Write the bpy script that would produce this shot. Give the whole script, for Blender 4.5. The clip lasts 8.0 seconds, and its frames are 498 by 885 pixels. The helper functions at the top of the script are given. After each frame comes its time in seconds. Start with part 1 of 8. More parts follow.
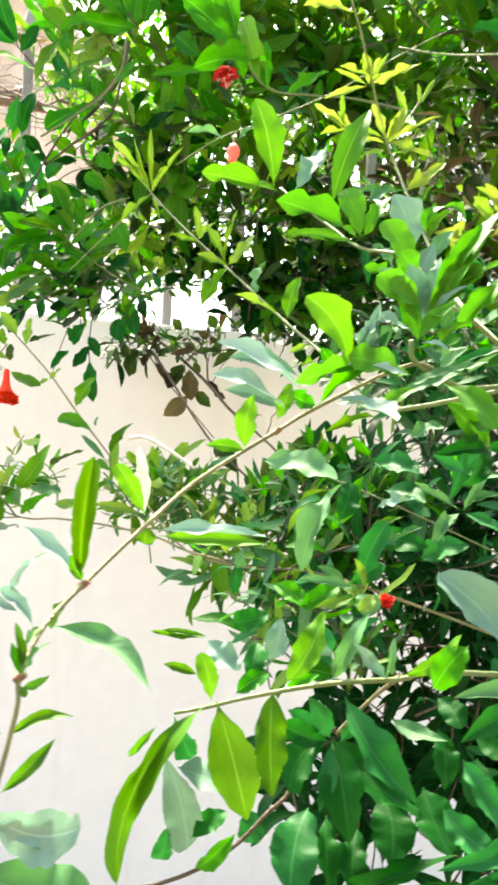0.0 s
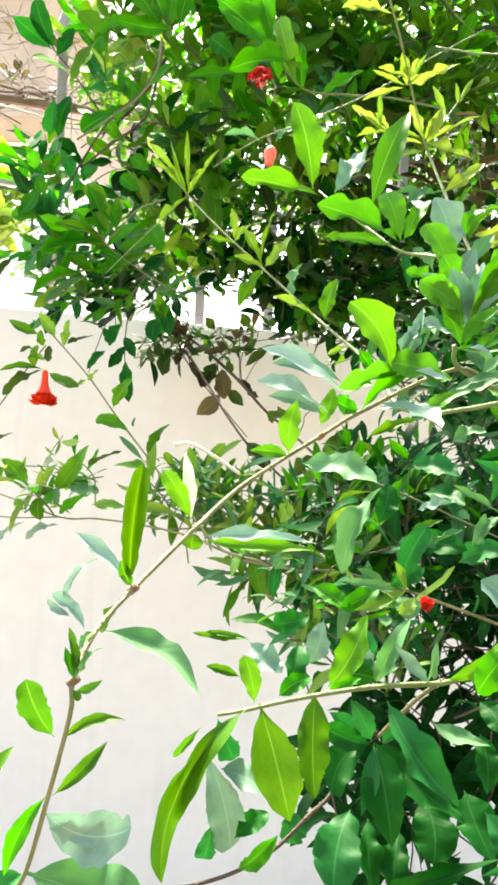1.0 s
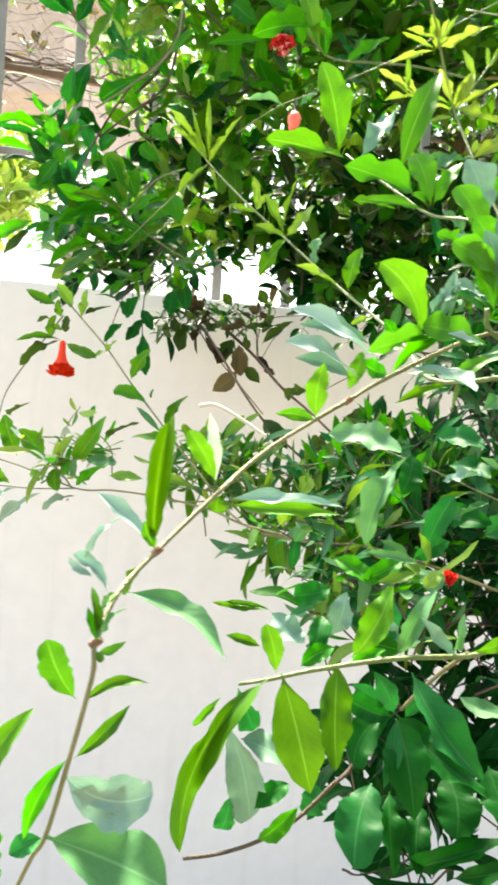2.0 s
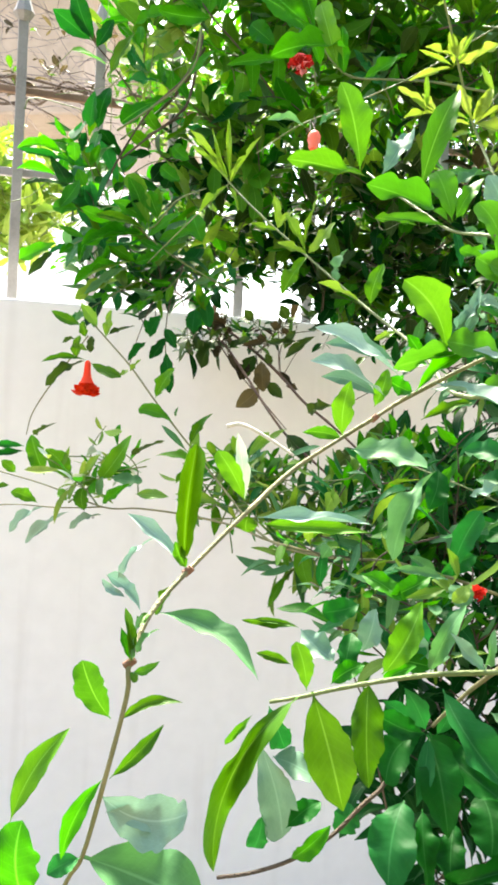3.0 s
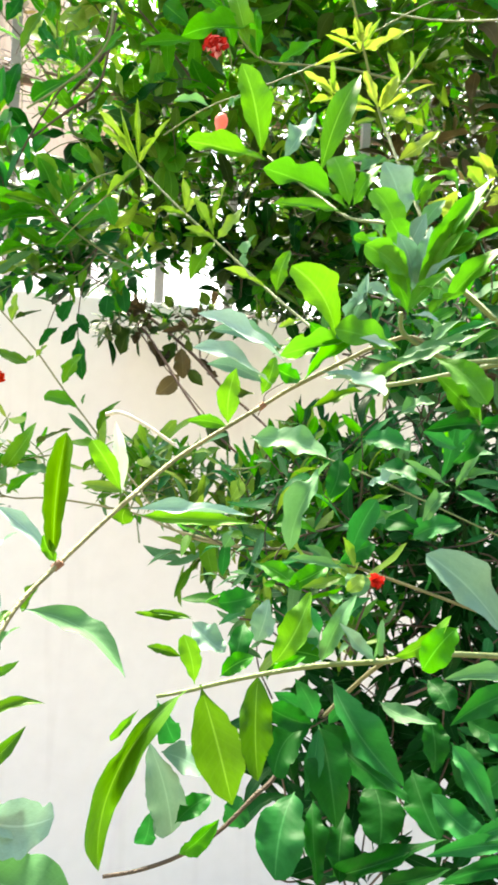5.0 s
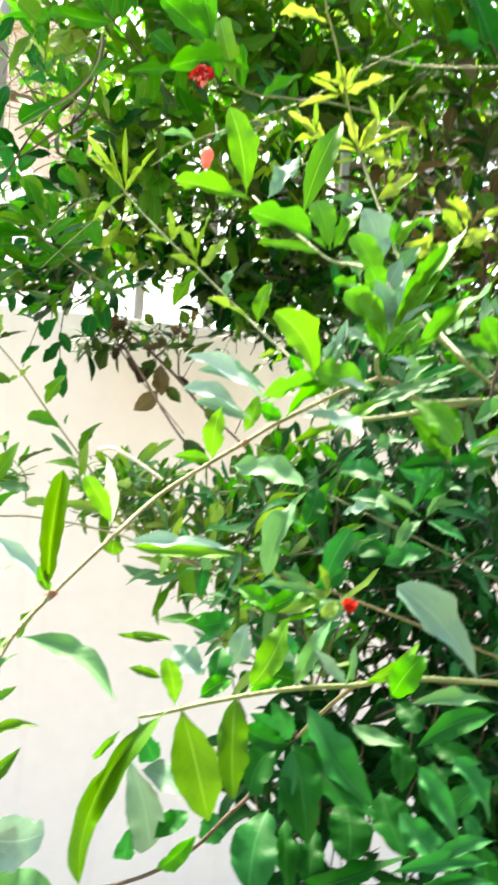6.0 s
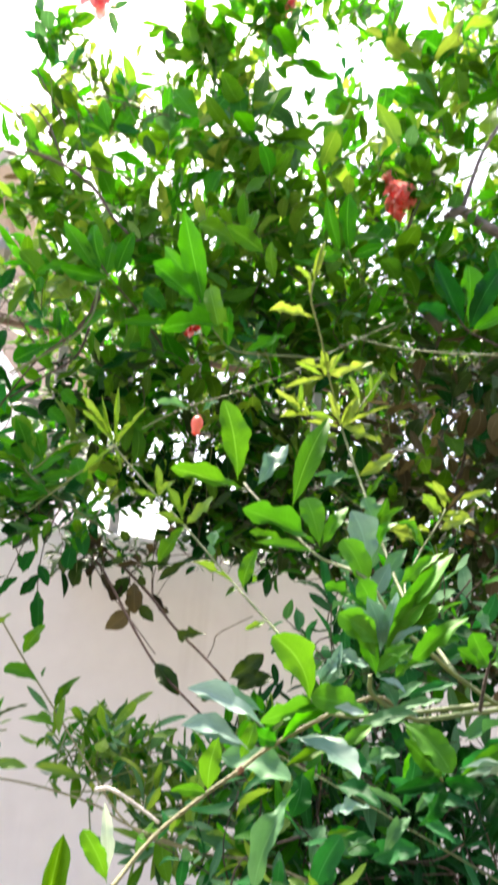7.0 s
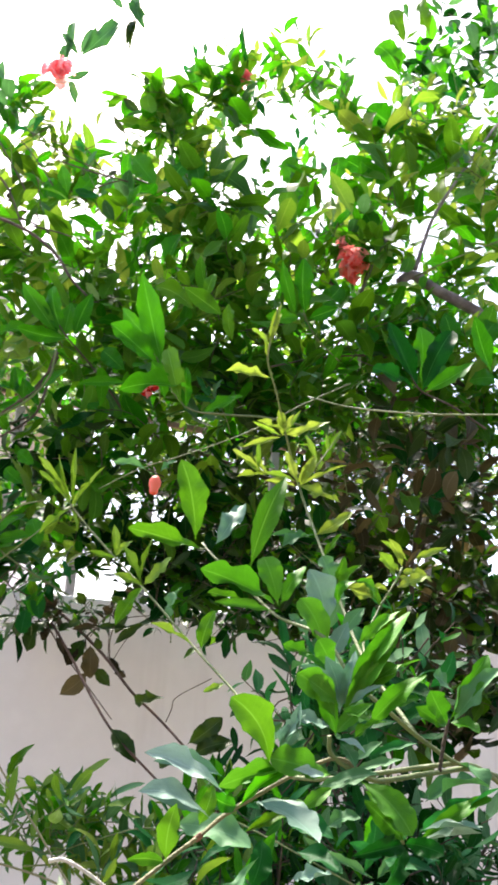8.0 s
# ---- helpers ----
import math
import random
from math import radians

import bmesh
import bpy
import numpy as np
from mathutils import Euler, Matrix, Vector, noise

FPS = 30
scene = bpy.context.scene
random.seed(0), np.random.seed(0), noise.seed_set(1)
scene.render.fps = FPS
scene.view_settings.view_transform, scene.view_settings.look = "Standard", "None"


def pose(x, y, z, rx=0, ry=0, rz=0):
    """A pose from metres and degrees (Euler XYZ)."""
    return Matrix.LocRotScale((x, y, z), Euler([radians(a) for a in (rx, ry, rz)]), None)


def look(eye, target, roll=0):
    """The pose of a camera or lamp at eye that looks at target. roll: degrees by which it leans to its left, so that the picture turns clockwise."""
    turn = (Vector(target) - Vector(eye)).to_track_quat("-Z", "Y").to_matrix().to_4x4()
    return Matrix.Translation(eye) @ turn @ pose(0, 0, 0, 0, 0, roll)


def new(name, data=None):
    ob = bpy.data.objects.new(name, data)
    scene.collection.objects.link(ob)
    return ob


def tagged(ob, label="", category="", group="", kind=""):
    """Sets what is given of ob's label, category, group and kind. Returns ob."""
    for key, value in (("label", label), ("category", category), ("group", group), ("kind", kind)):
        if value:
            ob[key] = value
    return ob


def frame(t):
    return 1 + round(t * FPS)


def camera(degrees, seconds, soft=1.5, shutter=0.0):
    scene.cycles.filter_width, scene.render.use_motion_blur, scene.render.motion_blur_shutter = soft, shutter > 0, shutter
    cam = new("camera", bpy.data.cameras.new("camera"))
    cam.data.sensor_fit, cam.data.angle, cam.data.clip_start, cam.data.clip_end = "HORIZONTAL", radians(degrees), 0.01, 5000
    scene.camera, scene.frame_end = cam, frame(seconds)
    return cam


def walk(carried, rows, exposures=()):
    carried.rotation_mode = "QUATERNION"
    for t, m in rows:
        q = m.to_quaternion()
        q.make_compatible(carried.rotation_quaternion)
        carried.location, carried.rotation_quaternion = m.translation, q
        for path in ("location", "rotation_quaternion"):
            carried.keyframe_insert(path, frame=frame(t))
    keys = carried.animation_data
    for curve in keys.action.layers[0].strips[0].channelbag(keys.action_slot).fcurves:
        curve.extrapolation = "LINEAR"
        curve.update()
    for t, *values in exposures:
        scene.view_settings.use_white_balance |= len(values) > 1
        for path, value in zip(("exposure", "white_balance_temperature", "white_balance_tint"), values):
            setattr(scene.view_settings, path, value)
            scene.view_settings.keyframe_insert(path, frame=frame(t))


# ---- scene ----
cam = camera(32.0, 8.0, soft=3.1, shutter=0.7)
PATH = [
    (0, (0.033, 0.004, 1.533), (0.008, 2.003, 1.548), 2.8),
    (0.5, (0.022, 0.005, 1.535), (-0.027, 2.004, 1.532), 2.3),
    (1, (0.026, 0.0, 1.537), (-0.067, 1.998, 1.541), 2.8),
    (1.5, (0.026, 0.011, 1.534), (-0.069, 2.008, 1.538), 2.5),
    (2, (0.02, 0.011, 1.528), (-0.101, 2.007, 1.487), 3.5),
    (2.2, (0.015, 0.0, 1.53), (-0.108, 1.996, 1.508), 4.0),
    (3.5, (0.027, 0.012, 1.53), (-0.172, 2.002, 1.522), 1.9),
    (4, (0.038, 0.013, 1.535), (-0.1, 2.008, 1.528), 1.8),
    (4.5, (0.038, 0.022, 1.531), (-0.033, 2.02, 1.509), 3.0),
    (4.7, (0.04, 0.022, 1.53), (-0.006, 2.021, 1.497), 2.8),
    (5.8, (0.034, -0.001, 1.541), (0.067, 1.999, 1.519), 3.3),
    (6, (0.034, -0.005, 1.543), (0.078, 1.995, 1.543), 3.8),
    (6.1, (0.027, -0.01, 1.549), (0.104, 1.988, 1.567), 5.5),
    (6.2, (0.024, -0.016, 1.566), (0.127, 1.98, 1.623), 5.8),
    (6.3, (0.022, -0.02, 1.583), (0.149, 1.973, 1.701), 5.1),
    (6.5, (0.013, -0.02, 1.593), (0.15, 1.96, 1.841), 5.8),
    (7, (0.012, -0.027, 1.61), (0.095, 1.924, 2.042), 4.9),
    (7.5, (0.011, -0.036, 1.609), (0.136, 1.885, 2.149), 5.1),
    (8, (0.012, -0.031, 1.609), (0.178, 1.878, 2.18), 4.0),
]
walk(cam, [(t, look(eye, target, roll)) for t, eye, target, roll in PATH],
     exposures=[(0, 3.14, 7500, 5), (2, 2.96, 7250, 4), (3.5, 2.88, 7050, 5), (4.5, 3.02, 7400, 3), (5.8, 3.20, 7500, 3), (6.5, 3.02, 7600, 11), (7, 2.57, 6900, 15), (8, 2.25, 6650, 16)])

# ---- light ----
SUN_UP, SUN_TURN = radians(54), radians(-16)
world = bpy.data.worlds.new("sky")
scene.world = world
world.use_nodes = True
sky = world.node_tree.nodes.new("ShaderNodeTexSky")
sky.sky_type, sky.sun_disc = "NISHITA", False
sky.sun_elevation, sky.sun_rotation = SUN_UP, SUN_TURN
sky.dust_density, sky.air_density, sky.ozone_density = 3.0, 0.9, 1.0
back = world.node_tree.nodes["Background"]
back.inputs["Strength"].default_value = 0.105
world.node_tree.links.new(sky.outputs["Color"], back.inputs["Color"])
sun = new("sun", bpy.data.lights.new("sun", "SUN"))
sun.data.energy, sun.data.angle, sun.data.color = 5.0, radians(20), (1.0, 0.95, 0.86)
sun.matrix_world = look((0, 0, 0), (-math.sin(SUN_TURN) * math.cos(SUN_UP), -math.cos(SUN_TURN) * math.cos(SUN_UP), -math.sin(SUN_UP)))


# ---- materials ----
def material(name):
    m = bpy.data.materials.new(name)
    m.use_nodes = True
    n = m.node_tree.nodes
    return m, n, m.node_tree.links, n["Principled BSDF"]


def node(nodes, kind, **values):
    made = nodes.new(kind)
    for key, value in values.items():
        made.inputs[key].default_value = value
    return made


def ramp(nodes, links, source, stops):
    r = nodes.new("ShaderNodeValToRGB")
    while len(r.color_ramp.elements) < len(stops):
        r.color_ramp.elements.new(0.5)
    for e, (at, colour) in zip(r.color_ramp.elements, stops):
        e.position, e.color = at, (*colour, 1)
    links.new(source, r.inputs["Fac"])
    return r.outputs["Color"]


def blend(nodes, links, factor, a, b, how="MIX"):
    m = nodes.new("ShaderNodeMix")
    m.data_type, m.blend_type = "RGBA", how
    for socket, value in ((m.inputs[0], factor), (m.inputs[6], a), (m.inputs[7], b)):
        if hasattr(value, "links"):
            links.new(value, socket)
        else:
            socket.default_value = value if isinstance(value, float) else (*value, 1)
    return m.outputs[2]


def leaf_material(name, low, high, glow, rough, thin, islands=False, gloss=0.5, midrib=0.5, wither=False):
    """A leaf: tones that vary from leaf to leaf, soft blotches, a pale midrib and side veins, a waxy skin, light passing through."""
    m, n, links, shader = material(name)
    if islands:
        chance = n.new("ShaderNodeNewGeometry").outputs["Random Per Island"]
    else:
        chance = n.new("ShaderNodeObjectInfo").outputs["Random"]
    colour = ramp(n, links, chance, [(0.0, low), (1.0, high)])
    where = n.new("ShaderNodeTexCoord")
    blotch = node(n, "ShaderNodeTexNoise", Scale=30.0 if islands else 2.2, Detail=5.0, Roughness=0.65)
    links.new(where.outputs["Object" if islands else "UV"], blotch.inputs["Vector"])
    tone = ramp(n, links, blotch.outputs["Fac"], [(0.32, (0.8, 0.82, 0.78)), (0.68, (1.16, 1.13, 1.1))])
    colour = blend(n, links, 0.6, colour, tone, "MULTIPLY")
    grain = node(n, "ShaderNodeTexNoise", Scale=260.0 if islands else 24.0, Detail=3.0)
    links.new(where.outputs["Object" if islands else "UV"], grain.inputs["Vector"])
    pores = ramp(n, links, grain.outputs["Fac"], [(0.35, (0.86, 0.88, 0.84)), (0.65, (1.1, 1.08, 1.1))])
    colour = blend(n, links, 0.5, colour, pores, "MULTIPLY")
    split = n.new("ShaderNodeSeparateXYZ")
    links.new(where.outputs["UV"], split.inputs[0])
    off = n.new("ShaderNodeMath")
    off.operation = "ABSOLUTE"
    links.new(split.outputs["X"], off.inputs[0])
    slant = n.new("ShaderNodeCombineXYZ")
    along = n.new("ShaderNodeMath")
    along.operation, along.inputs[1].default_value = "MULTIPLY_ADD", -0.16
    links.new(off.outputs[0], along.inputs[0])
    links.new(split.outputs["Y"], along.inputs[2])
    links.new(along.outputs[0], slant.inputs["Y"])
    veins = node(n, "ShaderNodeTexWave", Scale=3.4, Distortion=0.7, Detail=1.0)
    veins.bands_direction = "Y"
    links.new(slant.outputs[0], veins.inputs["Vector"])
    pale = tuple(min(1, c * 1.45 + 0.05) for c in high)
    lines = ramp(n, links, veins.outputs["Fac"], [(0.88, (0, 0, 0)), (0.99, (midrib * 0.1,) * 3)])
    colour = blend(n, links, lines, colour, pale)
    rib = ramp(n, links, off.outputs[0], [(0.015, (midrib * 1.2,) * 3), (0.06, (0, 0, 0))])
    colour = blend(n, links, rib, colour, pale)
    if not islands and wither:
        worn = n.new("ShaderNodeMath")
        worn.operation, worn.inputs[1].default_value = "MULTIPLY_ADD", 0.16
        links.new(blotch.outputs["Fac"], worn.inputs[0])
        links.new(split.outputs["Y"], worn.inputs[2])
        colour = blend(n, links, ramp(n, links, worn.outputs[0], [(1.04, (0, 0, 0)), (1.07, (0.8, 0.8, 0.8))]), colour, (0.10, 0.085, 0.06))
    links.new(colour, shader.inputs["Base Color"])
    uneven = node(n, "ShaderNodeBump", Strength=0.22, Distance=0.0015)
    links.new(blotch.outputs["Fac"], uneven.inputs["Height"])
    bump = node(n, "ShaderNodeBump", Strength=0.06, Distance=0.0008)
    links.new(veins.outputs["Fac"], bump.inputs["Height"])
    links.new(uneven.outputs["Normal"], bump.inputs["Normal"])
    links.new(bump.outputs["Normal"], shader.inputs["Normal"])
    sheen = n.new("ShaderNodeMapRange")
    sheen.inputs["From Min"].default_value, sheen.inputs["From Max"].default_value = 0.3, 0.7
    sheen.inputs["To Min"].default_value, sheen.inputs["To Max"].default_value = rough - 0.08, rough + 0.1
    links.new(grain.outputs["Fac"], sheen.inputs["Value"])
    links.new(sheen.outputs[0], shader.inputs["Roughness"])
    shader.inputs["Specular IOR Level"].default_value = gloss
    through_leaf = n.new("ShaderNodeBsdfTranslucent")
    links.new(blend(n, links, 1.0, colour, glow, "MULTIPLY"), through_leaf.inputs["Color"])
    mix = node(n, "ShaderNodeMixShader", Fac=thin)
    links.new(shader.outputs[0], mix.inputs[1])
    links.new(through_leaf.outputs[0], mix.inputs[2])
    links.new(mix.outputs[0], n["Material Output"].inputs["Surface"])
    return m


# darker and lighter colour, colour of the light passing through, roughness, share passing through, gloss
TONES = {
    "fresh": ((0.050, 0.185, 0.008), (0.095, 0.260, 0.014), (1.1, 1.15, 0.45), 0.50, 0.34, 0.14),
    "lush": ((0.040, 0.180, 0.008), (0.080, 0.255, 0.018), (1.05, 1.2, 0.45), 0.52, 0.34, 0.16),
    "mid": ((0.013, 0.140, 0.003), (0.052, 0.265, 0.007), (1.4, 1.45, 0.35), 0.44, 0.45, 0.13),
    "crown": ((0.011, 0.120, 0.004), (0.046, 0.240, 0.009), (1.4, 1.5, 0.4), 0.42, 0.45, 0.15),
    # near-black base colour, painting in the shade deep inside the foliage
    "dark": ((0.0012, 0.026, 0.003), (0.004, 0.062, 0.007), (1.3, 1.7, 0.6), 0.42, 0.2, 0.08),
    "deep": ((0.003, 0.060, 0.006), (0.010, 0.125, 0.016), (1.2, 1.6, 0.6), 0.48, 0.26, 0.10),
    "olive": ((0.035, 0.125, 0.004), (0.06, 0.165, 0.006), (1.3, 1.25, 0.4), 0.45, 0.42, 0.18),
    "pale": ((0.12, 0.26, 0.025), (0.20, 0.34, 0.05), (1.2, 1.2, 0.5), 0.45, 0.4, 0.3),
    # next three and white: sky sheen on green leaves, painted into the base colour
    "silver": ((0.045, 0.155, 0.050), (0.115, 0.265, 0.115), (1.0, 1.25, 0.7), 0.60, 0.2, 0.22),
    "blue_sheen": ((0.10, 0.21, 0.14), (0.17, 0.29, 0.21), (0.8, 1.1, 1.0), 0.58, 0.1, 0.3),
    "pale_sheen": ((0.20, 0.32, 0.25), (0.29, 0.40, 0.34), (0.8, 1.1, 1.0), 0.55, 0.12, 0.3),
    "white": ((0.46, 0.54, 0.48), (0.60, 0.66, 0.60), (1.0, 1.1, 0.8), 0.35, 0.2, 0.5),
    "teal": ((0.008, 0.105, 0.020), (0.024, 0.180, 0.044), (0.8, 1.3, 0.7), 0.50, 0.24, 0.14),
    "yellow": ((0.18, 0.28, 0.035), (0.27, 0.37, 0.075), (1.2, 1.2, 0.6), 0.5, 0.40, 0.25),
    "dull": ((0.014, 0.044, 0.006), (0.042, 0.085, 0.016), (1.4, 1.3, 0.5), 0.45, 0.2, 0.2),
    "tan": ((0.060, 0.050, 0.022), (0.12, 0.10, 0.05), (1.1, 1.0, 0.7), 0.6, 0.25, 0.2),
    "dry": ((0.022, 0.018, 0.010), (0.062, 0.050, 0.028), (1.0, 0.9, 0.6), 0.7, 0.2, 0.15),
}
LEAF = {tone: leaf_material("leaf " + tone, *v[:4], v[4] * (0.7 if v[4] > 0.3 else 1.0), False, v[5], 0.55 if tone in ("fresh", "olive", "yellow", "mid") else 0.3, True) for tone, v in TONES.items()}
MASS = {tone: leaf_material("foliage " + tone, *v[:5], True, v[5], 0.4) for tone, v in TONES.items()}


def rough_material(name, low, high, scale, rough, bump=0.3, metal=0.0, spots=0.0, stretch=(1, 1, 1), vary=0.12):
    m, n, links, shader = material(name)
    where = n.new("ShaderNodeTexCoord")
    size = n.new("ShaderNodeMapping")
    size.inputs["Scale"].default_value = stretch
    links.new(where.outputs["Object"], size.inputs[0])
    broad = node(n, "ShaderNodeTexNoise", Scale=scale, Detail=6.0)
    fine = node(n, "ShaderNodeTexNoise", Scale=scale * 14, Detail=5.0)
    for t in (broad, fine):
        links.new(size.outputs[0], t.inputs["Vector"])
    colour = ramp(n, links, broad.outputs["Fac"], [(0.3, low), (0.7, high)])
    grain = ramp(n, links, fine.outputs["Fac"], [(0.3, (1 - vary,) * 3), (0.7, (1 + vary,) * 3)])
    colour = blend(n, links, 0.7, colour, grain, "MULTIPLY")
    if spots:
        dots = node(n, "ShaderNodeTexVoronoi", Scale=11.0)
        links.new(where.outputs["Object"], dots.inputs["Vector"])
        mask = ramp(n, links, dots.outputs["Distance"], [(0.03, (1, 1, 1)), (0.06, (0, 0, 0))])
        pick = node(n, "ShaderNodeTexNoise", Scale=2.6)
        links.new(where.outputs["Object"], pick.inputs["Vector"])
        few = ramp(n, links, pick.outputs["Fac"], [(0.58, (0, 0, 0)), (0.62, (1, 1, 1))])
        colour = blend(n, links, blend(n, links, 1.0, mask, few, "MULTIPLY"), colour, (0.09, 0.08, 0.08))
    if spots:
        runs = n.new("ShaderNodeMapping")
        runs.inputs["Scale"].default_value = (16, 1, 1.1)
        links.new(where.outputs["Object"], runs.inputs[0])
        streak = node(n, "ShaderNodeTexNoise", Scale=1.0, Detail=3.0)
        links.new(runs.outputs[0], streak.inputs["Vector"])
        mask = ramp(n, links, streak.outputs["Fac"], [(0.56, (0, 0, 0)), (0.8, (0.28, 0.28, 0.28))])
        colour = blend(n, links, mask, colour, (0.50, 0.45, 0.43))
    links.new(colour, shader.inputs["Base Color"])
    shader.inputs["Roughness"].default_value, shader.inputs["Metallic"].default_value = rough, metal
    lift = node(n, "ShaderNodeBump", Strength=bump, Distance=0.004)
    links.new(fine.outputs["Fac"], lift.inputs["Height"])
    links.new(lift.outputs["Normal"], shader.inputs["Normal"])
    return m


PLASTER = rough_material("white plaster", (0.84, 0.805, 0.82), (0.88, 0.855, 0.865), 1.7, 0.85, 0.2, spots=1.0, vary=0.03)
GREEN_BARK = rough_material("young green bark", (0.09, 0.135, 0.035), (0.17, 0.21, 0.07), 30, 0.6, 0.4)
TAN_BARK = rough_material("tan bark", (0.115, 0.118, 0.045), (0.22, 0.20, 0.09), 40, 0.7, 0.5)
BROWN_BARK = rough_material("dark brown bark", (0.045, 0.032, 0.022), (0.12, 0.085, 0.06), 35, 0.85, 0.8)
VINE_BARK = rough_material("reddish brown bark", (0.055, 0.028, 0.022), (0.13, 0.075, 0.06), 35, 0.8, 0.8)
GREY_BARK = rough_material("grey bark", (0.12, 0.095, 0.095), (0.34, 0.29, 0.29), 40, 0.85, 0.9)
RED_NODE = rough_material("reddish bark scar", (0.16, 0.07, 0.04), (0.26, 0.13, 0.08), 60, 0.75, 0.5)
PALE_BARK = rough_material("bleached dry bark", (0.50, 0.46, 0.40), (0.66, 0.62, 0.56), 40, 0.8, 0.5)
STEEL = rough_material("painted steel", (0.21, 0.195, 0.185), (0.30, 0.28, 0.27), 12, 0.55, 0.2)
RUST = rough_material("rusted steel", (0.12, 0.07, 0.045), (0.22, 0.14, 0.09), 18, 0.8, 0.4)
PAVING = rough_material("trodden garden soil", (0.15, 0.12, 0.09), (0.25, 0.205, 0.16), 3.0, 0.95, 0.6, vary=0.3)
# near-black, so the added blocker behind the camera bounces little light
BLOCKER_DARK = rough_material("dark light blocker", (0.030, 0.040, 0.026), (0.075, 0.080, 0.060), 2.5, 0.95, 0.5, vary=0.3)
CREAM = rough_material("cream render", (0.30, 0.24, 0.195), (0.38, 0.32, 0.265), 0.8, 0.9, 0.2)
ROOF = rough_material("concrete slab", (0.34, 0.31, 0.28), (0.46, 0.43, 0.39), 1.2, 0.9, 0.3)
SCARLET = leaf_material("scarlet petal", (0.56, 0.016, 0.002), (0.68, 0.036, 0.004), (1.2, 1.1, 1.0), 0.7, 0.18, gloss=0.1)
CRIMSON = leaf_material("crimson petal", (0.42, 0.008, 0.006), (0.60, 0.022, 0.014), (1.2, 1.1, 1.0), 0.6, 0.2, gloss=0.2)
PINK = leaf_material("coral petal", (0.92, 0.17, 0.22), (0.98, 0.56, 0.54), (1.2, 1.2, 1.2), 0.5, 0.65, midrib=0.2)
CORAL = leaf_material("coral red petal", (0.92, 0.11, 0.10), (0.98, 0.50, 0.46), (1.2, 1.15, 1.15), 0.55, 0.68, midrib=0.2)
CALYX = leaf_material("waxy calyx", (0.50, 0.060, 0.038), (0.66, 0.15, 0.09), (1.1, 1.0, 0.9), 0.4, 0.2, gloss=0.25)


# ---- shapes ----
def mesh_of(name, verts, faces, mats, index=None, smooth=True, uv=None):
    me = bpy.data.meshes.new(name)
    me.from_pydata([tuple(v) for v in verts], [], [tuple(f) for f in faces])
    for m in mats:
        me.materials.append(m)
    if index is not None:
        me.polygons.foreach_set("material_index", np.asarray(index, dtype=np.int32))
    if smooth:
        me.polygons.foreach_set("use_smooth", np.ones(len(me.polygons), dtype=bool))
    if uv is not None:
        layer = me.uv_layers.new(name="UVMap")
        loops = np.empty(len(me.loops), dtype=np.int32)
        me.loops.foreach_get("vertex_index", loops)
        layer.data.foreach_set("uv", np.asarray(uv, dtype=np.float32)[loops].ravel())
    me.update()
    return me


def under(ob, parent):
    """Hangs a part, built in world places, under its thing."""
    ob.parent = parent
    if parent.type == "EMPTY":
        ob.matrix_parent_inverse = Matrix.Translation(-parent.location)
    return ob


def part(name, bm, mat, parent, label=""):
    me = bpy.data.meshes.new(name)
    bm.to_mesh(me)
    bm.free()
    me.materials.append(mat)
    return tagged(under(new(name, me), parent), label)


def thing(name, place, label, category, group="", kind=""):
    ob = new(name)
    ob.location = place
    ob.empty_display_size = 0.05
    return tagged(ob, label, category, group, kind)


def box(bm, low, high, bevel=0.0):
    size, mid = Vector(high) - Vector(low), (Vector(high) + Vector(low)) / 2
    made = bmesh.ops.create_cube(bm, size=1.0, matrix=Matrix.Translation(mid) @ Matrix.Diagonal((*size, 1)))
    if bevel:
        edges = list({e for v in made["verts"] for e in v.link_edges})
        bmesh.ops.bevel(bm, geom=edges, offset=bevel, segments=2, affect="EDGES", profile=0.5)
    return bm


def smooth_line(points, steps=5):
    """A line through the points, rounded (Catmull-Rom)."""
    p = [Vector(q) for q in points]
    p = [2 * p[0] - p[1], *p, 2 * p[-1] - p[-2]]
    out = []
    for a, b, c, d in zip(p, p[1:], p[2:], p[3:]):
        for s in range(steps):
            t = s / steps
            out.append(0.5 * (2 * b + (c - a) * t + (2 * a - 5 * b + 4 * c - d) * t * t + (3 * b - a - 3 * c + d) * t ** 3))
    return out + [p[-2]]


def tube(points, r0, r1, sides=7, lumps=0.12, seed=0):
    """Verts and faces of a tapered, slightly uneven round stem."""
    line = smooth_line(points)
    verts, faces = [], []
    count = len(line)
    side = None
    for i, q in enumerate(line):
        way = (line[min(i + 1, count - 1)] - line[max(i - 1, 0)]).normalized()
        if side is None:
            side = way.orthogonal().normalized()
        side = (side - way * side.dot(way)).normalized()
        other = way.cross(side)
        r = (r0 + (r1 - r0) * i / (count - 1)) * (1 + lumps * noise.noise(Vector((i * 0.7, seed * 3.1, 0))))
        for k in range(sides):
            a = 2 * math.pi * k / sides
            verts.append(q + r * (math.cos(a) * side + math.sin(a) * other))
    for i in range(count - 1):
        for k in range(sides):
            a, b = i * sides + k, i * sides + (k + 1) % sides
            faces.append((a, b, b + sides, a + sides))
    faces.append(tuple(range(sides))[::-1])
    faces.append(tuple(range((count - 1) * sides, count * sides)))
    return verts, faces


def stem(name, parent, points, r0, r1, mat, label="", sides=7):
    v, f = tube(points, r0, r1, sides, seed=points[0][0] * 50)
    return tagged(under(new(name, mesh_of(name, v, f, [mat])), parent), label)


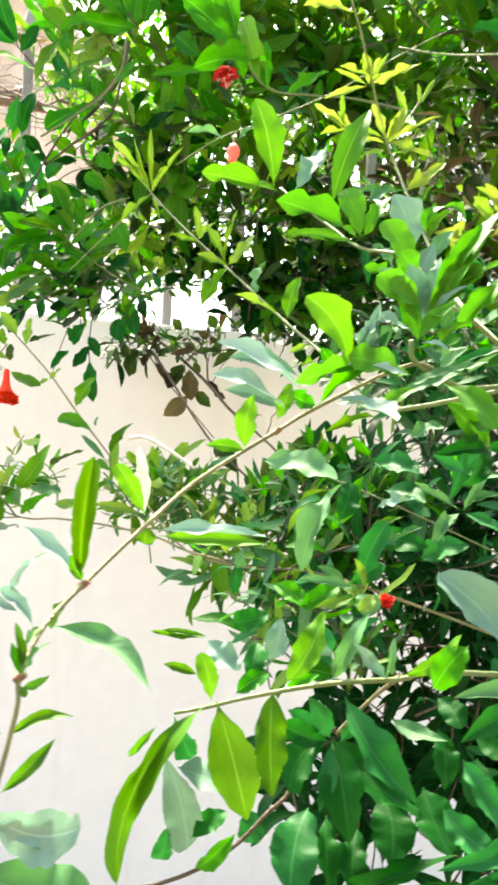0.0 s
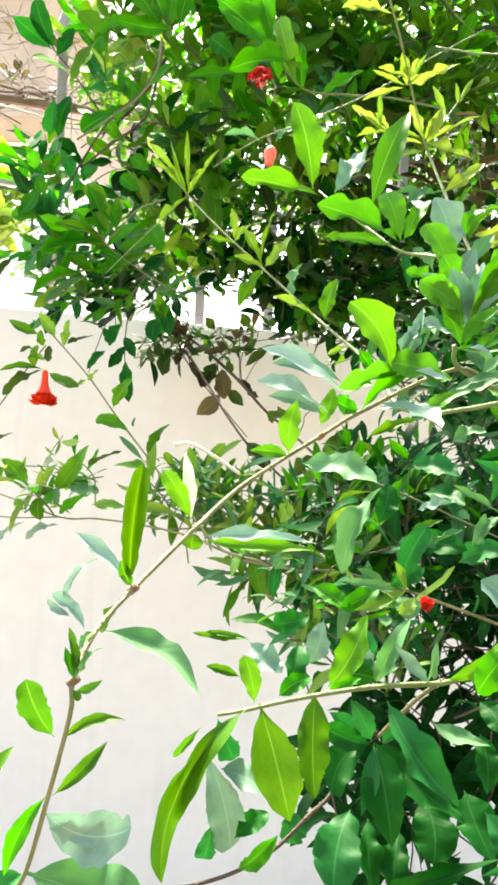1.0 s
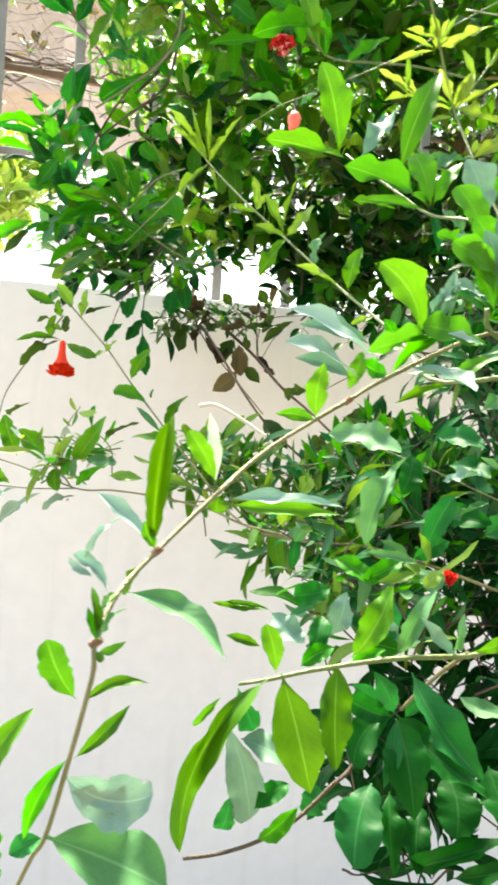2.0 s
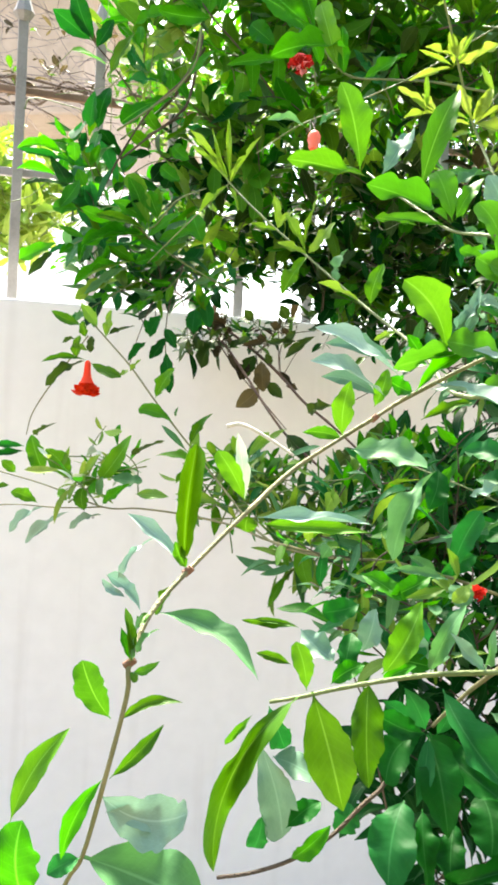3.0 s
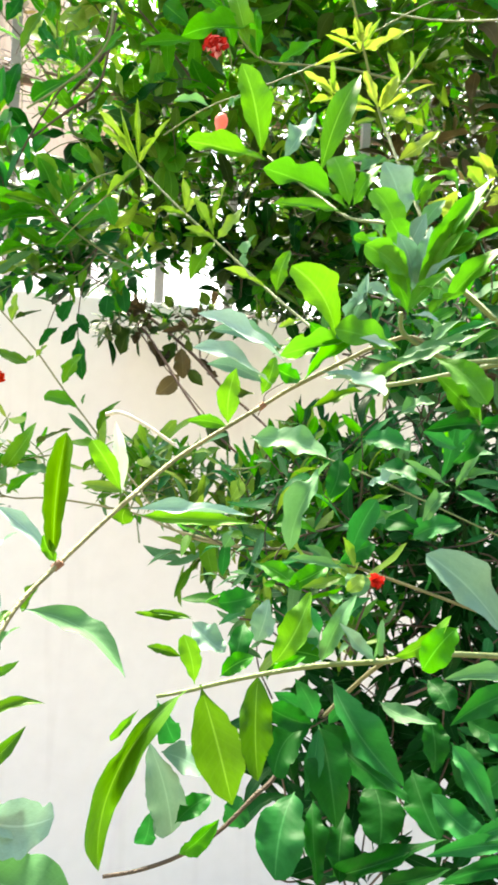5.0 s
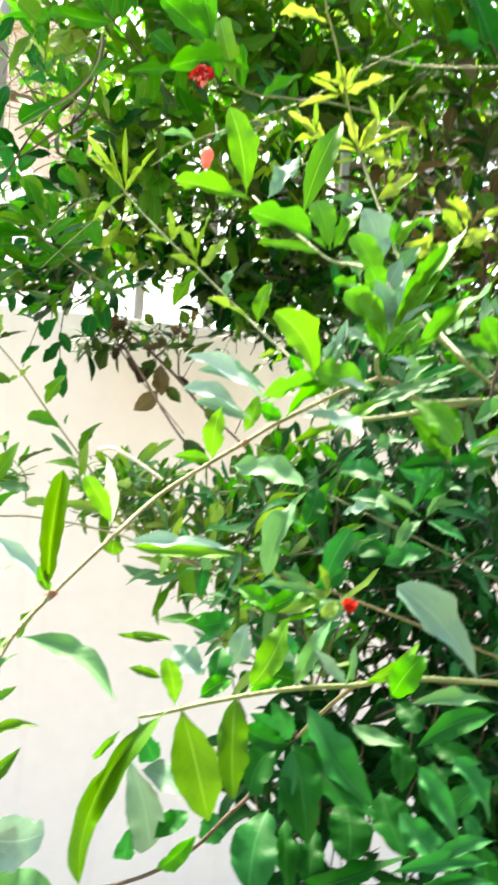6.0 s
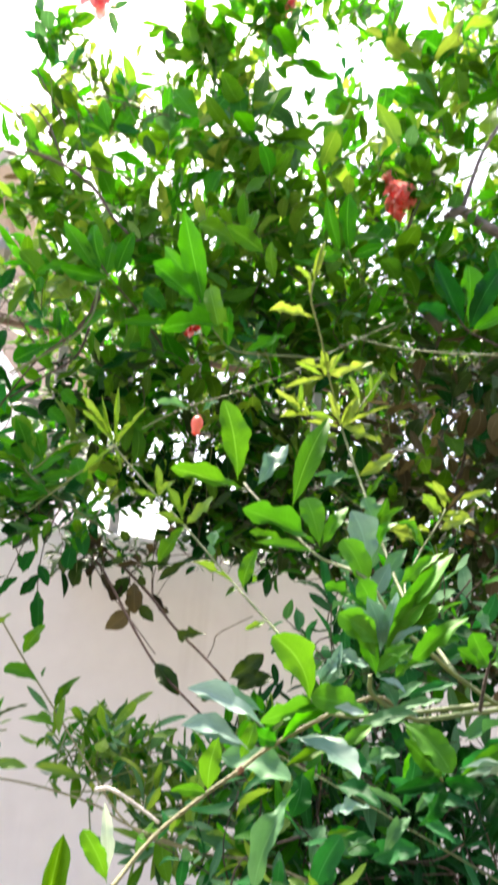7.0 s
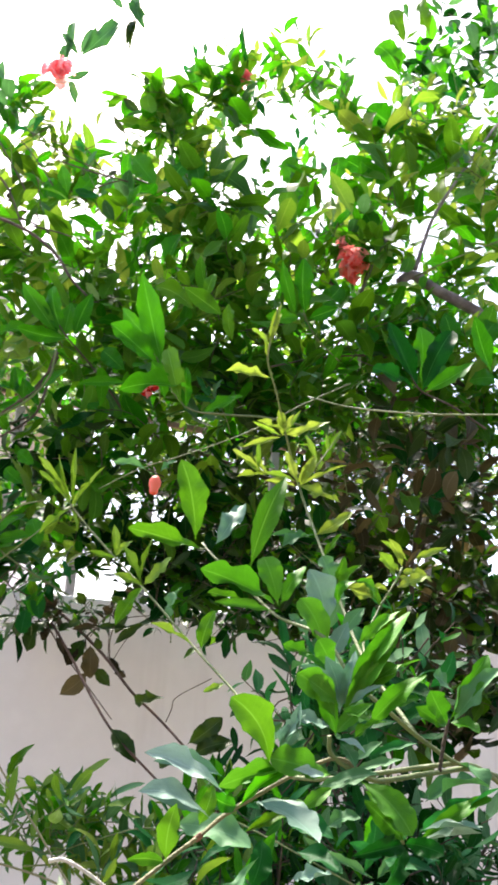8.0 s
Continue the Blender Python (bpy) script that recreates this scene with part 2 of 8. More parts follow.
ROWS_U, COLS_V = 25, 6


def outline(u, low, high):
    """Half the width of a leaf, u of the way from its stalk to its tip: a thin stalk, then a blade that is fullest at low / (low + high)."""
    if u < 0.05:
        return 0.022
    q = min(1.0, (u - 0.05) / 0.95)
    top = low / (low + high)
    blade = (q ** low * (1 - q) ** high) / (top ** low * (1 - top) ** high)
    return max(0.5 * blade, 0.022 if u < 0.5 else 0.004)


def leaf_grid(arch, fold, wave, twist, seed, low, high, bend=None, ragged=0.05):
    """One leaf of length and width 1 along +y: folded on its midrib, with a wavy edge, here and there notched, and a tip that curls."""
    rng = random.Random(seed)
    verts, faces, uv = [], [], []
    phases = [rng.uniform(0, 6.3) for _ in range(6)]
    notch = [(rng.uniform(0.25, 0.85), rng.uniform(0.03, 0.06), rng.uniform(0.5, 2.2) * ragged) for _ in range(2)]
    sway, curl = rng.uniform(-0.18, 0.18) if bend is None else bend, rng.uniform(-0.08, 0.05)
    for i in range(ROWS_U):
        u = i / (ROWS_U - 1)
        half = outline(u, low, high)
        for k in range(COLS_V + 1):
            v = k / COLS_V * 2 - 1
            s = v > 0
            edge = ragged * (0.6 * math.sin(17 * u + phases[s]) + 0.5 * math.sin(37 * u + phases[2 + s]))
            at, wide, deep = notch[s]
            edge -= deep * math.exp(-((u - at) / wide) ** 2) * 1.2
            w = half * v * (1 + edge * abs(v) ** 2)
            z = arch * 4 * u * (1 - u) + fold * abs(v) ** 1.3 * half
            z += wave * v * v * (math.sin(u * 13 + phases[4] + 2 * s) + 0.35 * math.sin(u * 27 + phases[5] + v)) * half
            z += twist * v * half * (u - 0.4) * 2 + curl * max(0, u - 0.55) ** 2 * 4
            verts.append((w + sway * 4 * u * (1 - u), u, z))
            uv.append((v, u))
    for i in range(ROWS_U - 1):
        for k in range(COLS_V):
            a = i * (COLS_V + 1) + k
            faces.append((a, a + 1, a + COLS_V + 2, a + COLS_V + 1))
    return verts, faces, uv


# arch, fold, wave, twist, fullness towards the stalk and the tip
FORMS = {
    "flat": (0.03, 0.2, 0.12, 0.2, 0.85, 0.8), "arched": (0.16, 0.25, 0.1, 0.1, 0.9, 0.9), "bowed": (-0.14, 0.3, 0.1, -0.15, 0.9, 0.9),
    "wavy": (0.05, 0.22, 0.2, 0.3, 0.85, 0.75), "crumpled": (0.14, 0.45, 0.35, 0.6, 0.65, 0.8), "rolled": (0.02, 0.5, 0.05, 0.1, 0.5, 0.28),
    "broad": (0.05, 0.14, 0.12, 0.2, 0.72, 0.52), "lance": (0.02, 0.12, 0.05, 0.1, 1.0, 1.1), "ribbon": (0.05, 0.22, 0.14, 0.4, 0.7, 0.85),
    "spoon": (0.06, 0.16, 0.08, 0.1, 0.95, 0.48),
}
SHAPES = {}


def leaf_mesh(form, tone, k, bend):
    key = (form, tone, k, bend)
    if key not in SHAPES:
        v, f, uv = leaf_grid(*FORMS[form][:4], k * 7 + len(form), *FORMS[form][4:], bend, 0.12 if form == "crumpled" else 0.07)
        SHAPES[key] = mesh_of("leaf", v, f, [LEAF[tone]], uv=uv)
    return SHAPES[key]


made_leaves = [0]


def leaf(parent, base, tip, width, tone="mid", form="flat", roll=0.0, lean=0.35, bend=None):
    """A leaf from its stalk to its tip; its upper face looks towards -y and up by lean, turned by roll degrees about its rib; bend bows it sideways."""
    base, tip = Vector(base), Vector(tip)
    way = tip - base
    length = way.length
    way.normalize()
    face = Vector((0, -1, lean))
    face = (face - way * face.dot(way)).normalized()
    side = way.cross(face)
    turn = Matrix((side, way, face)).transposed().to_4x4() @ Matrix.Rotation(radians(roll), 4, "Y")
    made_leaves[0] += 1
    ob = new("leaf", leaf_mesh(form, tone, made_leaves[0] % 7, bend))
    under(ob, parent)
    ob.matrix_basis = Matrix.Translation(base) @ turn @ Matrix.Diagonal((width, length, length, 1))
    return ob


def shoot(parent, base, tip, pairs, size, tones, seed, bark=None, lean=0.2):
    """A young shoot: a slender stem with opposite lance-shaped leaves, shorter towards a tuft at its tip."""
    r = random.Random(seed)
    base, tip = Vector(base), Vector(tip)
    way = (tip - base).normalized()
    long = (tip - base).length
    side = Vector((way.z, 0, -way.x))
    side = side.normalized() if side.length > 0.1 else Vector((1, 0, 0))
    other = way.cross(side)
    bow = (side * r.uniform(-0.12, 0.12) + other * r.uniform(-0.1, 0.1)) * long
    twig = stem("shoot", parent, [base, (base * 2 + tip) / 3 + bow, (base + tip * 2) / 3 + bow, tip], 0.0013, 0.0006, bark or GREEN_BARK, sides=5)
    for i in range(pairs):
        t = 0.25 + 0.75 * (i + 0.5 * r.random()) / max(1, pairs - 0.4)
        at = base + (tip - base) * t + bow * 4 * t * (1 - t)
        grow = size * (1.05 - 0.35 * t)
        for k in (-1, 1):
            out = side * k * (1.0 if i % 2 == 0 else 0.45) + other * (r.uniform(-0.3, 0.3) if i % 2 == 0 else k * 0.8)
            go = (way * r.uniform(0.5, 1.1) + out * r.uniform(0.7, 1.1)).normalized()
            end = at + go * grow * r.uniform(0.7, 1.2)
            leaf(twig, at, end, grow * r.uniform(0.26, 0.36), r.choice(tones), r.choice(("lance", "flat", "arched", "bowed", "wavy")), r.uniform(-35, 35), lean + r.uniform(-0.3, 0.6))
    leaf(twig, tip, tip + way * size * 0.7, size * 0.2, r.choice(tones), "lance", r.uniform(-30, 30), lean)
    return twig


STATIONS = (0.07, 0.2, 0.36, 0.54, 0.72, 0.88)


class Mass:
    """Twigs and leaves that are too many to count, gathered into one mesh."""

    def __init__(self, seed, slim=1.0):
        self.slim = slim
        self.rng = random.Random(seed)
        self.verts, self.faces, self.index, self.uv = [], [], [], []

    def twig(self, points, r0, r1, slot):
        v, f = tube(points, r0, r1, 4, 0)
        n = len(self.verts)
        self.verts += v
        self.uv += [(0.5, 0.5)] * len(v)
        self.faces += [tuple(i + n for i in q) for q in f]
        self.index += [slot] * len(f)

    def leaf(self, base, way, face, length, width, slot):
        r = self.rng
        face = (face - way * face.dot(way)).normalized()
        side = way.cross(face)
        arch, fold, sway, roll = r.uniform(-0.16, 0.2), r.uniform(0.05, 0.55), r.uniform(-0.3, 0.3), r.uniform(-0.7, 0.7)
        low, high, wave, phase = r.uniform(0.75, 1.1), r.uniform(0.6, 1.05), r.uniform(0.0, 0.3), r.uniform(0, 6.3)
        n = len(self.verts)
        self.verts.append(base)
        self.uv.append((0, 0))
        for u in STATIONS:
            half = outline(u, low, high)
            mid = base + way * (length * u) + side * (width * sway * 4 * u * (1 - u)) + face * (length * arch * 4 * u * (1 - u))
            for v in (-1, 0, 1):
                rise = half * (fold * abs(v) + roll * v * (u - 0.3) + wave * v * math.sin(9 * u + phase + v))
                self.verts.append(mid + side * (width * half * v * (1 + r.uniform(-0.1, 0.08))) + face * (width * rise))
                self.uv.append((v, u))
        last = n + 3 * len(STATIONS) + 1
        self.verts.append(base + way * length)
        self.uv.append((0, 1))
        new_faces = [(n, n + 2, n + 1), (n, n + 3, n + 2), (last, last - 3, last - 2), (last, last - 2, last - 1)]
        for i in range(len(STATIONS) - 1):
            for c in (n + 1 + 3 * i, n + 2 + 3 * i):
                new_faces.append((c, c + 1, c + 4, c + 3))
        self.faces += new_faces
        self.index += [slot] * len(new_faces)

    def sprig(self, base, way, length, size, pairs, tones, bark=0):
        """A twig with opposite leaves, each pair across the last."""
        r = self.rng
        bend = Vector((r.uniform(-1, 1), r.uniform(-1, 1), r.uniform(-0.6, 0.6))) * length * 0.25
        end = base + way * length
        mid = (base + end) / 2 + bend
        self.twig([base, mid, end], 0.0011, 0.0006, bark)
        a = r.uniform(0, 6.28)
        for i in range(pairs):
            t = ((i + 0.6) / pairs) ** 0.75
            at = base * (1 - t) ** 2 + mid * 2 * t * (1 - t) + end * t * t
            side = way.orthogonal().normalized()
            for k in (0, 1):
                spin = a + i * 1.57 + k * 3.14 + r.uniform(-0.5, 0.5)
                out = side * math.cos(spin) + way.cross(side) * math.sin(spin)
                go = (out * r.uniform(0.6, 1.1) + way * r.uniform(0.25, 0.9) + Vector((0, 0, r.uniform(-0.35, 0.3)))).normalized()
                up = Vector((r.uniform(-0.5, 0.5), r.uniform(-0.9, 0.3), 0.8))
                grow = size * r.uniform(0.5, 1.3)
                self.leaf(at, go, up, grow, grow * r.uniform(0.24, 0.42) * self.slim, r.choice(tones))

    def finish(self, name, parent, mats, label=""):
        me = mesh_of(name, self.verts, self.faces, mats, self.index, uv=self.uv)
        return tagged(under(new(name, me), parent), label, kind="stuff")


def clump(parent, centre, radii, count, tones, size=0.056, way=(0, -0.3, 0.6), length=0.11, pairs=5, bark=None, seed=1, spread=0.9, slim=1.0):
    """Sprigs scattered through an egg-shaped stretch of a crown."""
    mass = Mass(seed, slim)
    r = mass.rng
    centre, aim = Vector(centre), Vector(way)
    names = sorted(set(tones))
    slots = [1 + names.index(t) for t in tones]
    while count:
        q = Vector((r.uniform(-1, 1), r.uniform(-1, 1), r.uniform(-1, 1)))
        if q.length > 1:
            continue
        count -= 1
        go = (aim + Vector((r.gauss(0, 1), r.gauss(0, 1), r.gauss(0, 1))) * spread).normalized()
        at = centre + Vector((q.x * radii[0], q.y * radii[1], q.z * radii[2])) - go * length * 0.5
        mass.sprig(at, go, length * r.uniform(0.7, 1.3), size, pairs, slots)
    return mass.finish("foliage", parent, [bark or BROWN_BARK, *(MASS[t] for t in names)])


# ---- the setting ----
WALL_Y, WALL_TOP = 2.1, 1.826
PIVOT = Vector((-0.27, WALL_Y, 0))
TURNED = Matrix.Translation(PIVOT) @ Matrix.Rotation(math.atan(0.36), 4, "Z") @ Matrix.Translation(-PIVOT)
ground = tagged(new("ground", mesh_of("ground", [(-300, -300, 0), (300, -300, 0), (300, 300, 0), (-300, 300, 0)], [(0, 1, 2, 3)], [PAVING], smooth=False)),
                "trodden brown soil ground of the garden", "ground", kind="structure")
bm = bmesh.new()
box(bm, (-7, WALL_Y, -0.2), (7, WALL_Y + 0.2, WALL_TOP), 0.006)
bm.transform(TURNED)
me = bpy.data.meshes.new("wall_north")
bm.to_mesh(me)
bm.free()
me.materials.append(PLASTER)
wall = tagged(new("wall_north", me), "white plastered boundary wall with faint stains", "wall", kind="structure")

# added out of view: blocks sky light from behind, left end open
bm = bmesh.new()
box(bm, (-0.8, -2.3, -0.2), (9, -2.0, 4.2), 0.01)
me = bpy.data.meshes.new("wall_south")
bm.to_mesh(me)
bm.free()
me.materials.append(BLOCKER_DARK)
tagged(new("wall_south", me), "unseen dark wall added behind the camera to block sky light", "wall", kind="structure")


def metal_fence():
    fence = thing("metal_fence", (-0.5, WALL_Y + 0.02, WALL_TOP), "grey painted steel fence standing on the boundary wall", "fence")
    y = WALL_Y + 0.10
    for i in range(21):
        x = -1.857 + 0.186 * i
        bm = bmesh.new()
        box(bm, (x - 0.012, y - 0.008, WALL_TOP - 0.02), (x + 0.012, y + 0.008, WALL_TOP + 0.69), 0.002)
        bmesh.ops.create_cone(bm, cap_ends=True, segments=8, radius1=0.026, radius2=0.002, depth=0.07, matrix=Matrix.Translation((x, y, WALL_TOP + 0.73)))
        bmesh.ops.create_cone(bm, cap_ends=True, segments=8, radius1=0.012, radius2=0.026, depth=0.02, matrix=Matrix.Translation((x, y, WALL_TOP + 0.686)))
        bm.transform(TURNED)
        part("post", bm, STEEL, fence)
    for z, h, mat in ((0.32, 0.010, STEEL), (0.518, 0.008, RUST)):
        bm = bmesh.new()
        box(bm, (-2.6, y + 0.012, WALL_TOP + z - h), (2.6, y + 0.026, WALL_TOP + z + h), 0.002)
        bm.transform(TURNED)
        part("rail", bm, mat, fence)
    return fence


def house(x, y, w, d, low, high, label):
    """A house beyond the wall: white ground floor, a beige upper storey that stands out over it, a slab roof."""
    home = thing("house", (x, y, 0), label, "house")
    bm = bmesh.new()
    box(bm, (x - w / 2, y + 0.5, 0), (x + w / 2, y + d, low), 0.02)
    part("wall", bm, PLASTER, home, "white plastered ground floor wall")
    bm = bmesh.new()
    box(bm, (x - w / 2, y, low), (x + w / 2, y + d, high), 0.02)
    part("upper_wall", bm, CREAM, home, "beige rendered upper storey wall")
    bm = bmesh.new()
    box(bm, (x - w / 2 - 0.2, y - 0.25, high), (x + w / 2 + 0.2, y + d + 0.2, high + 0.14), 0.02)
    part("roof", bm, ROOF, home, "grey concrete slab roof")
    return home


def rosette(parent, place, way, size, mat, petals, label, calyx=CALYX, seed=1):
    """A pomegranate flower: waxy calyx tube with pointed lobes, crumpled petals bursting out of it."""
    r = random.Random(seed)
    way = Vector(way).normalized()
    side = way.orthogonal().normalized()
    other = way.cross(side)
    place = Vector(place)
    rings = ((0.0, 0.10), (0.12, 0.17), (0.35, 0.15), (0.55, 0.2), (0.68, 0.27))
    verts, faces = [], []
    for h, rad in rings:
        for k in range(12):
            a = k * math.pi / 6
            rr = rad * (1.0 if h < 0.6 or k % 2 else 0.75)
            hh = h + (0.12 if h > 0.6 and k % 2 else 0)
            verts.append(place + size * (way * hh + rr * (math.cos(a) * side + math.sin(a) * other)))
    for i in range(len(rings) - 1):
        for k in range(12):
            a, b = i * 12 + k, i * 12 + (k + 1) % 12
            faces.append((a, b, b + 12, a + 12))
    faces.append(tuple(range(12))[::-1])
    bloom = tagged(under(new("flower", mesh_of("flower", verts, faces, [calyx])), parent), label)
    v, f, uv = leaf_grid(0.12, 0.3, 0.5, 0.4, seed, 0.9, 0.35, None, 0.12)
    shape = mesh_of("petal", v, f, [mat], uv=uv)
    for i in range(petals):
        a = i * 2.4 + r.uniform(-0.3, 0.3)
        open_by = 0.2 + 1.1 * (i / max(1, petals - 1)) + r.uniform(-0.3, 0.3)
        out = math.cos(a) * side + math.sin(a) * other
        go = (way * math.cos(open_by) + out * math.sin(open_by)).normalized()
        face = (way - go * way.dot(go))
        face = face.normalized() if face.length > 0.05 else out
        turn = Matrix((go.cross(face), go, face)).transposed().to_4x4() @ Matrix.Rotation(r.uniform(-0.7, 0.7), 4, "Y")
        ob = under(new("petal", shape), bloom)
        ob.matrix_basis = Matrix.Translation(place + size * way * 0.5) @ turn @ Matrix.Diagonal((size * r.uniform(0.3, 0.5), size * r.uniform(0.35, 0.75), size * 0.5, 1))
    return bloom


def turned(parent, name, place, way, rings, mat, label, waves=0, wave=0.0):
    """A round waxy body from rings of (height, radius), with a scalloped rim where waves is given."""
    way = Vector(way).normalized()
    side = way.orthogonal().normalized()
    other = way.cross(side)
    place = Vector(place)
    verts, faces, count = [], [], 24
    for i, (h, rad) in enumerate(rings):
        for k in range(count):
            a = 2 * math.pi * k / count
            amp = wave * (i / (len(rings) - 1)) ** 4
            verts.append(place + way * (h + amp * math.sin(waves * a)) + rad * (1 + 4 * amp / max(rad, 1e-3) * 0.2 * math.sin(waves * a + 1)) * (math.cos(a) * side + math.sin(a) * other))
    for i in range(len(rings) - 1):
        for k in range(count):
            a, b = i * count + k, i * count + (k + 1) % count
            faces.append((a, b, b + count, a + count))
    faces.append(tuple(range(count))[::-1])
    return tagged(under(new(name, mesh_of(name, verts, faces, [mat])), parent), label)


def tangle(parent, name, centre, radii, count, length, r0, mat, way, spread, seed, label=""):
    """Many thin bare twigs."""
    mass = Mass(seed)
    r = mass.rng
    for _ in range(count):
        at = Vector(centre) + Vector([r.uniform(-1, 1) * q for q in radii])
        go = (Vector(way) + Vector((r.gauss(0, 1), r.gauss(0, 1), r.gauss(0, 1))) * spread).normalized() * length * r.uniform(0.5, 1.4)
        kinks = [Vector((r.gauss(0, 1), r.gauss(0, 1), r.gauss(0, 1))) * length * 0.05 for _ in range(3)]
        mass.twig([at - go / 2, at - go / 4 + kinks[0], at + kinks[1], at + go / 4 + kinks[2], at + go / 2], r0 * r.uniform(0.7, 1.3), r0 * 0.5, 0)
    return mass.finish(name, parent, [mat], label)


fence = metal_fence()
home = house(-5.1, 6.0, 6.6, 6.0, 3.75, 4.75, "house beyond the wall, white below and beige above")

near = thing("pomegranate_shrub", (0.75, 0.95, 0), "glossy green pomegranate shrub in front of the white wall", "shrub", "pomegranate shrubs")
over = thing("pomegranate_shrub", (1.0, 1.6, 0), "tall leafy pomegranate shrub overhanging the white wall", "shrub", "pomegranate shrubs")
vine = thing("creeper", (-0.3, 2.3, 0), "half-dry brown creeper hanging over the wall top", "creeper")
for points, r0, r1 in (
    ([(0.75, 0.95, -0.05), (0.73, 0.94, 0.6), (0.62, 0.86, 1.1), (0.45, 0.75, 1.5)], 0.026, 0.006),
    ([(0.72, 0.93, 0.7), (0.55, 0.8, 1.1), (0.42, 0.66, 1.3), (0.30, 0.6, 1.4)], 0.014, 0.003),
    ([(0.73, 0.94, 0.6), (0.9, 1.0, 1.1), (0.95, 0.95, 1.6), (0.9, 0.9, 1.9)], 0.018, 0.005),
):
    stem("trunk", near, points, r0, r1, GREY_BARK, "grey rough bark", 9)
for points, r0, r1 in (
    ([(1.0, 1.6, -0.05), (1.02, 1.58, 0.8), (0.98, 1.5, 1.5), (0.9, 1.46, 2.1), (0.75, 1.46, 2.32)], 0.034, 0.012),
    ([(1.0, 1.55, 1.4), (0.72, 1.75, 1.85), (0.3, 1.8, 2.05), (-0.1, 1.75, 2.15), (-0.4, 1.7, 2.2)], 0.008, 0.003),
    ([(0.9, 1.5, 2.0), (0.6, 1.6, 2.25), (0.3, 1.65, 2.5), (0.1, 1.7, 2.75)], 0.012, 0.003),
):
    stem("trunk", over, points, r0, r1, BROWN_BARK, "dark brown trunk", 9)
stem("trunk", vine, [(-0.3, 2.36, -0.05), (-0.32, 2.36, 1.0), (-0.3, 2.36, 1.8), (-0.28, 2.2, 1.88), (-0.26, 2.07, 1.86)], 0.008, 0.003, BROWN_BARK)
# ---- the near shrub, branch by branch ----
branch_a = stem("branch", near, [(-0.0805, 0.33, 1.339), (-0.0687, 0.318, 1.3657), (-0.0622, 0.313, 1.3775), (-0.0551, 0.31, 1.4044), (-0.0476, 0.308, 1.4373), (-0.0475, 0.31, 1.4486), (-0.0434, 0.325, 1.4637), (-0.0341, 0.349, 1.4762), (-0.0142, 0.38, 1.4983), (0.0027, 0.41, 1.5156), (0.0253, 0.43, 1.532), (0.0414, 0.44, 1.5428), (0.0613, 0.455, 1.5561), (0.1114, 0.465, 1.5821), (0.1336, 0.47, 1.5733)], 0.0008, 0.0012, TAN_BARK)
leaf(branch_a, (-0.0360, 0.350, 1.4790), (-0.0320, 0.345, 1.5270), 0.0088, "olive", "rolled", 12, bend=-0.15)
leaf(branch_a, (-0.0150, 0.375, 1.5030), (-0.0270, 0.370, 1.5240), 0.0087, "fresh", "spoon", -10, bend=0.15)
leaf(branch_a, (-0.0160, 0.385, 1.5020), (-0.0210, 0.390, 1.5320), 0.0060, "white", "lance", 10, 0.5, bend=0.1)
leaf(branch_a, (-0.0090, 0.370, 1.4970), (0.0400, 0.365, 1.4970), 0.0086, "pale_sheen", "lance", -16, 0.9, bend=0.05)
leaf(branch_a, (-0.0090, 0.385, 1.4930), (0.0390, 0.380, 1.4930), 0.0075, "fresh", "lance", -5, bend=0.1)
leaf(branch_a, (-0.0370, 0.350, 1.4790), (-0.0620, 0.360, 1.4970), 0.0065, "pale_sheen", "lance", 10, 0.9, bend=0.15)
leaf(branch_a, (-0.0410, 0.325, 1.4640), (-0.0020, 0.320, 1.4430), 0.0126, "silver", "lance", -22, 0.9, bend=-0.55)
leaf(branch_a, (-0.0460, 0.318, 1.4650), (-0.0610, 0.325, 1.4770), 0.0042, "pale_sheen", "ribbon", 10, 0.8, bend=0.35)
leaf(branch_a, (-0.0520, 0.319, 1.4700), (-0.0630, 0.325, 1.4750), 0.0033, "pale_sheen", "ribbon", -15, 0.8, bend=-0.3)
leaf(branch_a, (-0.0560, 0.322, 1.4760), (-0.0450, 0.330, 1.4910), 0.0028, "pale_sheen", "ribbon", 10, 1, bend=-0.5)
leaf(branch_a, (-0.0530, 0.308, 1.4290), (-0.0620, 0.300, 1.4510), 0.0111, "fresh", "spoon", 2, bend=-0.1)
leaf(branch_a, (-0.0500, 0.308, 1.4280), (-0.0280, 0.310, 1.4360), 0.0044, "olive", "lance", -12, bend=-0.7)
leaf(branch_a, (-0.0530, 0.310, 1.4070), (-0.0350, 0.315, 1.4260), 0.0053, "olive", "lance", 15, bend=0.1)
leaf(branch_a, (-0.0550, 0.310, 1.4070), (-0.0680, 0.305, 1.3790), 0.0068, "mid", "lance", -3, bend=0.35)
leaf(branch_a, (-0.0348, 0.35, 1.4771), (-0.0392, 0.345, 1.4882), 0.0049, "fresh", "flat", 14)
leaf(branch_a, (-0.0433, 0.32, 1.4647), (-0.0458, 0.31, 1.4606), 0.0036, "olive", "flat", 0)
leaf(branch_a, (-0.036, 0.345, 1.4745), (-0.0445, 0.34, 1.4596), 0.0044, "olive", "flat", 50)
leaf(branch_a, (-0.0560, 0.310, 1.4010), (-0.0270, 0.330, 1.3880), 0.0191, "pale_sheen", "broad", 6, 0.3, bend=0.25)
leaf(branch_a, (-0.0537, 0.31, 1.395), (-0.0332, 0.33, 1.3841), 0.0114, "pale_sheen", "broad", -8, 0.3)
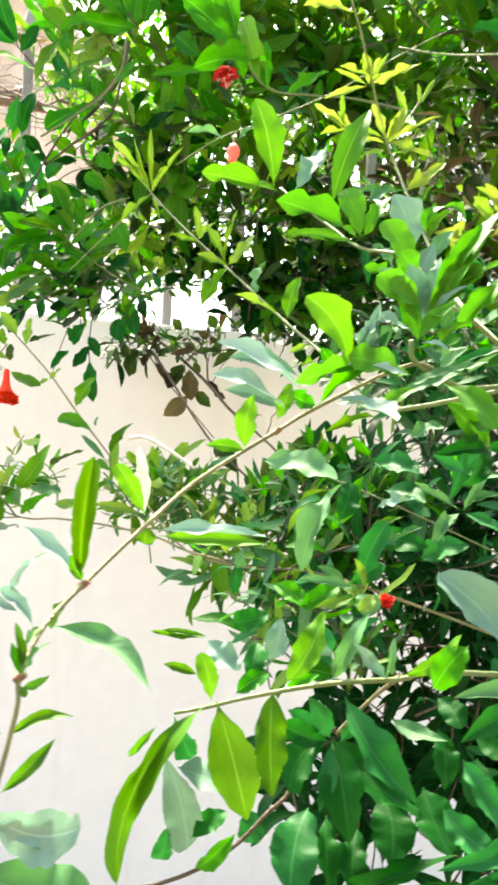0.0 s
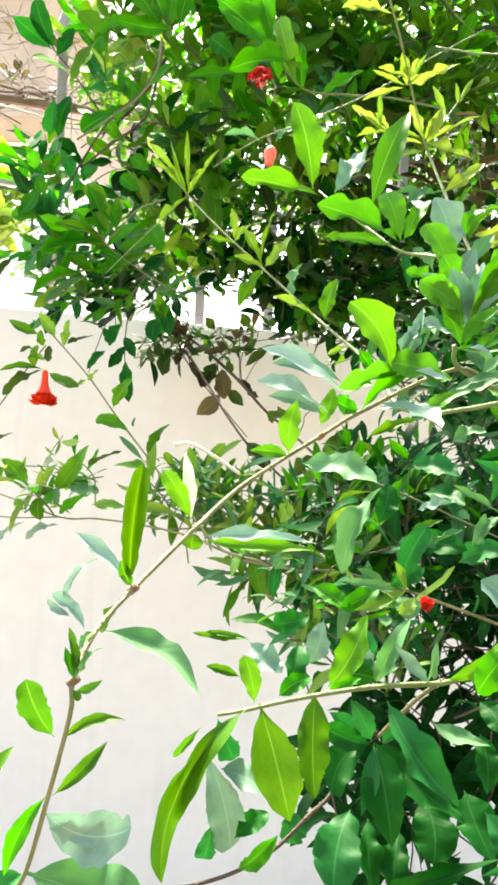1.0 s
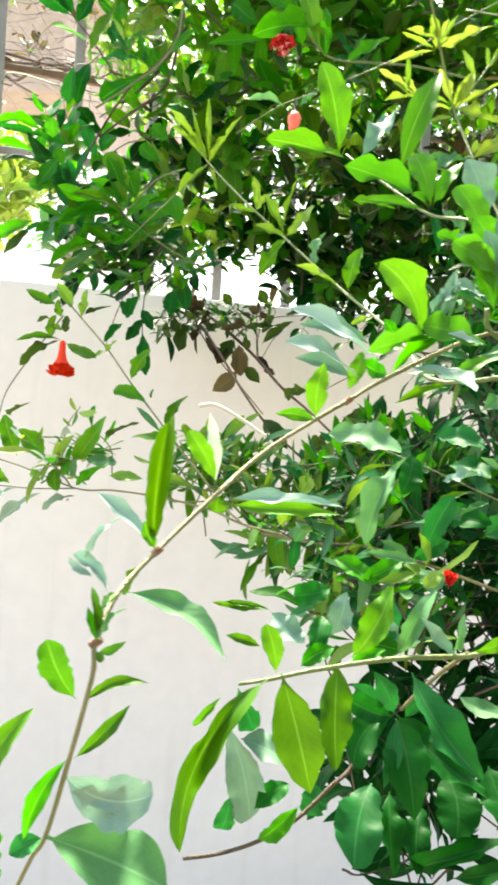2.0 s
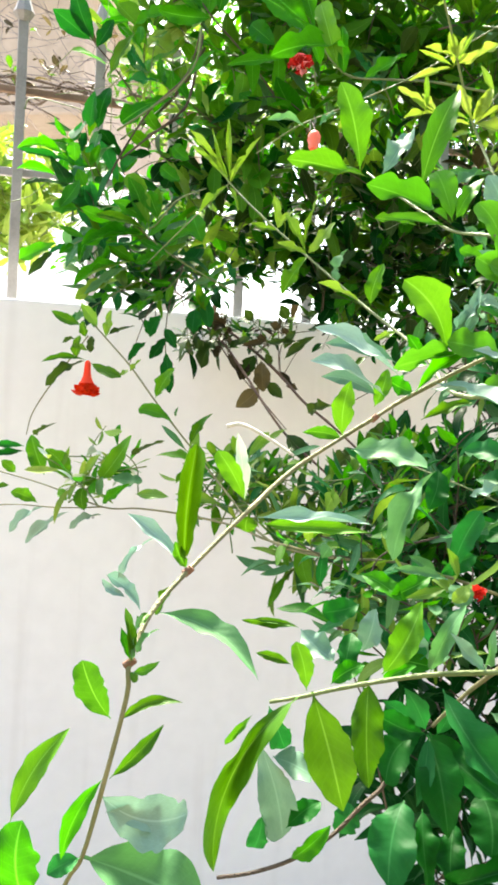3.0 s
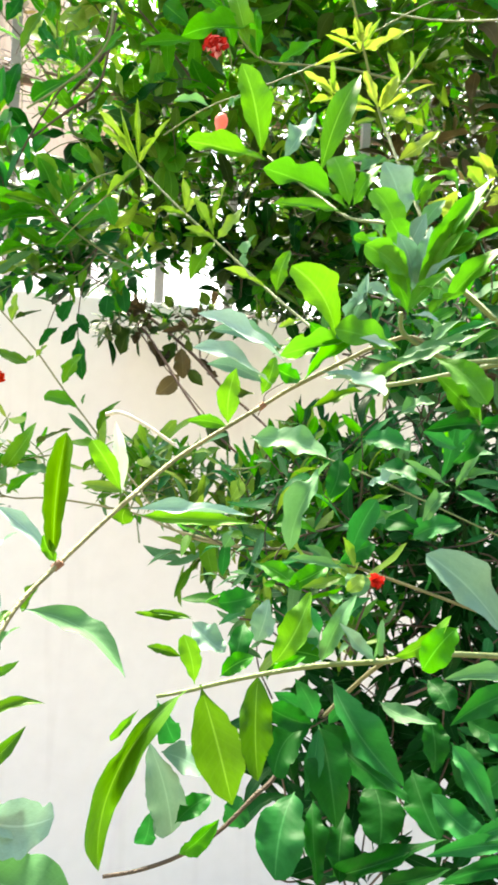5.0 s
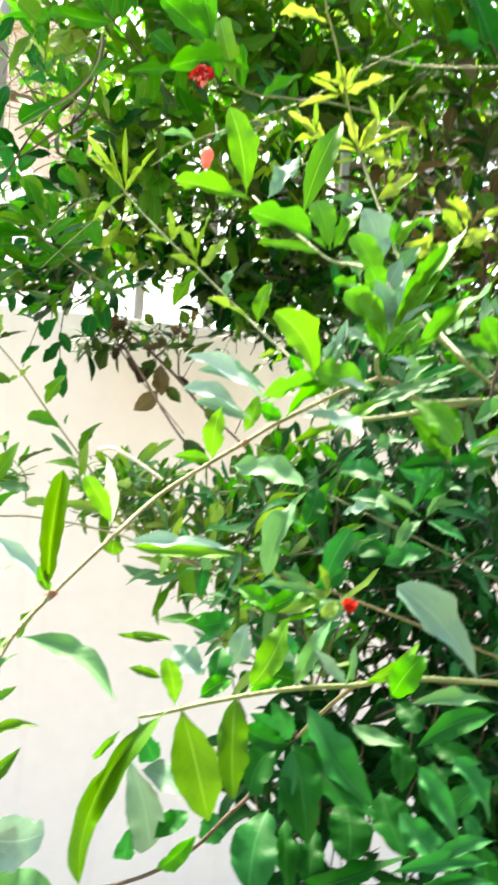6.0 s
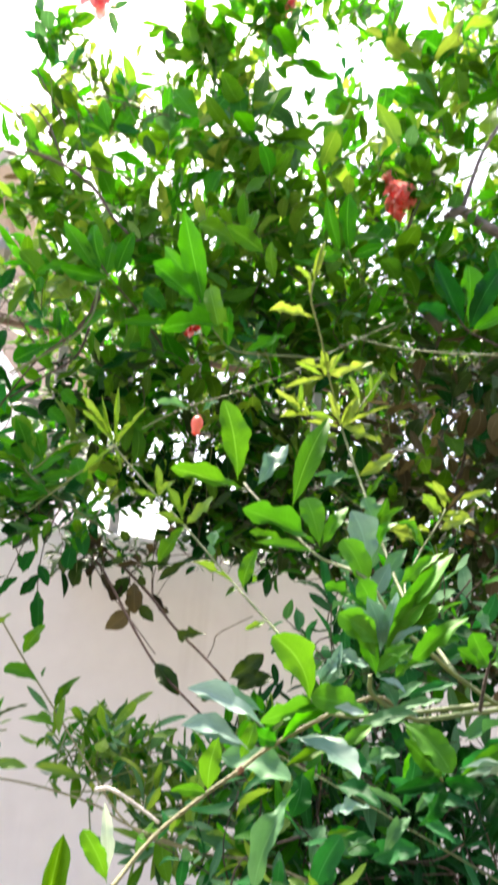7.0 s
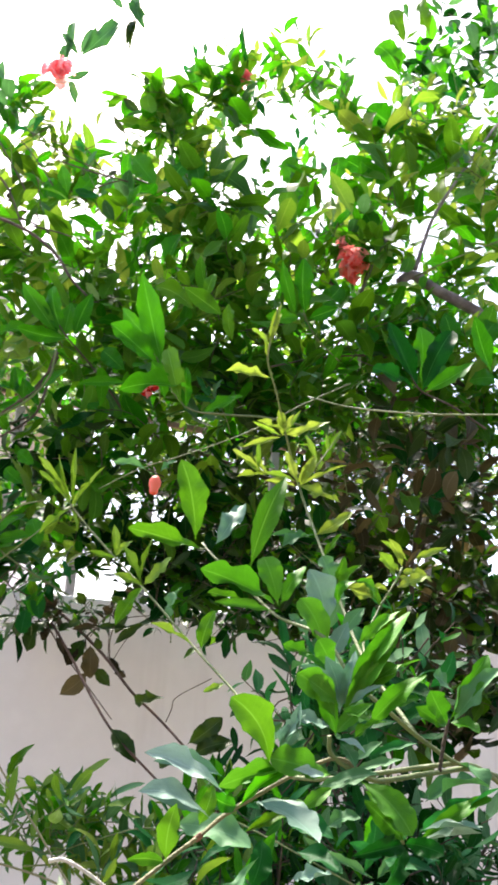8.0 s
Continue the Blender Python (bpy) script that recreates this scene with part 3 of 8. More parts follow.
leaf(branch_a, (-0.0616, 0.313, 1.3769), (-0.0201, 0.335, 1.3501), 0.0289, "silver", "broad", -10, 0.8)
leaf(branch_a, (-0.0850, 0.300, 1.3930), (-0.0680, 0.310, 1.4240), 0.0091, "fresh", "lance", 3, bend=-0.3)
leaf(branch_a, (-0.0802, 0.31, 1.3574), (-0.0825, 0.305, 1.3915), 0.0216, "mid", "broad", -10)
leaf(branch_a, (-0.0623, 0.31, 1.3779), (-0.0727, 0.305, 1.3736), 0.0078, "teal", "flat", 12)
leaf(branch_a, (0.0260, 0.430, 1.5330), (0.0290, 0.425, 1.5600), 0.0111, "fresh", "lance", -2, bend=-0.15)
leaf(branch_a, (0.0260, 0.430, 1.5320), (0.0070, 0.420, 1.5340), 0.0066, "fresh", "lance", -16, bend=0.2)
leaf(branch_a, (0.0430, 0.440, 1.5530), (0.0150, 0.430, 1.5620), 0.0096, "blue_sheen", "lance", -20, 0.9, bend=0.3)
leaf(branch_a, (0.0412, 0.44, 1.5483), (0.0469, 0.44, 1.5673), 0.0084, "fresh", "flat", -7)
leaf(branch_a, (0.0520, 0.450, 1.5710), (0.0160, 0.430, 1.5780), 0.0103, "blue_sheen", "lance", -20, 0.9, bend=0.3)
leaf(branch_a, (0.0608, 0.45, 1.5572), (0.0468, 0.44, 1.5623), 0.0096, "mid", "flat", 1)
leaf(branch_a, (0.0622, 0.45, 1.5573), (0.0927, 0.45, 1.5782), 0.0086, "mid", "arched", -12)
leaf(branch_a, (0.0700, 0.455, 1.5590), (0.0970, 0.420, 1.5520), 0.0142, "blue_sheen", "lance", -15, 0.9, bend=-0.3)
leaf(branch_a, (0.0664, 0.46, 1.5436), (0.0943, 0.47, 1.555), 0.0065, "olive", "flat", -4)
leaf(branch_a, (0.0521, 0.45, 1.5669), (0.0655, 0.44, 1.5705), 0.0096, "mid", "flat", -18)
stem("twig", branch_a, [(-0.0270, 0.400, 1.5350), (-0.0200, 0.400, 1.5360), (-0.0090, 0.400, 1.5310), (0.0040, 0.400, 1.5230)], 0.0010, 0.0007, PALE_BARK, "bleached dry bent twig")
leaf(branch_a, (-0.013, 0.38, 1.4967), (-0.0139, 0.38, 1.4894), 0.0097, "olive", "flat", -9)
leaf(branch_a, (-0.0470, 0.308, 1.4490), (-0.0500, 0.310, 1.4680), 0.0032, "olive", "ribbon", 20, bend=0.3)
leaf(branch_a, (-0.0460, 0.308, 1.4500), (-0.0440, 0.312, 1.4660), 0.0028, "silver", "ribbon", -20, 1, bend=-0.2)
leaf(branch_a, (-0.0470, 0.308, 1.4500), (-0.0510, 0.310, 1.4610), 0.0030, "mid", "lance", 30)
leaf(branch_a, (-0.0450, 0.309, 1.4520), (-0.0380, 0.312, 1.4610), 0.0030, "silver", "ribbon", -10, 1, bend=-0.4)
leaf(branch_a, (-0.0460, 0.308, 1.4460), (-0.0360, 0.306, 1.4510), 0.0036, "fresh", "lance", -10, bend=0.4)
leaf(branch_a, (-0.0470, 0.308, 1.4460), (-0.0440, 0.306, 1.4430), 0.0028, "olive", "spoon", 0)
branch_b = stem("branch", near, [(0.45, 0.75, 1.5), (0.3106, 0.62, 1.5509), (0.2231, 0.53, 1.577), (0.1836, 0.5, 1.5767), (0.1484, 0.48, 1.5722), (0.1336, 0.47, 1.5733), (0.1129, 0.465, 1.5837), (0.1098, 0.46, 1.5941)], 0.0019, 0.0012, GREEN_BARK)
branch_b2 = stem("branch", near, [(0.45, 0.75, 1.48), (0.3011, 0.6, 1.5378), (0.2231, 0.53, 1.577), (0.2014, 0.52, 1.5815), (0.1698, 0.5, 1.5967), (0.1499, 0.49, 1.6094), (0.13, 0.5, 1.6264), (0.1152, 0.52, 1.6515), (0.0920, 0.560, 1.6650), (0.0750, 0.585, 1.6830), (0.0490, 0.615, 1.7100), (0.0390, 0.635, 1.7240)], 0.0018, 0.0007, GREEN_BARK)
branch_b3 = stem("branch", near, [(0.1843, 0.5, 1.5767), (0.1865, 0.5, 1.5915), (0.1898, 0.5, 1.607)], 0.0012, 0.0010, BROWN_BARK)
branch_b4 = stem("branch", near, [(0.1474, 0.48, 1.5721), (0.1518, 0.48, 1.5569), (0.1574, 0.48, 1.5391)], 0.0012, 0.0010, GREEN_BARK)
leaf(branch_b, (0.0770, 0.455, 1.5770), (0.0530, 0.437, 1.6110), 0.0191, "fresh", "spoon", 10, bend=0.25)
leaf(branch_b2, (0.0910, 0.570, 1.6730), (0.0360, 0.560, 1.6930), 0.0147, "lush", "ribbon", 5, 0.5, bend=0.1)
leaf(branch_b2, (0.0900, 0.565, 1.6690), (0.0470, 0.550, 1.6720), 0.0078, "lush", "lance", 0, 0.6, bend=-0.1)
leaf(branch_b2, (0.0920, 0.570, 1.6740), (0.0810, 0.575, 1.7080), 0.0170, "lush", "spoon", -4, 0.4, bend=0.05)
leaf(branch_b2, (0.0940, 0.570, 1.6750), (0.1110, 0.575, 1.7040), 0.0101, "lush", "ribbon", 5, 0.5, bend=-0.15)
leaf(branch_b2, (0.1220, 0.550, 1.6610), (0.1100, 0.550, 1.6980), 0.0194, "blue_sheen", "wavy", 0, 0.9, bend=0.1)
leaf(branch_b2, (0.1190, 0.530, 1.6400), (0.1020, 0.530, 1.6760), 0.0172, "lush", "spoon", 4, 0.5, bend=0.12)
leaf(branch_b2, (0.1220, 0.530, 1.6380), (0.1330, 0.530, 1.6630), 0.0123, "blue_sheen", "lance", 0, 0.9)
leaf(branch_b2, (0.0980, 0.560, 1.6680), (0.1110, 0.550, 1.6510), 0.0088, "silver", "wavy", 0, 0.9)
leaf(branch_b2, (0.0920, 0.560, 1.6670), (0.0960, 0.550, 1.6400), 0.0067, "teal", "lance", 0, 0.4)
leaf(branch_b2, (0.1330, 0.540, 1.6550), (0.1460, 0.540, 1.6740), 0.0110, "silver", "lance", 0, 0.8)
leaf(branch_b2, (0.1110, 0.530, 1.6400), (0.0900, 0.520, 1.6450), 0.0073, "lush", "wavy", 0, 0.5)
leaf(branch_b2, (0.1400, 0.530, 1.6490), (0.1680, 0.530, 1.6730), 0.0084, "lush", "ribbon", 0, 0.5, bend=-0.1)
leaf(branch_b, (0.1140, 0.465, 1.6020), (0.0900, 0.450, 1.6260), 0.0179, "lush", "spoon", 5, 0.5, bend=0.12)
leaf(branch_b, (0.1190, 0.470, 1.6070), (0.1490, 0.460, 1.6550), 0.0104, "lush", "ribbon", 10, 0.6, bend=-0.12)
leaf(branch_b, (0.1250, 0.468, 1.6120), (0.1450, 0.455, 1.6340), 0.0129, "lush", "spoon", -6, 0.5, bend=-0.1)
leaf(branch_b, (0.1350, 0.470, 1.6020), (0.1620, 0.455, 1.6300), 0.0112, "lush", "ribbon", 8, 0.6, bend=-0.12)
leaf(branch_b, (0.1130, 0.462, 1.5950), (0.1290, 0.445, 1.6130), 0.0093, "lush", "lance", 0, 0.6, bend=-0.1)
leaf(branch_b, (0.1180, 0.475, 1.6060), (0.1080, 0.470, 1.6370), 0.0141, "blue_sheen", "lance", 0, 1)
leaf(branch_b, (0.1190, 0.475, 1.6100), (0.1250, 0.470, 1.6410), 0.0097, "blue_sheen", "ribbon", 0, 1.2, bend=0.1)
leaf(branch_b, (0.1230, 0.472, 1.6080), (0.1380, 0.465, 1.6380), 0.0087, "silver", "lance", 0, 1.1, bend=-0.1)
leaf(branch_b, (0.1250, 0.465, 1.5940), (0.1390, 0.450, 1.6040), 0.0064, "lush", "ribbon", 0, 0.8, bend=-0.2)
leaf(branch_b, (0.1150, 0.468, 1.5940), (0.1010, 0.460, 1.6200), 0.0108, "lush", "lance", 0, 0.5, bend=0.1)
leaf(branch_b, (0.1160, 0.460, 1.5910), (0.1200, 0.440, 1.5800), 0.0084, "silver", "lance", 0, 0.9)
leaf(branch_b, (0.1150, 0.460, 1.5930), (0.1250, 0.440, 1.5880), 0.0054, "pale_sheen", "lance", 0, 0.9)
leaf(branch_b, (0.0810, 0.455, 1.5900), (0.0930, 0.445, 1.6050), 0.0092, "blue_sheen", "ribbon", 0, 0.9, bend=0.2)
leaf(branch_b, (0.1100, 0.460, 1.5980), (0.0890, 0.445, 1.6030), 0.0114, "blue_sheen", "spoon", 0, 1.2, bend=-0.15)
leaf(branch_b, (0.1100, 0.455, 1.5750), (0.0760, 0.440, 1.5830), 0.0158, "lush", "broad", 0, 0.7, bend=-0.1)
leaf(branch_b, (0.1080, 0.450, 1.5740), (0.0870, 0.435, 1.5780), 0.0070, "pale_sheen", "lance", 0, 1.2, bend=-0.2)
leaf(branch_b, (0.0890, 0.452, 1.5770), (0.0490, 0.435, 1.5670), 0.0070, "lush", "ribbon", 0, 0.7, bend=0.1)
leaf(branch_b, (0.1090, 0.455, 1.5700), (0.1330, 0.440, 1.5780), 0.0092, "silver", "lance", 0, 1.1, bend=-0.1)
leaf(branch_b, (0.1280, 0.460, 1.5720), (0.1510, 0.440, 1.5500), 0.0172, "lush", "spoon", -4, 0.5, bend=-0.1)
leaf(branch_b, (0.1270, 0.470, 1.5780), (0.1510, 0.460, 1.5850), 0.0073, "silver", "lance", 0, 1)
leaf(branch_b, (0.1120, 0.455, 1.5690), (0.0910, 0.440, 1.5570), 0.0075, "lush", "lance", 0, 0.6)
leaf(branch_b, (0.1360, 0.480, 1.5840), (0.1620, 0.470, 1.5930), 0.0066, "teal", "lance", 0, 0.8)
leaf(branch_b, (0.1220, 0.470, 1.6210), (0.1540, 0.460, 1.6650), 0.0099, "lush", "ribbon", 6, 0.5, bend=-0.12)
leaf(branch_b, (0.1250, 0.472, 1.6240), (0.1440, 0.465, 1.6440), 0.0083, "blue_sheen", "ribbon", 0, 0.9, bend=-0.1)
leaf(branch_b, (0.1180, 0.470, 1.6100), (0.0920, 0.455, 1.6310), 0.0133, "blue_sheen", "lance", 0, 0.8, bend=0.1)
leaf(branch_b, (0.1150, 0.465, 1.6120), (0.0960, 0.450, 1.6230), 0.0128, "lush", "spoon", 0, 0.5)
leaf(branch_b, (0.1200, 0.470, 1.6120), (0.1590, 0.455, 1.6390), 0.0086, "lush", "ribbon", 0, 0.6, bend=-0.12)
leaf(branch_b, (0.1210, 0.465, 1.6110), (0.1370, 0.450, 1.6230), 0.0064, "blue_sheen", "lance", 0, 0.9, bend=-0.1)
leaf(branch_b, (0.0830, 0.455, 1.5860), (0.0910, 0.445, 1.6110), 0.0084, "blue_sheen", "ribbon", 0, 0.8, bend=0.25)
leaf(branch_b, (0.1160, 0.490, 1.6310), (0.1060, 0.485, 1.6470), 0.0140, "lush", "spoon", 0, 0.4)
leaf(branch_b, (0.1160, 0.460, 1.6090), (0.1280, 0.445, 1.6040), 0.0072, "lush", "lance", 0, 0.7)
leaf(branch_b, (0.1730, 0.500, 1.5440), (0.2140, 0.480, 1.5730), 0.0091, "teal", "ribbon", 0, 0.8, bend=0.25)
leaf(branch_b, (0.1740, 0.500, 1.5430), (0.2030, 0.480, 1.5520), 0.0082, "pale_sheen", "lance", 0, 1, bend=0.15)
leaf(branch_b, (0.1060, 0.470, 1.5670), (0.1360, 0.455, 1.5770), 0.0107, "silver", "lance", 0, 0.9, bend=0.1)
leaf(branch_b, (0.1380, 0.480, 1.5630), (0.1540, 0.465, 1.5480), 0.0127, "lush", "spoon", 0, 0.5, bend=-0.1)
leaf(branch_b, (0.1180, 0.500, 1.5430), (0.1350, 0.490, 1.5510), 0.0106, "silver", "wavy", 0, 0.8)
leaf(branch_b, (0.1280, 0.480, 1.5810), (0.1420, 0.470, 1.5930), 0.0075, "silver", "lance", 0, 0.9)
leaf(branch_b, (0.1740, 0.500, 1.5620), (0.1930, 0.490, 1.5750), 0.0092, "silver", "lance", 0, 0.9)
leaf(branch_b, (0.1560, 0.520, 1.5280), (0.1700, 0.510, 1.5430), 0.0096, "teal", "lance", 0, 0.6)
leaf(branch_b, (0.1560, 0.520, 1.5260), (0.1340, 0.510, 1.5350), 0.0096, "teal", "lance", 0, 0.6)
leaf(branch_b, (0.1570, 0.520, 1.5250), (0.1720, 0.500, 1.5240), 0.0085, "teal", "lance", 0, 0.7)
leaf(branch_b4, (0.158, 0.48, 1.5414), (0.1316, 0.46, 1.5622), 0.0111, "lush", "flat", -14)
leaf(branch_b4, (0.1581, 0.48, 1.5397), (0.1741, 0.46, 1.5382), 0.0099, "deep", "broad", 26)
leaf(branch_b4, (0.1574, 0.48, 1.5391), (0.125, 0.46, 1.5351), 0.0099, "deep", "arched", 1)
leaf(branch_b4, (0.1574, 0.48, 1.5391), (0.1408, 0.46, 1.5196), 0.0111, "deep", "wavy", -23)
leaf(branch_b4, (0.1671, 0.48, 1.5409), (0.199, 0.47, 1.5479), 0.0112, "blue_sheen", "flat", -30, 1.35)
leaf(branch_b4, (0.167, 0.48, 1.5426), (0.2083, 0.48, 1.5667), 0.0086, "lush", "broad", -8)
leaf(branch_b3, (0.1905, 0.5, 1.6064), (0.2144, 0.5, 1.6466), 0.0108, "lush", "flat", 18)
leaf(branch_b3, (0.1926, 0.5, 1.6056), (0.2194, 0.49, 1.64), 0.0151, "silver", "flat", 20, 2.1)
leaf(branch_b3, (0.1891, 0.5, 1.6047), (0.1721, 0.48, 1.6224), 0.0128, "lush", "broad", -10)
leaf(branch_b3, (0.1924, 0.5, 1.6213), (0.1778, 0.49, 1.632), 0.0175, "silver", "flat", -20, 2.1)
leaf(branch_b3, (0.1881, 0.5, 1.6029), (0.1675, 0.49, 1.613), 0.0091, "lush", "flat", -1)
leaf(branch_b3, (0.1905, 0.5, 1.6054), (0.2017, 0.48, 1.6), 0.0116, "lush", "flat", -15)
leaf(branch_b2, (0.2014, 0.52, 1.5815), (0.2108, 0.5, 1.5647), 0.0193, "silver", "arched", -20, 2.1)
leaf(branch_b2, (0.0340, 0.640, 1.7270), (0.0180, 0.633, 1.7890), 0.0215, "fresh", "flat", 5, bend=0.1)
leaf(branch_b2, (0.0400, 0.620, 1.7160), (-0.0180, 0.620, 1.7290), 0.0121, "fresh", "ribbon", -5, 0.35, bend=-0.08)
leaf(branch_b2, (0.0740, 0.600, 1.7020), (0.1010, 0.620, 1.7810), 0.0182, "fresh", "lance", 10, bend=-0.2)
leaf(branch_b2, (0.0500, 0.640, 1.7250), (0.0690, 0.660, 1.7630), 0.0162, "blue_sheen", "wavy", 10, 1.35)
leaf(branch_b2, (0.0744, 0.6, 1.678), (0.0442, 0.6, 1.6835), 0.0054, "fresh", "flat", 6)
leaf(branch_b2, (0.1320, 0.560, 1.6760), (0.1430, 0.555, 1.6930), 0.0073, "lush", "ribbon", 10, 0.5, bend=-0.8)
leaf(branch_b2, (0.1420, 0.555, 1.6930), (0.1550, 0.550, 1.6820), 0.0065, "lush", "ribbon", 10, 0.5, bend=-0.7)
leaf(branch_b, (0.0700, 0.440, 1.5610), (0.0950, 0.400, 1.5470), 0.0202, "blue_sheen", "lance", -8, 1.6, bend=-0.25)
leaf(branch_b, (0.0540, 0.440, 1.5630), (0.0110, 0.410, 1.5830), 0.0166, "pale_sheen", "lance", -8, 1.6, bend=0.25)
leaf(branch_b, (0.0460, 0.430, 1.5530), (0.0110, 0.400, 1.5680), 0.0151, "pale_sheen", "lance", -8, 1.6, bend=0.25)
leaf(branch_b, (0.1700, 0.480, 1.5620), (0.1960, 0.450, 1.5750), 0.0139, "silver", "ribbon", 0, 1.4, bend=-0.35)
leaf(branch_b, (0.1670, 0.480, 1.5470), (0.1880, 0.440, 1.5540), 0.0120, "blue_sheen", "lance", 0, 2, bend=-0.2)
leaf(branch_b, (0.1650, 0.500, 1.5390), (0.1390, 0.490, 1.5650), 0.0148, "lush", "lance", 0, 0.8, bend=0.15)
branch_d = stem("branch", near, [(0.1698, 0.5, 1.5967), (0.1588, 0.6, 1.6468), (0.1518, 0.68, 1.7091), (0.1464, 0.74, 1.7572), (0.1343, 0.778, 1.8099), (0.1233, 0.77, 1.838), (0.1012, 0.73, 1.8855), (0.0886, 0.71, 1.9103), (0.0894, 0.7, 1.9287), (0.0938, 0.7, 1.9605)], 0.0015, 0.0008, GREEN_BARK)
branch_d2 = stem("branch", near, [(0.1343, 0.778, 1.8099), (0.1529, 0.78, 1.8378), (0.1745, 0.79, 1.8731)], 0.0009, 0.0006, GREEN_BARK)
leaf(branch_d, (0.1342, 0.778, 1.8116), (0.1437, 0.77, 1.8388), 0.0089, "yellow", "flat", 15)
leaf(branch_d, (0.1331, 0.778, 1.8126), (0.1175, 0.77, 1.8431), 0.0079, "yellow", "flat", 1)
leaf(branch_d, (0.132, 0.778, 1.8114), (0.1, 0.77, 1.8132), 0.0054, "yellow", "flat", -13)
leaf(branch_d, (0.1331, 0.778, 1.8115), (0.1806, 0.77, 1.8366), 0.0039, "yellow", "flat", 10)
leaf(branch_d, (0.1453, 0.74, 1.7581), (0.1131, 0.72, 1.7432), 0.0102, "silver", "flat", 0, 2.1)
leaf(branch_d, (0.1121, 0.75, 1.8582), (0.1054, 0.74, 1.8747), 0.0066, "yellow", "flat", -9)
leaf(branch_d, (0.1121, 0.75, 1.8571), (0.0853, 0.74, 1.8614), 0.0052, "yellow", "flat", 13)
leaf(branch_d, (0.1122, 0.75, 1.856), (0.1196, 0.74, 1.8711), 0.0066, "yellow", "flat", -1)
leaf(branch_d, (0.1008, 0.77, 1.8178), (0.0665, 0.77, 1.8404), 0.0054, "yellow", "flat", -15)
leaf(branch_d, (0.1019, 0.77, 1.8179), (0.0727, 0.77, 1.8152), 0.0049, "yellow", "flat", 8)
leaf(branch_d, (0.1019, 0.77, 1.8179), (0.0877, 0.77, 1.8357), 0.0054, "yellow", "flat", -6)
leaf(branch_d, (0.0928, 0.72, 1.8978), (0.0518, 0.71, 1.8985), 0.0064, "yellow", "flat", 16)
leaf(branch_d, (0.0888, 0.71, 1.9076), (0.0837, 0.71, 1.9381), 0.0036, "yellow", "flat", 2)
leaf(branch_d, (0.0887, 0.7, 1.9231), (0.0973, 0.7, 1.9546), 0.0045, "yellow", "flat", -11, -0.4)
leaf(branch_d, (0.1488, 0.72, 1.7337), (0.1656, 0.72, 1.7578), 0.0064, "fresh", "flat", -17)
leaf(branch_d, (0.1543, 0.68, 1.7046), (0.1414, 0.68, 1.7294), 0.0235, "silver", "wavy", 0, 2.1)
leaf(branch_d, (0.1518, 0.68, 1.7091), (0.1584, 0.67, 1.7293), 0.0090, "fresh", "arched", 30)
leaf(branch_d, (0.1548, 0.67, 1.6989), (0.1706, 0.66, 1.7218), 0.0081, "fresh", "arched", -30)
branch_d3 = stem("branch", near, [(0.1698, 0.5, 1.5967), (0.1608, 0.6, 1.647), (0.1833, 0.66, 1.682), (0.2043, 0.68, 1.7133), (0.2138, 0.694, 1.7279)], 0.0010, 0.0007, GREEN_BARK)
leaf(branch_d3, (0.2138, 0.694, 1.7274), (0.1988, 0.68, 1.7486), 0.0079, "yellow", "flat", -13)
leaf(branch_d3, (0.2129, 0.694, 1.7244), (0.2357, 0.68, 1.7158), 0.0092, "yellow", "wavy", 9)
leaf(branch_d3, (0.2119, 0.694, 1.7243), (0.1895, 0.68, 1.731), 0.0070, "yellow", "flat", -5)
leaf(branch_d3, (0.1997, 0.68, 1.7045), (0.1642, 0.66, 1.7008), 0.0081, "yellow", "wavy", 17)
leaf(branch_d3, (0.2094, 0.69, 1.7197), (0.2237, 0.68, 1.7078), 0.0061, "yellow", "flat", 4)
leaf(branch_d3, (0.1877, 0.66, 1.6891), (0.178, 0.66, 1.7064), 0.0067, "fresh", "flat", -10)
branch_f = stem("branch", near, [(0.2014, 0.52, 1.5815), (0.1104, 0.58, 1.5629), (0.0929, 0.66, 1.5916), (0.0806, 0.72, 1.6151), (0.05, 0.78, 1.6488), (-0.0074, 0.88, 1.7139), (-0.0546, 0.92, 1.7603), (-0.0994, 0.955, 1.8089), (-0.1248, 0.97, 1.8479)], 0.0016, 0.0009, GREEN_BARK)
stem("branch", near, [(-0.0994, 0.955, 1.8089), (-0.129, 0.97, 1.7849), (-0.172, 1., 1.7536), (-0.2008, 1.02, 1.7312)], 0.0009, 0.0006, GREEN_BARK)
leaf(branch_f, (-0.0993, 0.955, 1.8071), (-0.1301, 0.94, 1.7733), 0.0060, "pale", "flat", 12)
leaf(branch_f, (-0.1001, 0.955, 1.8108), (-0.1424, 0.94, 1.8611), 0.0060, "pale", "flat", -2)
leaf(branch_f, (-0.1001, 0.955, 1.8108), (-0.1197, 0.94, 1.8647), 0.0048, "pale", "flat", -15)
leaf(branch_f, (-0.0988, 0.955, 1.8108), (-0.1016, 0.94, 1.8744), 0.0060, "pale", "flat", 7)
leaf(branch_f, (-0.0976, 0.955, 1.8108), (-0.0643, 0.94, 1.8561), 0.0048, "pale", "flat", -7)
leaf(branch_f, (-0.0994, 0.955, 1.8089), (-0.1387, 0.94, 1.8428), 0.0048, "pale", "flat", 15)
leaf(branch_f, (-0.0994, 0.955, 1.8089), (-0.0861, 0.94, 1.8319), 0.0048, "pale", "flat", 2)
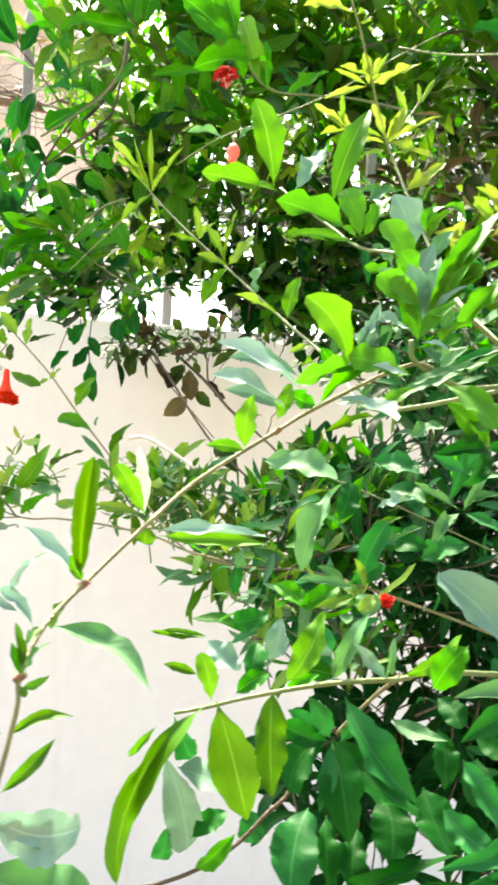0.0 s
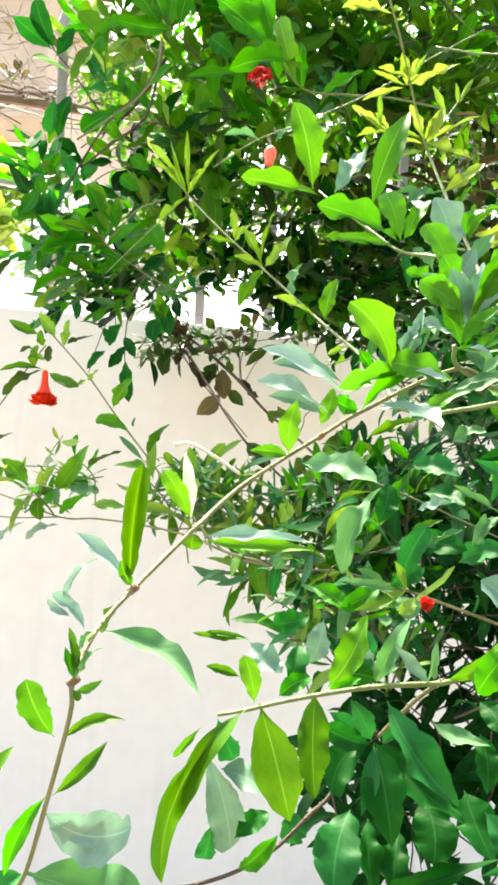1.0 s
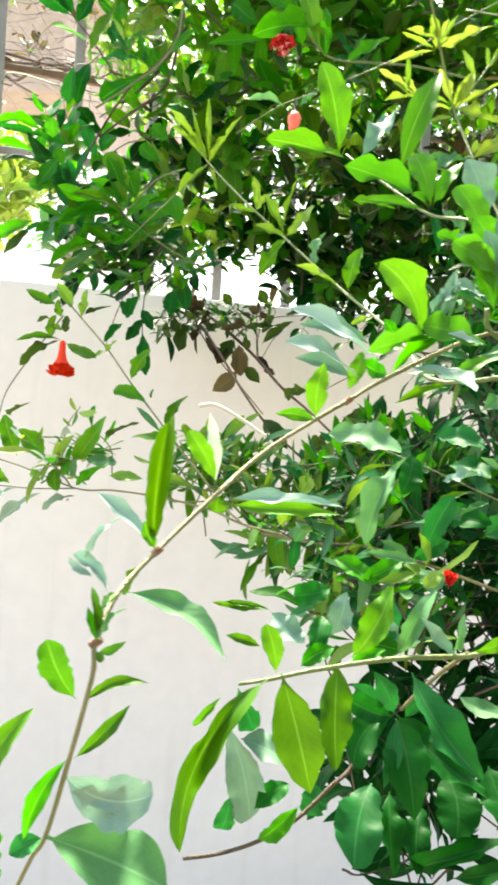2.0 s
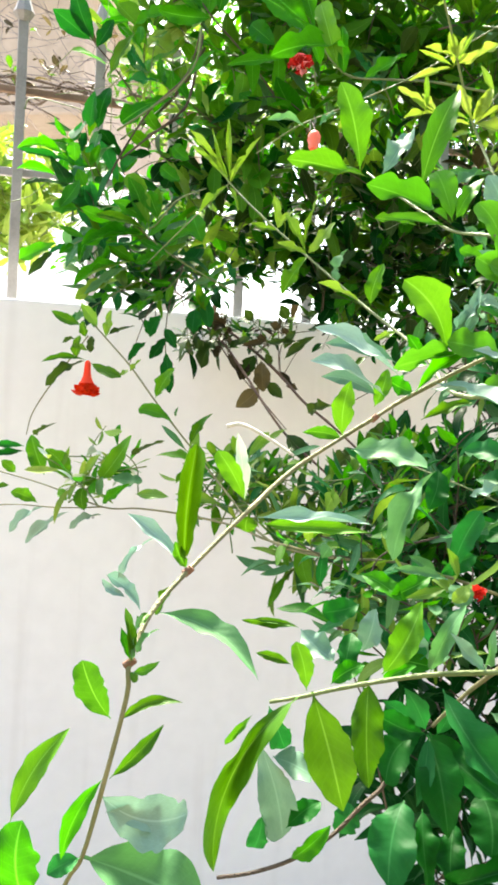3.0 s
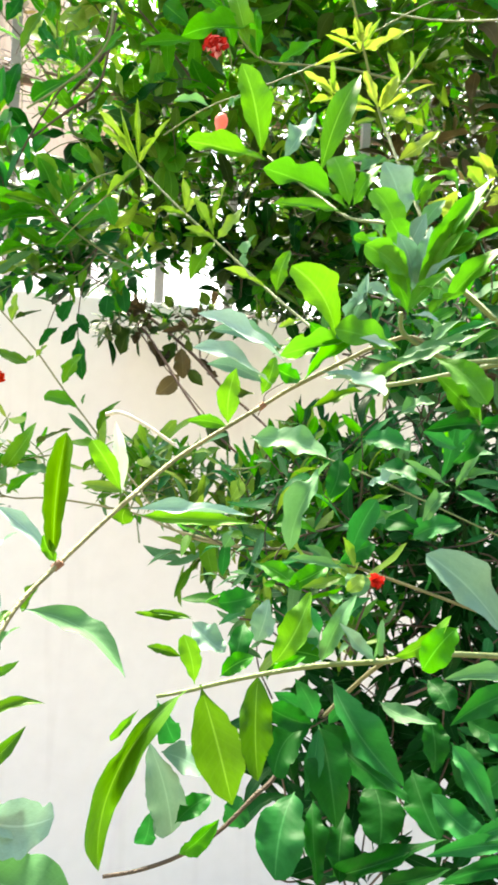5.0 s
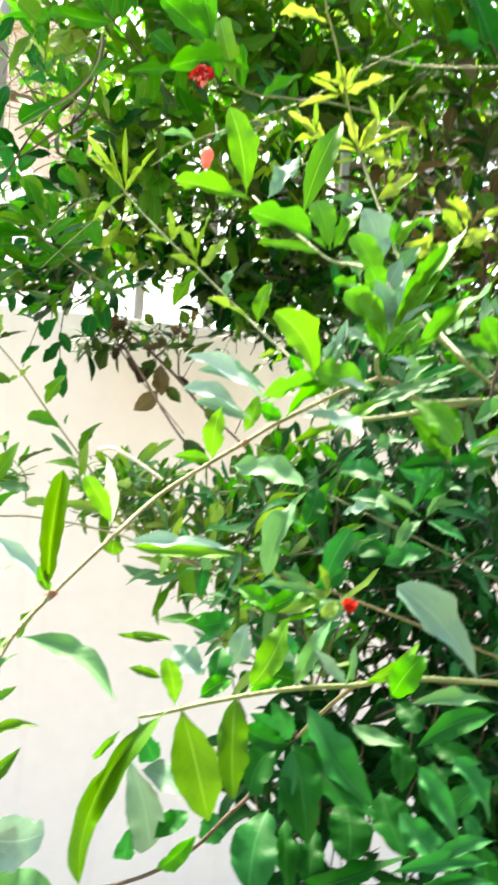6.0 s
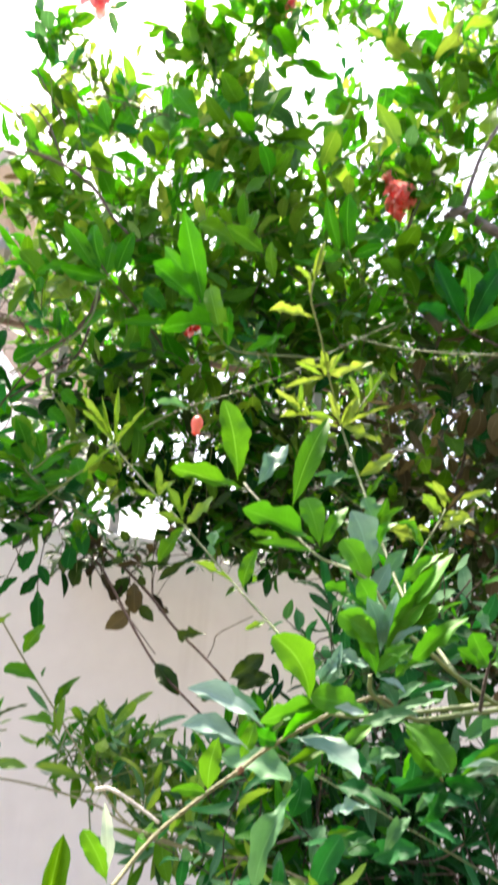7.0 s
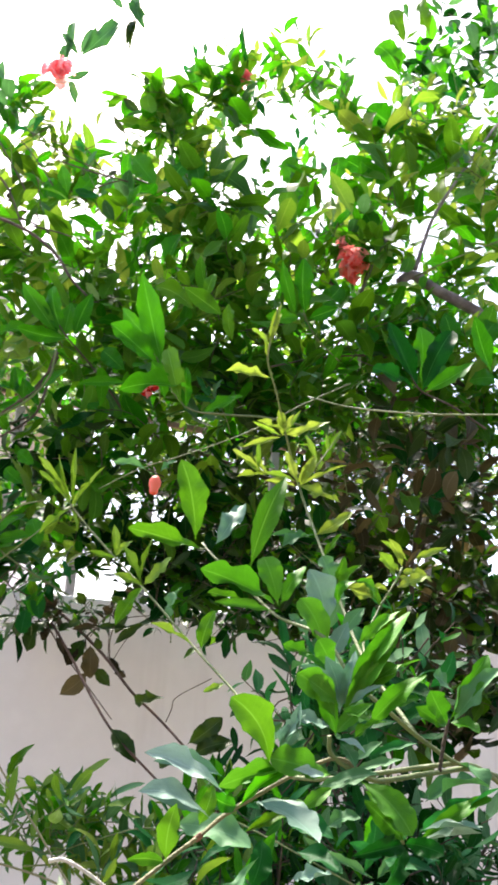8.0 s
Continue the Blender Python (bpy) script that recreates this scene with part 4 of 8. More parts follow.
leaf(branch_f, (-0.0999, 0.955, 1.8059), (-0.0885, 0.95, 1.7787), 0.0049, "pale", "flat", -12)
leaf(branch_f, (-0.0417, 0.91, 1.7491), (-0.0456, 0.9, 1.7813), 0.0081, "pale", "flat", 10)
leaf(branch_f, (-0.0417, 0.91, 1.7491), (-0.0242, 0.9, 1.7658), 0.0081, "pale", "flat", -4)
leaf(branch_f, (-0.0404, 0.91, 1.7473), (-0.069, 0.9, 1.7516), 0.0058, "pale", "flat", -17)
leaf(branch_f, (-0.0075, 0.88, 1.7167), (-0.0319, 0.87, 1.674), 0.0123, "fresh", "wavy", 5)
leaf(branch_f, (-0.0075, 0.88, 1.7178), (0.0179, 0.87, 1.7471), 0.0134, "pale", "broad", -9)
leaf(branch_f, (-0.0104, 0.88, 1.7195), (-0.0307, 0.87, 1.7545), 0.0089, "pale", "flat", 13)
leaf(branch_f, (-0.0075, 0.88, 1.7167), (-0.0382, 0.87, 1.7265), 0.0078, "pale", "flat", -1)
leaf(branch_f, (-0.0133, 0.88, 1.7223), (-0.0007, 0.87, 1.7731), 0.0050, "pale", "flat", -14)
leaf(branch_f, (0.0218, 0.84, 1.6816), (0.0297, 0.83, 1.7127), 0.0181, "silver", "wavy", 0, 2.1)
leaf(branch_f, (0.0519, 0.78, 1.6513), (0.0619, 0.77, 1.687), 0.0148, "fresh", "wavy", -6)
leaf(branch_f, (0.0451, 0.79, 1.6553), (0.0045, 0.79, 1.6722), 0.0045, "pale", "flat", 16)
leaf(branch_f, (0.072, 0.73, 1.623), (0.0535, 0.72, 1.6145), 0.0055, "pale", "flat", 3)
leaf(branch_f, (0.0884, 0.68, 1.5998), (0.0766, 0.67, 1.6133), 0.0095, "mid", "flat", -11)
branch_g = stem("branch", near, [(0.36, 0.62, 1.38), (0.155, 0.5, 1.4119), (0.1155, 0.48, 1.4114), (0.0816, 0.47, 1.4105), (0.0545, 0.465, 1.4067), (0.0291, 0.462, 1.4013), (0.0118, 0.46, 1.3967), (-0.0046, 0.455, 1.3943)], 0.0018, 0.0010, GREEN_BARK)
branch_g2 = stem("branch", near, [(0.1155, 0.48, 1.4132), (0.1041, 0.49, 1.3992), (0.091, 0.49, 1.3856), (0.0832, 0.49, 1.3765)], 0.0014, 0.0010, TAN_BARK)
branch_h = stem("branch", near, [(-0.0284, 0.46, 1.2987), (-0.0105, 0.46, 1.3028), (0.0099, 0.465, 1.3089), (0.0303, 0.47, 1.3209), (0.0469, 0.48, 1.3349), (0.0594, 0.49, 1.3443), (0.0694, 0.5, 1.3688), (0.0843, 0.5, 1.3764)], 0.0010, 0.0014, BROWN_BARK)
leaf(branch_g, (0.0170, 0.460, 1.4000), (0.0360, 0.463, 1.3360), 0.0262, "olive", "lance", 8, bend=-0.05)
leaf(branch_g, (0.0465, 0.468, 1.4055), (0.0490, 0.463, 1.3500), 0.0175, "olive", "ribbon", -3, bend=0.1)
leaf(branch_g, (0.0530, 0.465, 1.4100), (0.0710, 0.460, 1.4500), 0.0156, "fresh", "wavy", -10, bend=0.2)
leaf(branch_g, (0.0140, 0.460, 1.4000), (0.0080, 0.455, 1.4260), 0.0107, "fresh", "spoon", 6, bend=0.1)
leaf(branch_g, (0.0100, 0.455, 1.3980), (-0.0290, 0.445, 1.3070), 0.0135, "olive", "ribbon", -8, bend=1)
leaf(branch_g, (0.0632, 0.49, 1.4044), (0.0736, 0.5, 1.4353), 0.0158, "teal", "broad", 9)
leaf(branch_g, (0.0890, 0.570, 1.5150), (0.0620, 0.550, 1.4590), 0.0130, "silver", "ribbon", 15, 1, bend=0.25)
leaf(branch_g, (0.0360, 0.620, 1.5250), (0.0870, 0.600, 1.5170), 0.0241, "silver", "broad", 0, 0.8, bend=-0.1)
leaf(branch_g, (0.1160, 0.600, 1.4980), (0.1390, 0.580, 1.5050), 0.0115, "blue_sheen", "wavy", 0, 0.9, bend=0.1)
leaf(branch_g, (0.1040, 0.580, 1.4490), (0.1170, 0.560, 1.4910), 0.0154, "teal", "spoon", -8, 0.3, bend=-0.15)
leaf(branch_g, (0.1100, 0.580, 1.4870), (0.1260, 0.560, 1.4950), 0.0053, "olive", "lance", 0, 0.4, bend=0.2)
leaf(branch_g, (0.1140, 0.600, 1.4700), (0.1430, 0.580, 1.4870), 0.0099, "silver", "wavy", 5, 0.9, bend=0.2)
leaf(branch_g, (0.1770, 0.620, 1.4970), (0.1380, 0.600, 1.5150), 0.0068, "silver", "lance", 0, 1, bend=-0.2)
leaf(branch_g, (0.1640, 0.600, 1.5030), (0.1700, 0.590, 1.5400), 0.0111, "teal", "spoon", 10, 0.4, bend=0.1)
leaf(branch_g, (0.1790, 0.620, 1.4970), (0.1910, 0.600, 1.5260), 0.0074, "silver", "lance", -10, 0.8, bend=0.1)
leaf(branch_g, (0.1790, 0.620, 1.4950), (0.2040, 0.600, 1.4830), 0.0091, "teal", "lance", 5, 0.6, bend=-0.2)
leaf(branch_g, (0.1770, 0.620, 1.4950), (0.1540, 0.600, 1.4760), 0.0102, "silver", "wavy", 0, 0.8, bend=0.2)
leaf(branch_g, (0.1800, 0.620, 1.4980), (0.2030, 0.600, 1.5100), 0.0085, "silver", "arched", 0, 0.9, bend=0.1)
leaf(branch_g, (0.1090, 0.550, 1.4460), (0.0990, 0.540, 1.4370), 0.0091, "pale", "broad", 0, 0.5)
leaf(branch_g, (0.1010, 0.560, 1.4460), (0.0630, 0.550, 1.4530), 0.0067, "silver", "lance", 0, 0.9, bend=0.15)
leaf(branch_g, (0.0980, 0.560, 1.4420), (0.0720, 0.550, 1.4360), 0.0072, "pale", "lance", 8, 0.6, bend=-0.2)
leaf(branch_g, (0.0950, 0.570, 1.4430), (0.0740, 0.560, 1.4610), 0.0079, "silver", "lance", 0, 0.8, bend=0.2)
leaf(branch_g, (0.1060, 0.570, 1.4460), (0.0970, 0.560, 1.4670), 0.0063, "pale", "lance", 10, 0.6, bend=0.1)
leaf(branch_g, (0.0710, 0.500, 1.4050), (0.0710, 0.490, 1.4310), 0.0143, "blue_sheen", "wavy", 5, 0.8, bend=0.1)
leaf(branch_g, (0.0810, 0.490, 1.4060), (0.0970, 0.480, 1.4460), 0.0104, "silver", "ribbon", 10, 0.9, bend=-0.15)
leaf(branch_g, (0.1090, 0.480, 1.4120), (0.0880, 0.460, 1.4350), 0.0079, "blue_sheen", "lance", -6, 0.8, bend=-0.35)
leaf(branch_g, (0.1080, 0.480, 1.4110), (0.1090, 0.460, 1.4370), 0.0035, "silver", "ribbon", 10, 0.8, bend=-0.2)
leaf(branch_g, (0.1130, 0.460, 1.4190), (0.1380, 0.440, 1.4450), 0.0084, "fresh", "ribbon", 12, 0.4, bend=0.45)
leaf(branch_g, (0.1420, 0.440, 1.4400), (0.1240, 0.430, 1.4210), 0.0158, "mid", "broad", -6, 0.5, bend=0.1)
leaf(branch_g, (0.1640, 0.420, 1.4330), (0.1210, 0.420, 1.4780), 0.0203, "blue_sheen", "spoon", 0, 0.9, bend=0.12)
leaf(branch_g, (0.1910, 0.470, 1.4090), (0.1390, 0.450, 1.4120), 0.0094, "silver", "lance", 0, 1.3, bend=0.1)
leaf(branch_g, (0.0850, 0.470, 1.4030), (0.1220, 0.450, 1.3570), 0.0197, "teal", "arched", -12, 0.5, bend=0.45)
leaf(branch_g, (0.1100, 0.470, 1.3930), (0.1360, 0.450, 1.3900), 0.0103, "silver", "lance", 0, 0.9, bend=0.35)
leaf(branch_g, (0.0540, 0.480, 1.4020), (0.0710, 0.470, 1.4140), 0.0066, "mid", "flat", 0, 0.5)
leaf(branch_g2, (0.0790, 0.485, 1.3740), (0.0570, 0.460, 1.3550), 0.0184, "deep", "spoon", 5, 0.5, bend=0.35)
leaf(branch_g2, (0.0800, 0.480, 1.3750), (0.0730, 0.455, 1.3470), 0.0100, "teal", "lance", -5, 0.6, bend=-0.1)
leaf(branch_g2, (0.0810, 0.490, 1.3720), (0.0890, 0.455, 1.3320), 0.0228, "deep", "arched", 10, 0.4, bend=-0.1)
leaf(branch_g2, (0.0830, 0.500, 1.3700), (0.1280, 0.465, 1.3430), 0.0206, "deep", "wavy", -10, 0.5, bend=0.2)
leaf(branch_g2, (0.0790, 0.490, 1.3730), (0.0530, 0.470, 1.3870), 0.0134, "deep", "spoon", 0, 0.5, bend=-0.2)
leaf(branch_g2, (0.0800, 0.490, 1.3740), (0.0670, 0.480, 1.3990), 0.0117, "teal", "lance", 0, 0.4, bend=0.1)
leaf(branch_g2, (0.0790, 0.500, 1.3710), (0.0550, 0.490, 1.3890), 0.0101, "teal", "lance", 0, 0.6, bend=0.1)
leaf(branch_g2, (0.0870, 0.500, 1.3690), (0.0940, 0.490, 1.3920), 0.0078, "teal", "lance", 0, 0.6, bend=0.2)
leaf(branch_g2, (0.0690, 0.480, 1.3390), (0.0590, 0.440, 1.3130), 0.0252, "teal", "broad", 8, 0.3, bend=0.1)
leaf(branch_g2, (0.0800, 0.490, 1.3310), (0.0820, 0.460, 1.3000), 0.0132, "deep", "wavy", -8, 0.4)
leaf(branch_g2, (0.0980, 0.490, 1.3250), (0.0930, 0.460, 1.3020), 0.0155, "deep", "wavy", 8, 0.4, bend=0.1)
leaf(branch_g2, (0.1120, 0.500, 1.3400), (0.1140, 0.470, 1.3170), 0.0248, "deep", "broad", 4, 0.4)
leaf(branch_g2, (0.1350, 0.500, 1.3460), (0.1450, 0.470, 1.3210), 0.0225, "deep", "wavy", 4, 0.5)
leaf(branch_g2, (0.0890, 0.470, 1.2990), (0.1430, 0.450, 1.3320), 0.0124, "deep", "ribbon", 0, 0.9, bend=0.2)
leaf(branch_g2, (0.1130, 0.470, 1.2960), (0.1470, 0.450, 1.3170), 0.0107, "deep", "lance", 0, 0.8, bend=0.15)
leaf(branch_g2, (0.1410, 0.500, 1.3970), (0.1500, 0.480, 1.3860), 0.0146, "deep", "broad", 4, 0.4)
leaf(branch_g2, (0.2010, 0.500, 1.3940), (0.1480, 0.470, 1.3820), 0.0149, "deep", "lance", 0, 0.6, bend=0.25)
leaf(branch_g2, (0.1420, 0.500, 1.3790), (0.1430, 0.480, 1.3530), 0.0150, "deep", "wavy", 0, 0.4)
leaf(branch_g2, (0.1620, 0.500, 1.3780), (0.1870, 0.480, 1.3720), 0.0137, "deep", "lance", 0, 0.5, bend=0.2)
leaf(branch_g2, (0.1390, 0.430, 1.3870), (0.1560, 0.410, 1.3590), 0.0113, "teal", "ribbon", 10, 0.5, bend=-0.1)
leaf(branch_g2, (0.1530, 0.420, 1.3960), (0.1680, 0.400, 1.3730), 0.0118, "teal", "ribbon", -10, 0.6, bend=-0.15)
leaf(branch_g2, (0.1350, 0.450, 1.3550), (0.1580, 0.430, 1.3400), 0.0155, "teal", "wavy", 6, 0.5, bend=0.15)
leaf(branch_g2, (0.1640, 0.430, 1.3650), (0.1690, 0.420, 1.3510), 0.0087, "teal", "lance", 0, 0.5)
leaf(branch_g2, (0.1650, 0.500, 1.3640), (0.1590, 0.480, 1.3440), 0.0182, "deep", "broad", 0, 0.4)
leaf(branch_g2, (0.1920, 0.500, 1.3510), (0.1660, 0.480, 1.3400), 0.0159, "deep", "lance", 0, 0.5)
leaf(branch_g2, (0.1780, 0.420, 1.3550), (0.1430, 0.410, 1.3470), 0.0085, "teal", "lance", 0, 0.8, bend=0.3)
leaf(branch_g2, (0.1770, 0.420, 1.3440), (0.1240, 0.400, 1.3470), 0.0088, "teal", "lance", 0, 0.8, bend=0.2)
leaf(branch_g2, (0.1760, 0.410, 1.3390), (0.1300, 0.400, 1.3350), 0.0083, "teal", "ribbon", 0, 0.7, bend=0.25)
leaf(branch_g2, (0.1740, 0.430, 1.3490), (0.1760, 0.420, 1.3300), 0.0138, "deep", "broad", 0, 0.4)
leaf(branch_g, (-0.0220, 0.540, 1.4190), (0.0070, 0.530, 1.4180), 0.0038, "olive", "lance", 0, 0.5, bend=-0.1)
leaf(branch_g, (0.0090, 0.500, 1.4230), (0.0280, 0.490, 1.4090), 0.0161, "blue_sheen", "wavy", 0, 0.8, bend=0.1)
leaf(branch_g, (0.0450, 0.520, 1.4080), (0.0510, 0.510, 1.4350), 0.0147, "blue_sheen", "wavy", 0, 0.8, bend=0.1)
leaf(branch_g, (0.0450, 0.580, 1.4250), (0.0210, 0.570, 1.4200), 0.0165, "deep", "broad", 0, 0.6)
leaf(branch_g, (0.0827, 0.49, 1.4086), (0.0599, 0.49, 1.4119), 0.0125, "mid", "flat", 4)
leaf(branch_g, (0.0267, 0.47, 1.4016), (0.044, 0.47, 1.413), 0.0108, "mid", "flat", -10)
leaf(branch_g, (0.0327, 0.48, 1.3991), (0.0382, 0.5, 1.4239), 0.0125, "deep", "flat", 12)
leaf(branch_h, (-0.0094, 0.47, 1.3672), (0.0044, 0.48, 1.3134), 0.0200, "blue_sheen", "broad", 0, 0.1)
leaf(branch_h, (-0.0023, 0.47, 1.3608), (0.0187, 0.48, 1.3486), 0.0199, "blue_sheen", "broad", 0, 1.35)
leaf(branch_h, (0.0067, 0.47, 1.3235), (0.0246, 0.48, 1.3348), 0.0121, "deep", "flat", -5)
leaf(branch_h, (0.0093, 0.465, 1.3094), (0.0298, 0.46, 1.331), 0.0100, "mid", "arched", 17)
leaf(branch_h, (-0.0066, 0.47, 1.3291), (-0.0113, 0.48, 1.306), 0.0109, "teal", "broad", 3)
leaf(branch_h, (0.0324, 0.48, 1.3186), (0.0409, 0.48, 1.3345), 0.0153, "teal", "broad", -11)
leaf(branch_h, (-0.0056, 0.47, 1.3876), (0.0037, 0.48, 1.3607), 0.0133, "teal", "flat", 12)
leaf(branch_h, (0.0042, 0.5, 1.4029), (-0.0158, 0.5, 1.4081), 0.0057, "olive", "arched", -2)
leaf(branch_h, (0.0053, 0.55, 1.4147), (-0.0282, 0.54, 1.4177), 0.0063, "olive", "flat", -16)
leaf(branch_h, (-0.0127, 0.45, 1.3889), (-0.0266, 0.45, 1.3722), 0.0040, "fresh", "flat", 6)
branch_k = stem("branch", near, [(0.3, 0.62, 1.38), (0.1026, 0.7, 1.4325), (0.0326, 0.75, 1.4313), (-0.0288, 0.8, 1.4371), (-0.0792, 0.86, 1.4781), (-0.1249, 0.92, 1.5189), (-0.1693, 0.96, 1.5629), (-0.2066, 0.985, 1.6047), (-0.24, 1., 1.6373), (-0.2588, 1., 1.6573), (-0.2726, 1.01, 1.6783)], 0.0013, 0.0008, TAN_BARK)
stem("branch", near, [(-0.263, 1., 1.6407), (-0.2939, 0.98, 1.5878), (-0.3108, 0.96, 1.5491), (-0.3141, 0.95, 1.5229)], 0.0010, 0.0006, TAN_BARK)
leaf(branch_k, (-0.2710, 1.000, 1.6530), (-0.3050, 0.990, 1.6680), 0.0125, "olive", "lance", 5, 0.3, bend=-0.2)
leaf(branch_k, (-0.2420, 1.000, 1.6390), (-0.2370, 1.000, 1.6720), 0.0105, "pale", "wavy", 0, 0.2)
leaf(branch_k, (-0.2520, 1.000, 1.6500), (-0.2730, 1.000, 1.6780), 0.0140, "pale", "lance", 0, 0.2, bend=0.1)
leaf(branch_k, (-0.2570, 0.990, 1.6200), (-0.2520, 0.980, 1.6380), 0.0110, "dull", "broad", 0, 0.3)
leaf(branch_k, (-0.2600, 0.990, 1.6110), (-0.3070, 0.970, 1.6080), 0.0082, "olive", "lance", 0, 0.6, bend=0.45)
leaf(branch_k, (-0.2620, 0.990, 1.6110), (-0.3020, 0.970, 1.5800), 0.0089, "dull", "ribbon", 0, 0.5, bend=0.15)
leaf(branch_k, (-0.2540, 0.985, 1.6080), (-0.2150, 0.970, 1.5920), 0.0137, "olive", "spoon", 0, 0.4, bend=0.2)
leaf(branch_k, (-0.2720, 0.990, 1.6130), (-0.2660, 0.980, 1.6390), 0.0124, "olive", "wavy", 0, 0.3)
leaf(branch_k, (-0.2730, 0.990, 1.6350), (-0.2870, 0.980, 1.6300), 0.0048, "dull", "ribbon", 0, 0.5, bend=0.4)
leaf(branch_k, (-0.2590, 0.990, 1.6220), (-0.2760, 0.980, 1.6280), 0.0069, "pale", "lance", 0, 0.4)
leaf(branch_k, (-0.2660, 1.000, 1.6390), (-0.2670, 0.990, 1.6570), 0.0104, "olive", "wavy", 0, 0.3)
leaf(branch_k, (-0.2390, 1.000, 1.6430), (-0.2050, 0.990, 1.6530), 0.0042, "dull", "ribbon", 0, 0.4, bend=0.2)
leaf(branch_k, (-0.1710, 0.955, 1.5700), (-0.1490, 0.945, 1.6030), 0.0153, "fresh", "wavy", 5, 0.3, bend=-0.1)
leaf(branch_k, (-0.1460, 0.930, 1.5430), (-0.1820, 0.920, 1.5560), 0.0149, "lush", "spoon", 0, 0.5, bend=0.2)
leaf(branch_k, (-0.1240, 0.920, 1.5210), (-0.1010, 0.910, 1.5540), 0.0109, "olive", "ribbon", 0, 0.3, bend=-0.25)
leaf(branch_k, (-0.2050, 0.970, 1.5990), (-0.1900, 0.960, 1.6120), 0.0061, "pale", "wavy", 0, 0.3)
leaf(branch_k, (-0.2070, 0.970, 1.6010), (-0.2130, 0.960, 1.5940), 0.0054, "pale", "flat", 0, 0.3)
leaf(branch_k, (-0.1440, 0.930, 1.5490), (-0.1390, 0.920, 1.5600), 0.0045, "silver", "lance", 0, 0.6)
branch_l = stem("branch", near, [(0.0326, 0.75, 1.4313), (-0.0288, 0.8, 1.4371), (-0.0646, 0.84, 1.4445), (-0.1211, 0.88, 1.4495), (-0.1723, 0.9, 1.4515), (-0.216, 0.92, 1.4493), (-0.2862, 0.94, 1.4685), (-0.3626, 0.96, 1.4836)], 0.0013, 0.0007, TAN_BARK)
stem("branch", near, [(-0.216, 0.92, 1.4493), (-0.2631, 0.92, 1.4462), (-0.3132, 0.92, 1.4471), (-0.3574, 0.92, 1.4422)], 0.0008, 0.0006, TAN_BARK)
stem("branch", near, [(0.32, 0.62, 1.42), (0.0864, 0.75, 1.5145), (0.0407, 0.8, 1.4974), (0.0096, 0.84, 1.4908), (-0.0345, 0.86, 1.4743), (-0.0697, 0.88, 1.4603), (-0.1131, 0.9, 1.4599)], 0.0008, 0.0006, GREEN_BARK)
leaf(branch_l, (-0.2850, 0.930, 1.4800), (-0.2980, 0.920, 1.5230), 0.0201, "fresh", "wavy", 8, 0.3, bend=-0.05)
leaf(branch_l, (-0.2530, 0.920, 1.4780), (-0.2780, 0.910, 1.5090), 0.0230, "fresh", "wavy", -5, 0.3, bend=0.15)
leaf(branch_l, (-0.2180, 0.910, 1.4780), (-0.1830, 0.900, 1.5280), 0.0196, "fresh", "ribbon", 10, 0.3, bend=0.1)
leaf(branch_l, (-0.2340, 0.910, 1.4850), (-0.2160, 0.900, 1.5060), 0.0095, "pale", "lance", 0, 0.3)
leaf(branch_l, (-0.2330, 0.910, 1.4450), (-0.2330, 0.900, 1.4700), 0.0165, "fresh", "broad", 0, 0.3)
leaf(branch_l, (-0.2880, 0.920, 1.4500), (-0.3140, 0.910, 1.4620), 0.0134, "fresh", "wavy", 0, 0.5, bend=0.1)
leaf(branch_l, (-0.2810, 0.920, 1.4460), (-0.3110, 0.900, 1.4200), 0.0076, "pale_sheen", "ribbon", 0, 0.9, bend=0.35)
leaf(branch_l, (-0.2520, 0.920, 1.4430), (-0.2920, 0.900, 1.4080), 0.0064, "pale_sheen", "ribbon", 0, 0.9, bend=0.2)
leaf(branch_l, (-0.2130, 0.910, 1.4420), (-0.2460, 0.900, 1.4270), 0.0057, "pale_sheen", "ribbon", 0, 0.9, bend=0.4)
leaf(branch_l, (-0.2490, 0.920, 1.4760), (-0.2140, 0.910, 1.4720), 0.0115, "fresh", "lance", 0, 0.5, bend=-0.2)
leaf(branch_l, (-0.2140, 0.910, 1.4530), (-0.1830, 0.900, 1.4770), 0.0114, "mid", "arched", 0, 0.4, bend=0.2)
leaf(branch_l, (-0.2060, 0.910, 1.4820), (-0.1740, 0.920, 1.4800), 0.0192, "silver", "broad", 0, 0.9, bend=0.2)
leaf(branch_l, (-0.3030, 0.940, 1.5230), (-0.2750, 0.930, 1.5380), 0.0065, "dull", "ribbon", 0, 0.5, bend=0.3)
leaf(branch_l, (-0.3120, 0.940, 1.5100), (-0.3450, 0.930, 1.5110), 0.0092, "deep", "lance", 0, 0.5)
leaf(branch_l, (-0.3120, 0.940, 1.5050), (-0.3450, 0.930, 1.5010), 0.0085, "deep", "lance", 0, 0.5)
leaf(branch_l, (-0.1860, 0.910, 1.5060), (-0.1490, 0.900, 1.5240), 0.0038, "dull", "ribbon", 0, 0.6, bend=0.35)
leaf(branch_l, (-0.1750, 0.890, 1.4670), (-0.1380, 0.880, 1.4670), 0.0124, "pale", "lance", 0, 0.5)
leaf(branch_l, (-0.0810, 0.870, 1.4620), (-0.1280, 0.860, 1.4720), 0.0103, "pale", "lance", 0, 0.5, bend=0.1)
leaf(branch_l, (-0.3170, 0.930, 1.4810), (-0.3300, 0.920, 1.4940), 0.0116, "fresh", "flat", 0, 0.4)
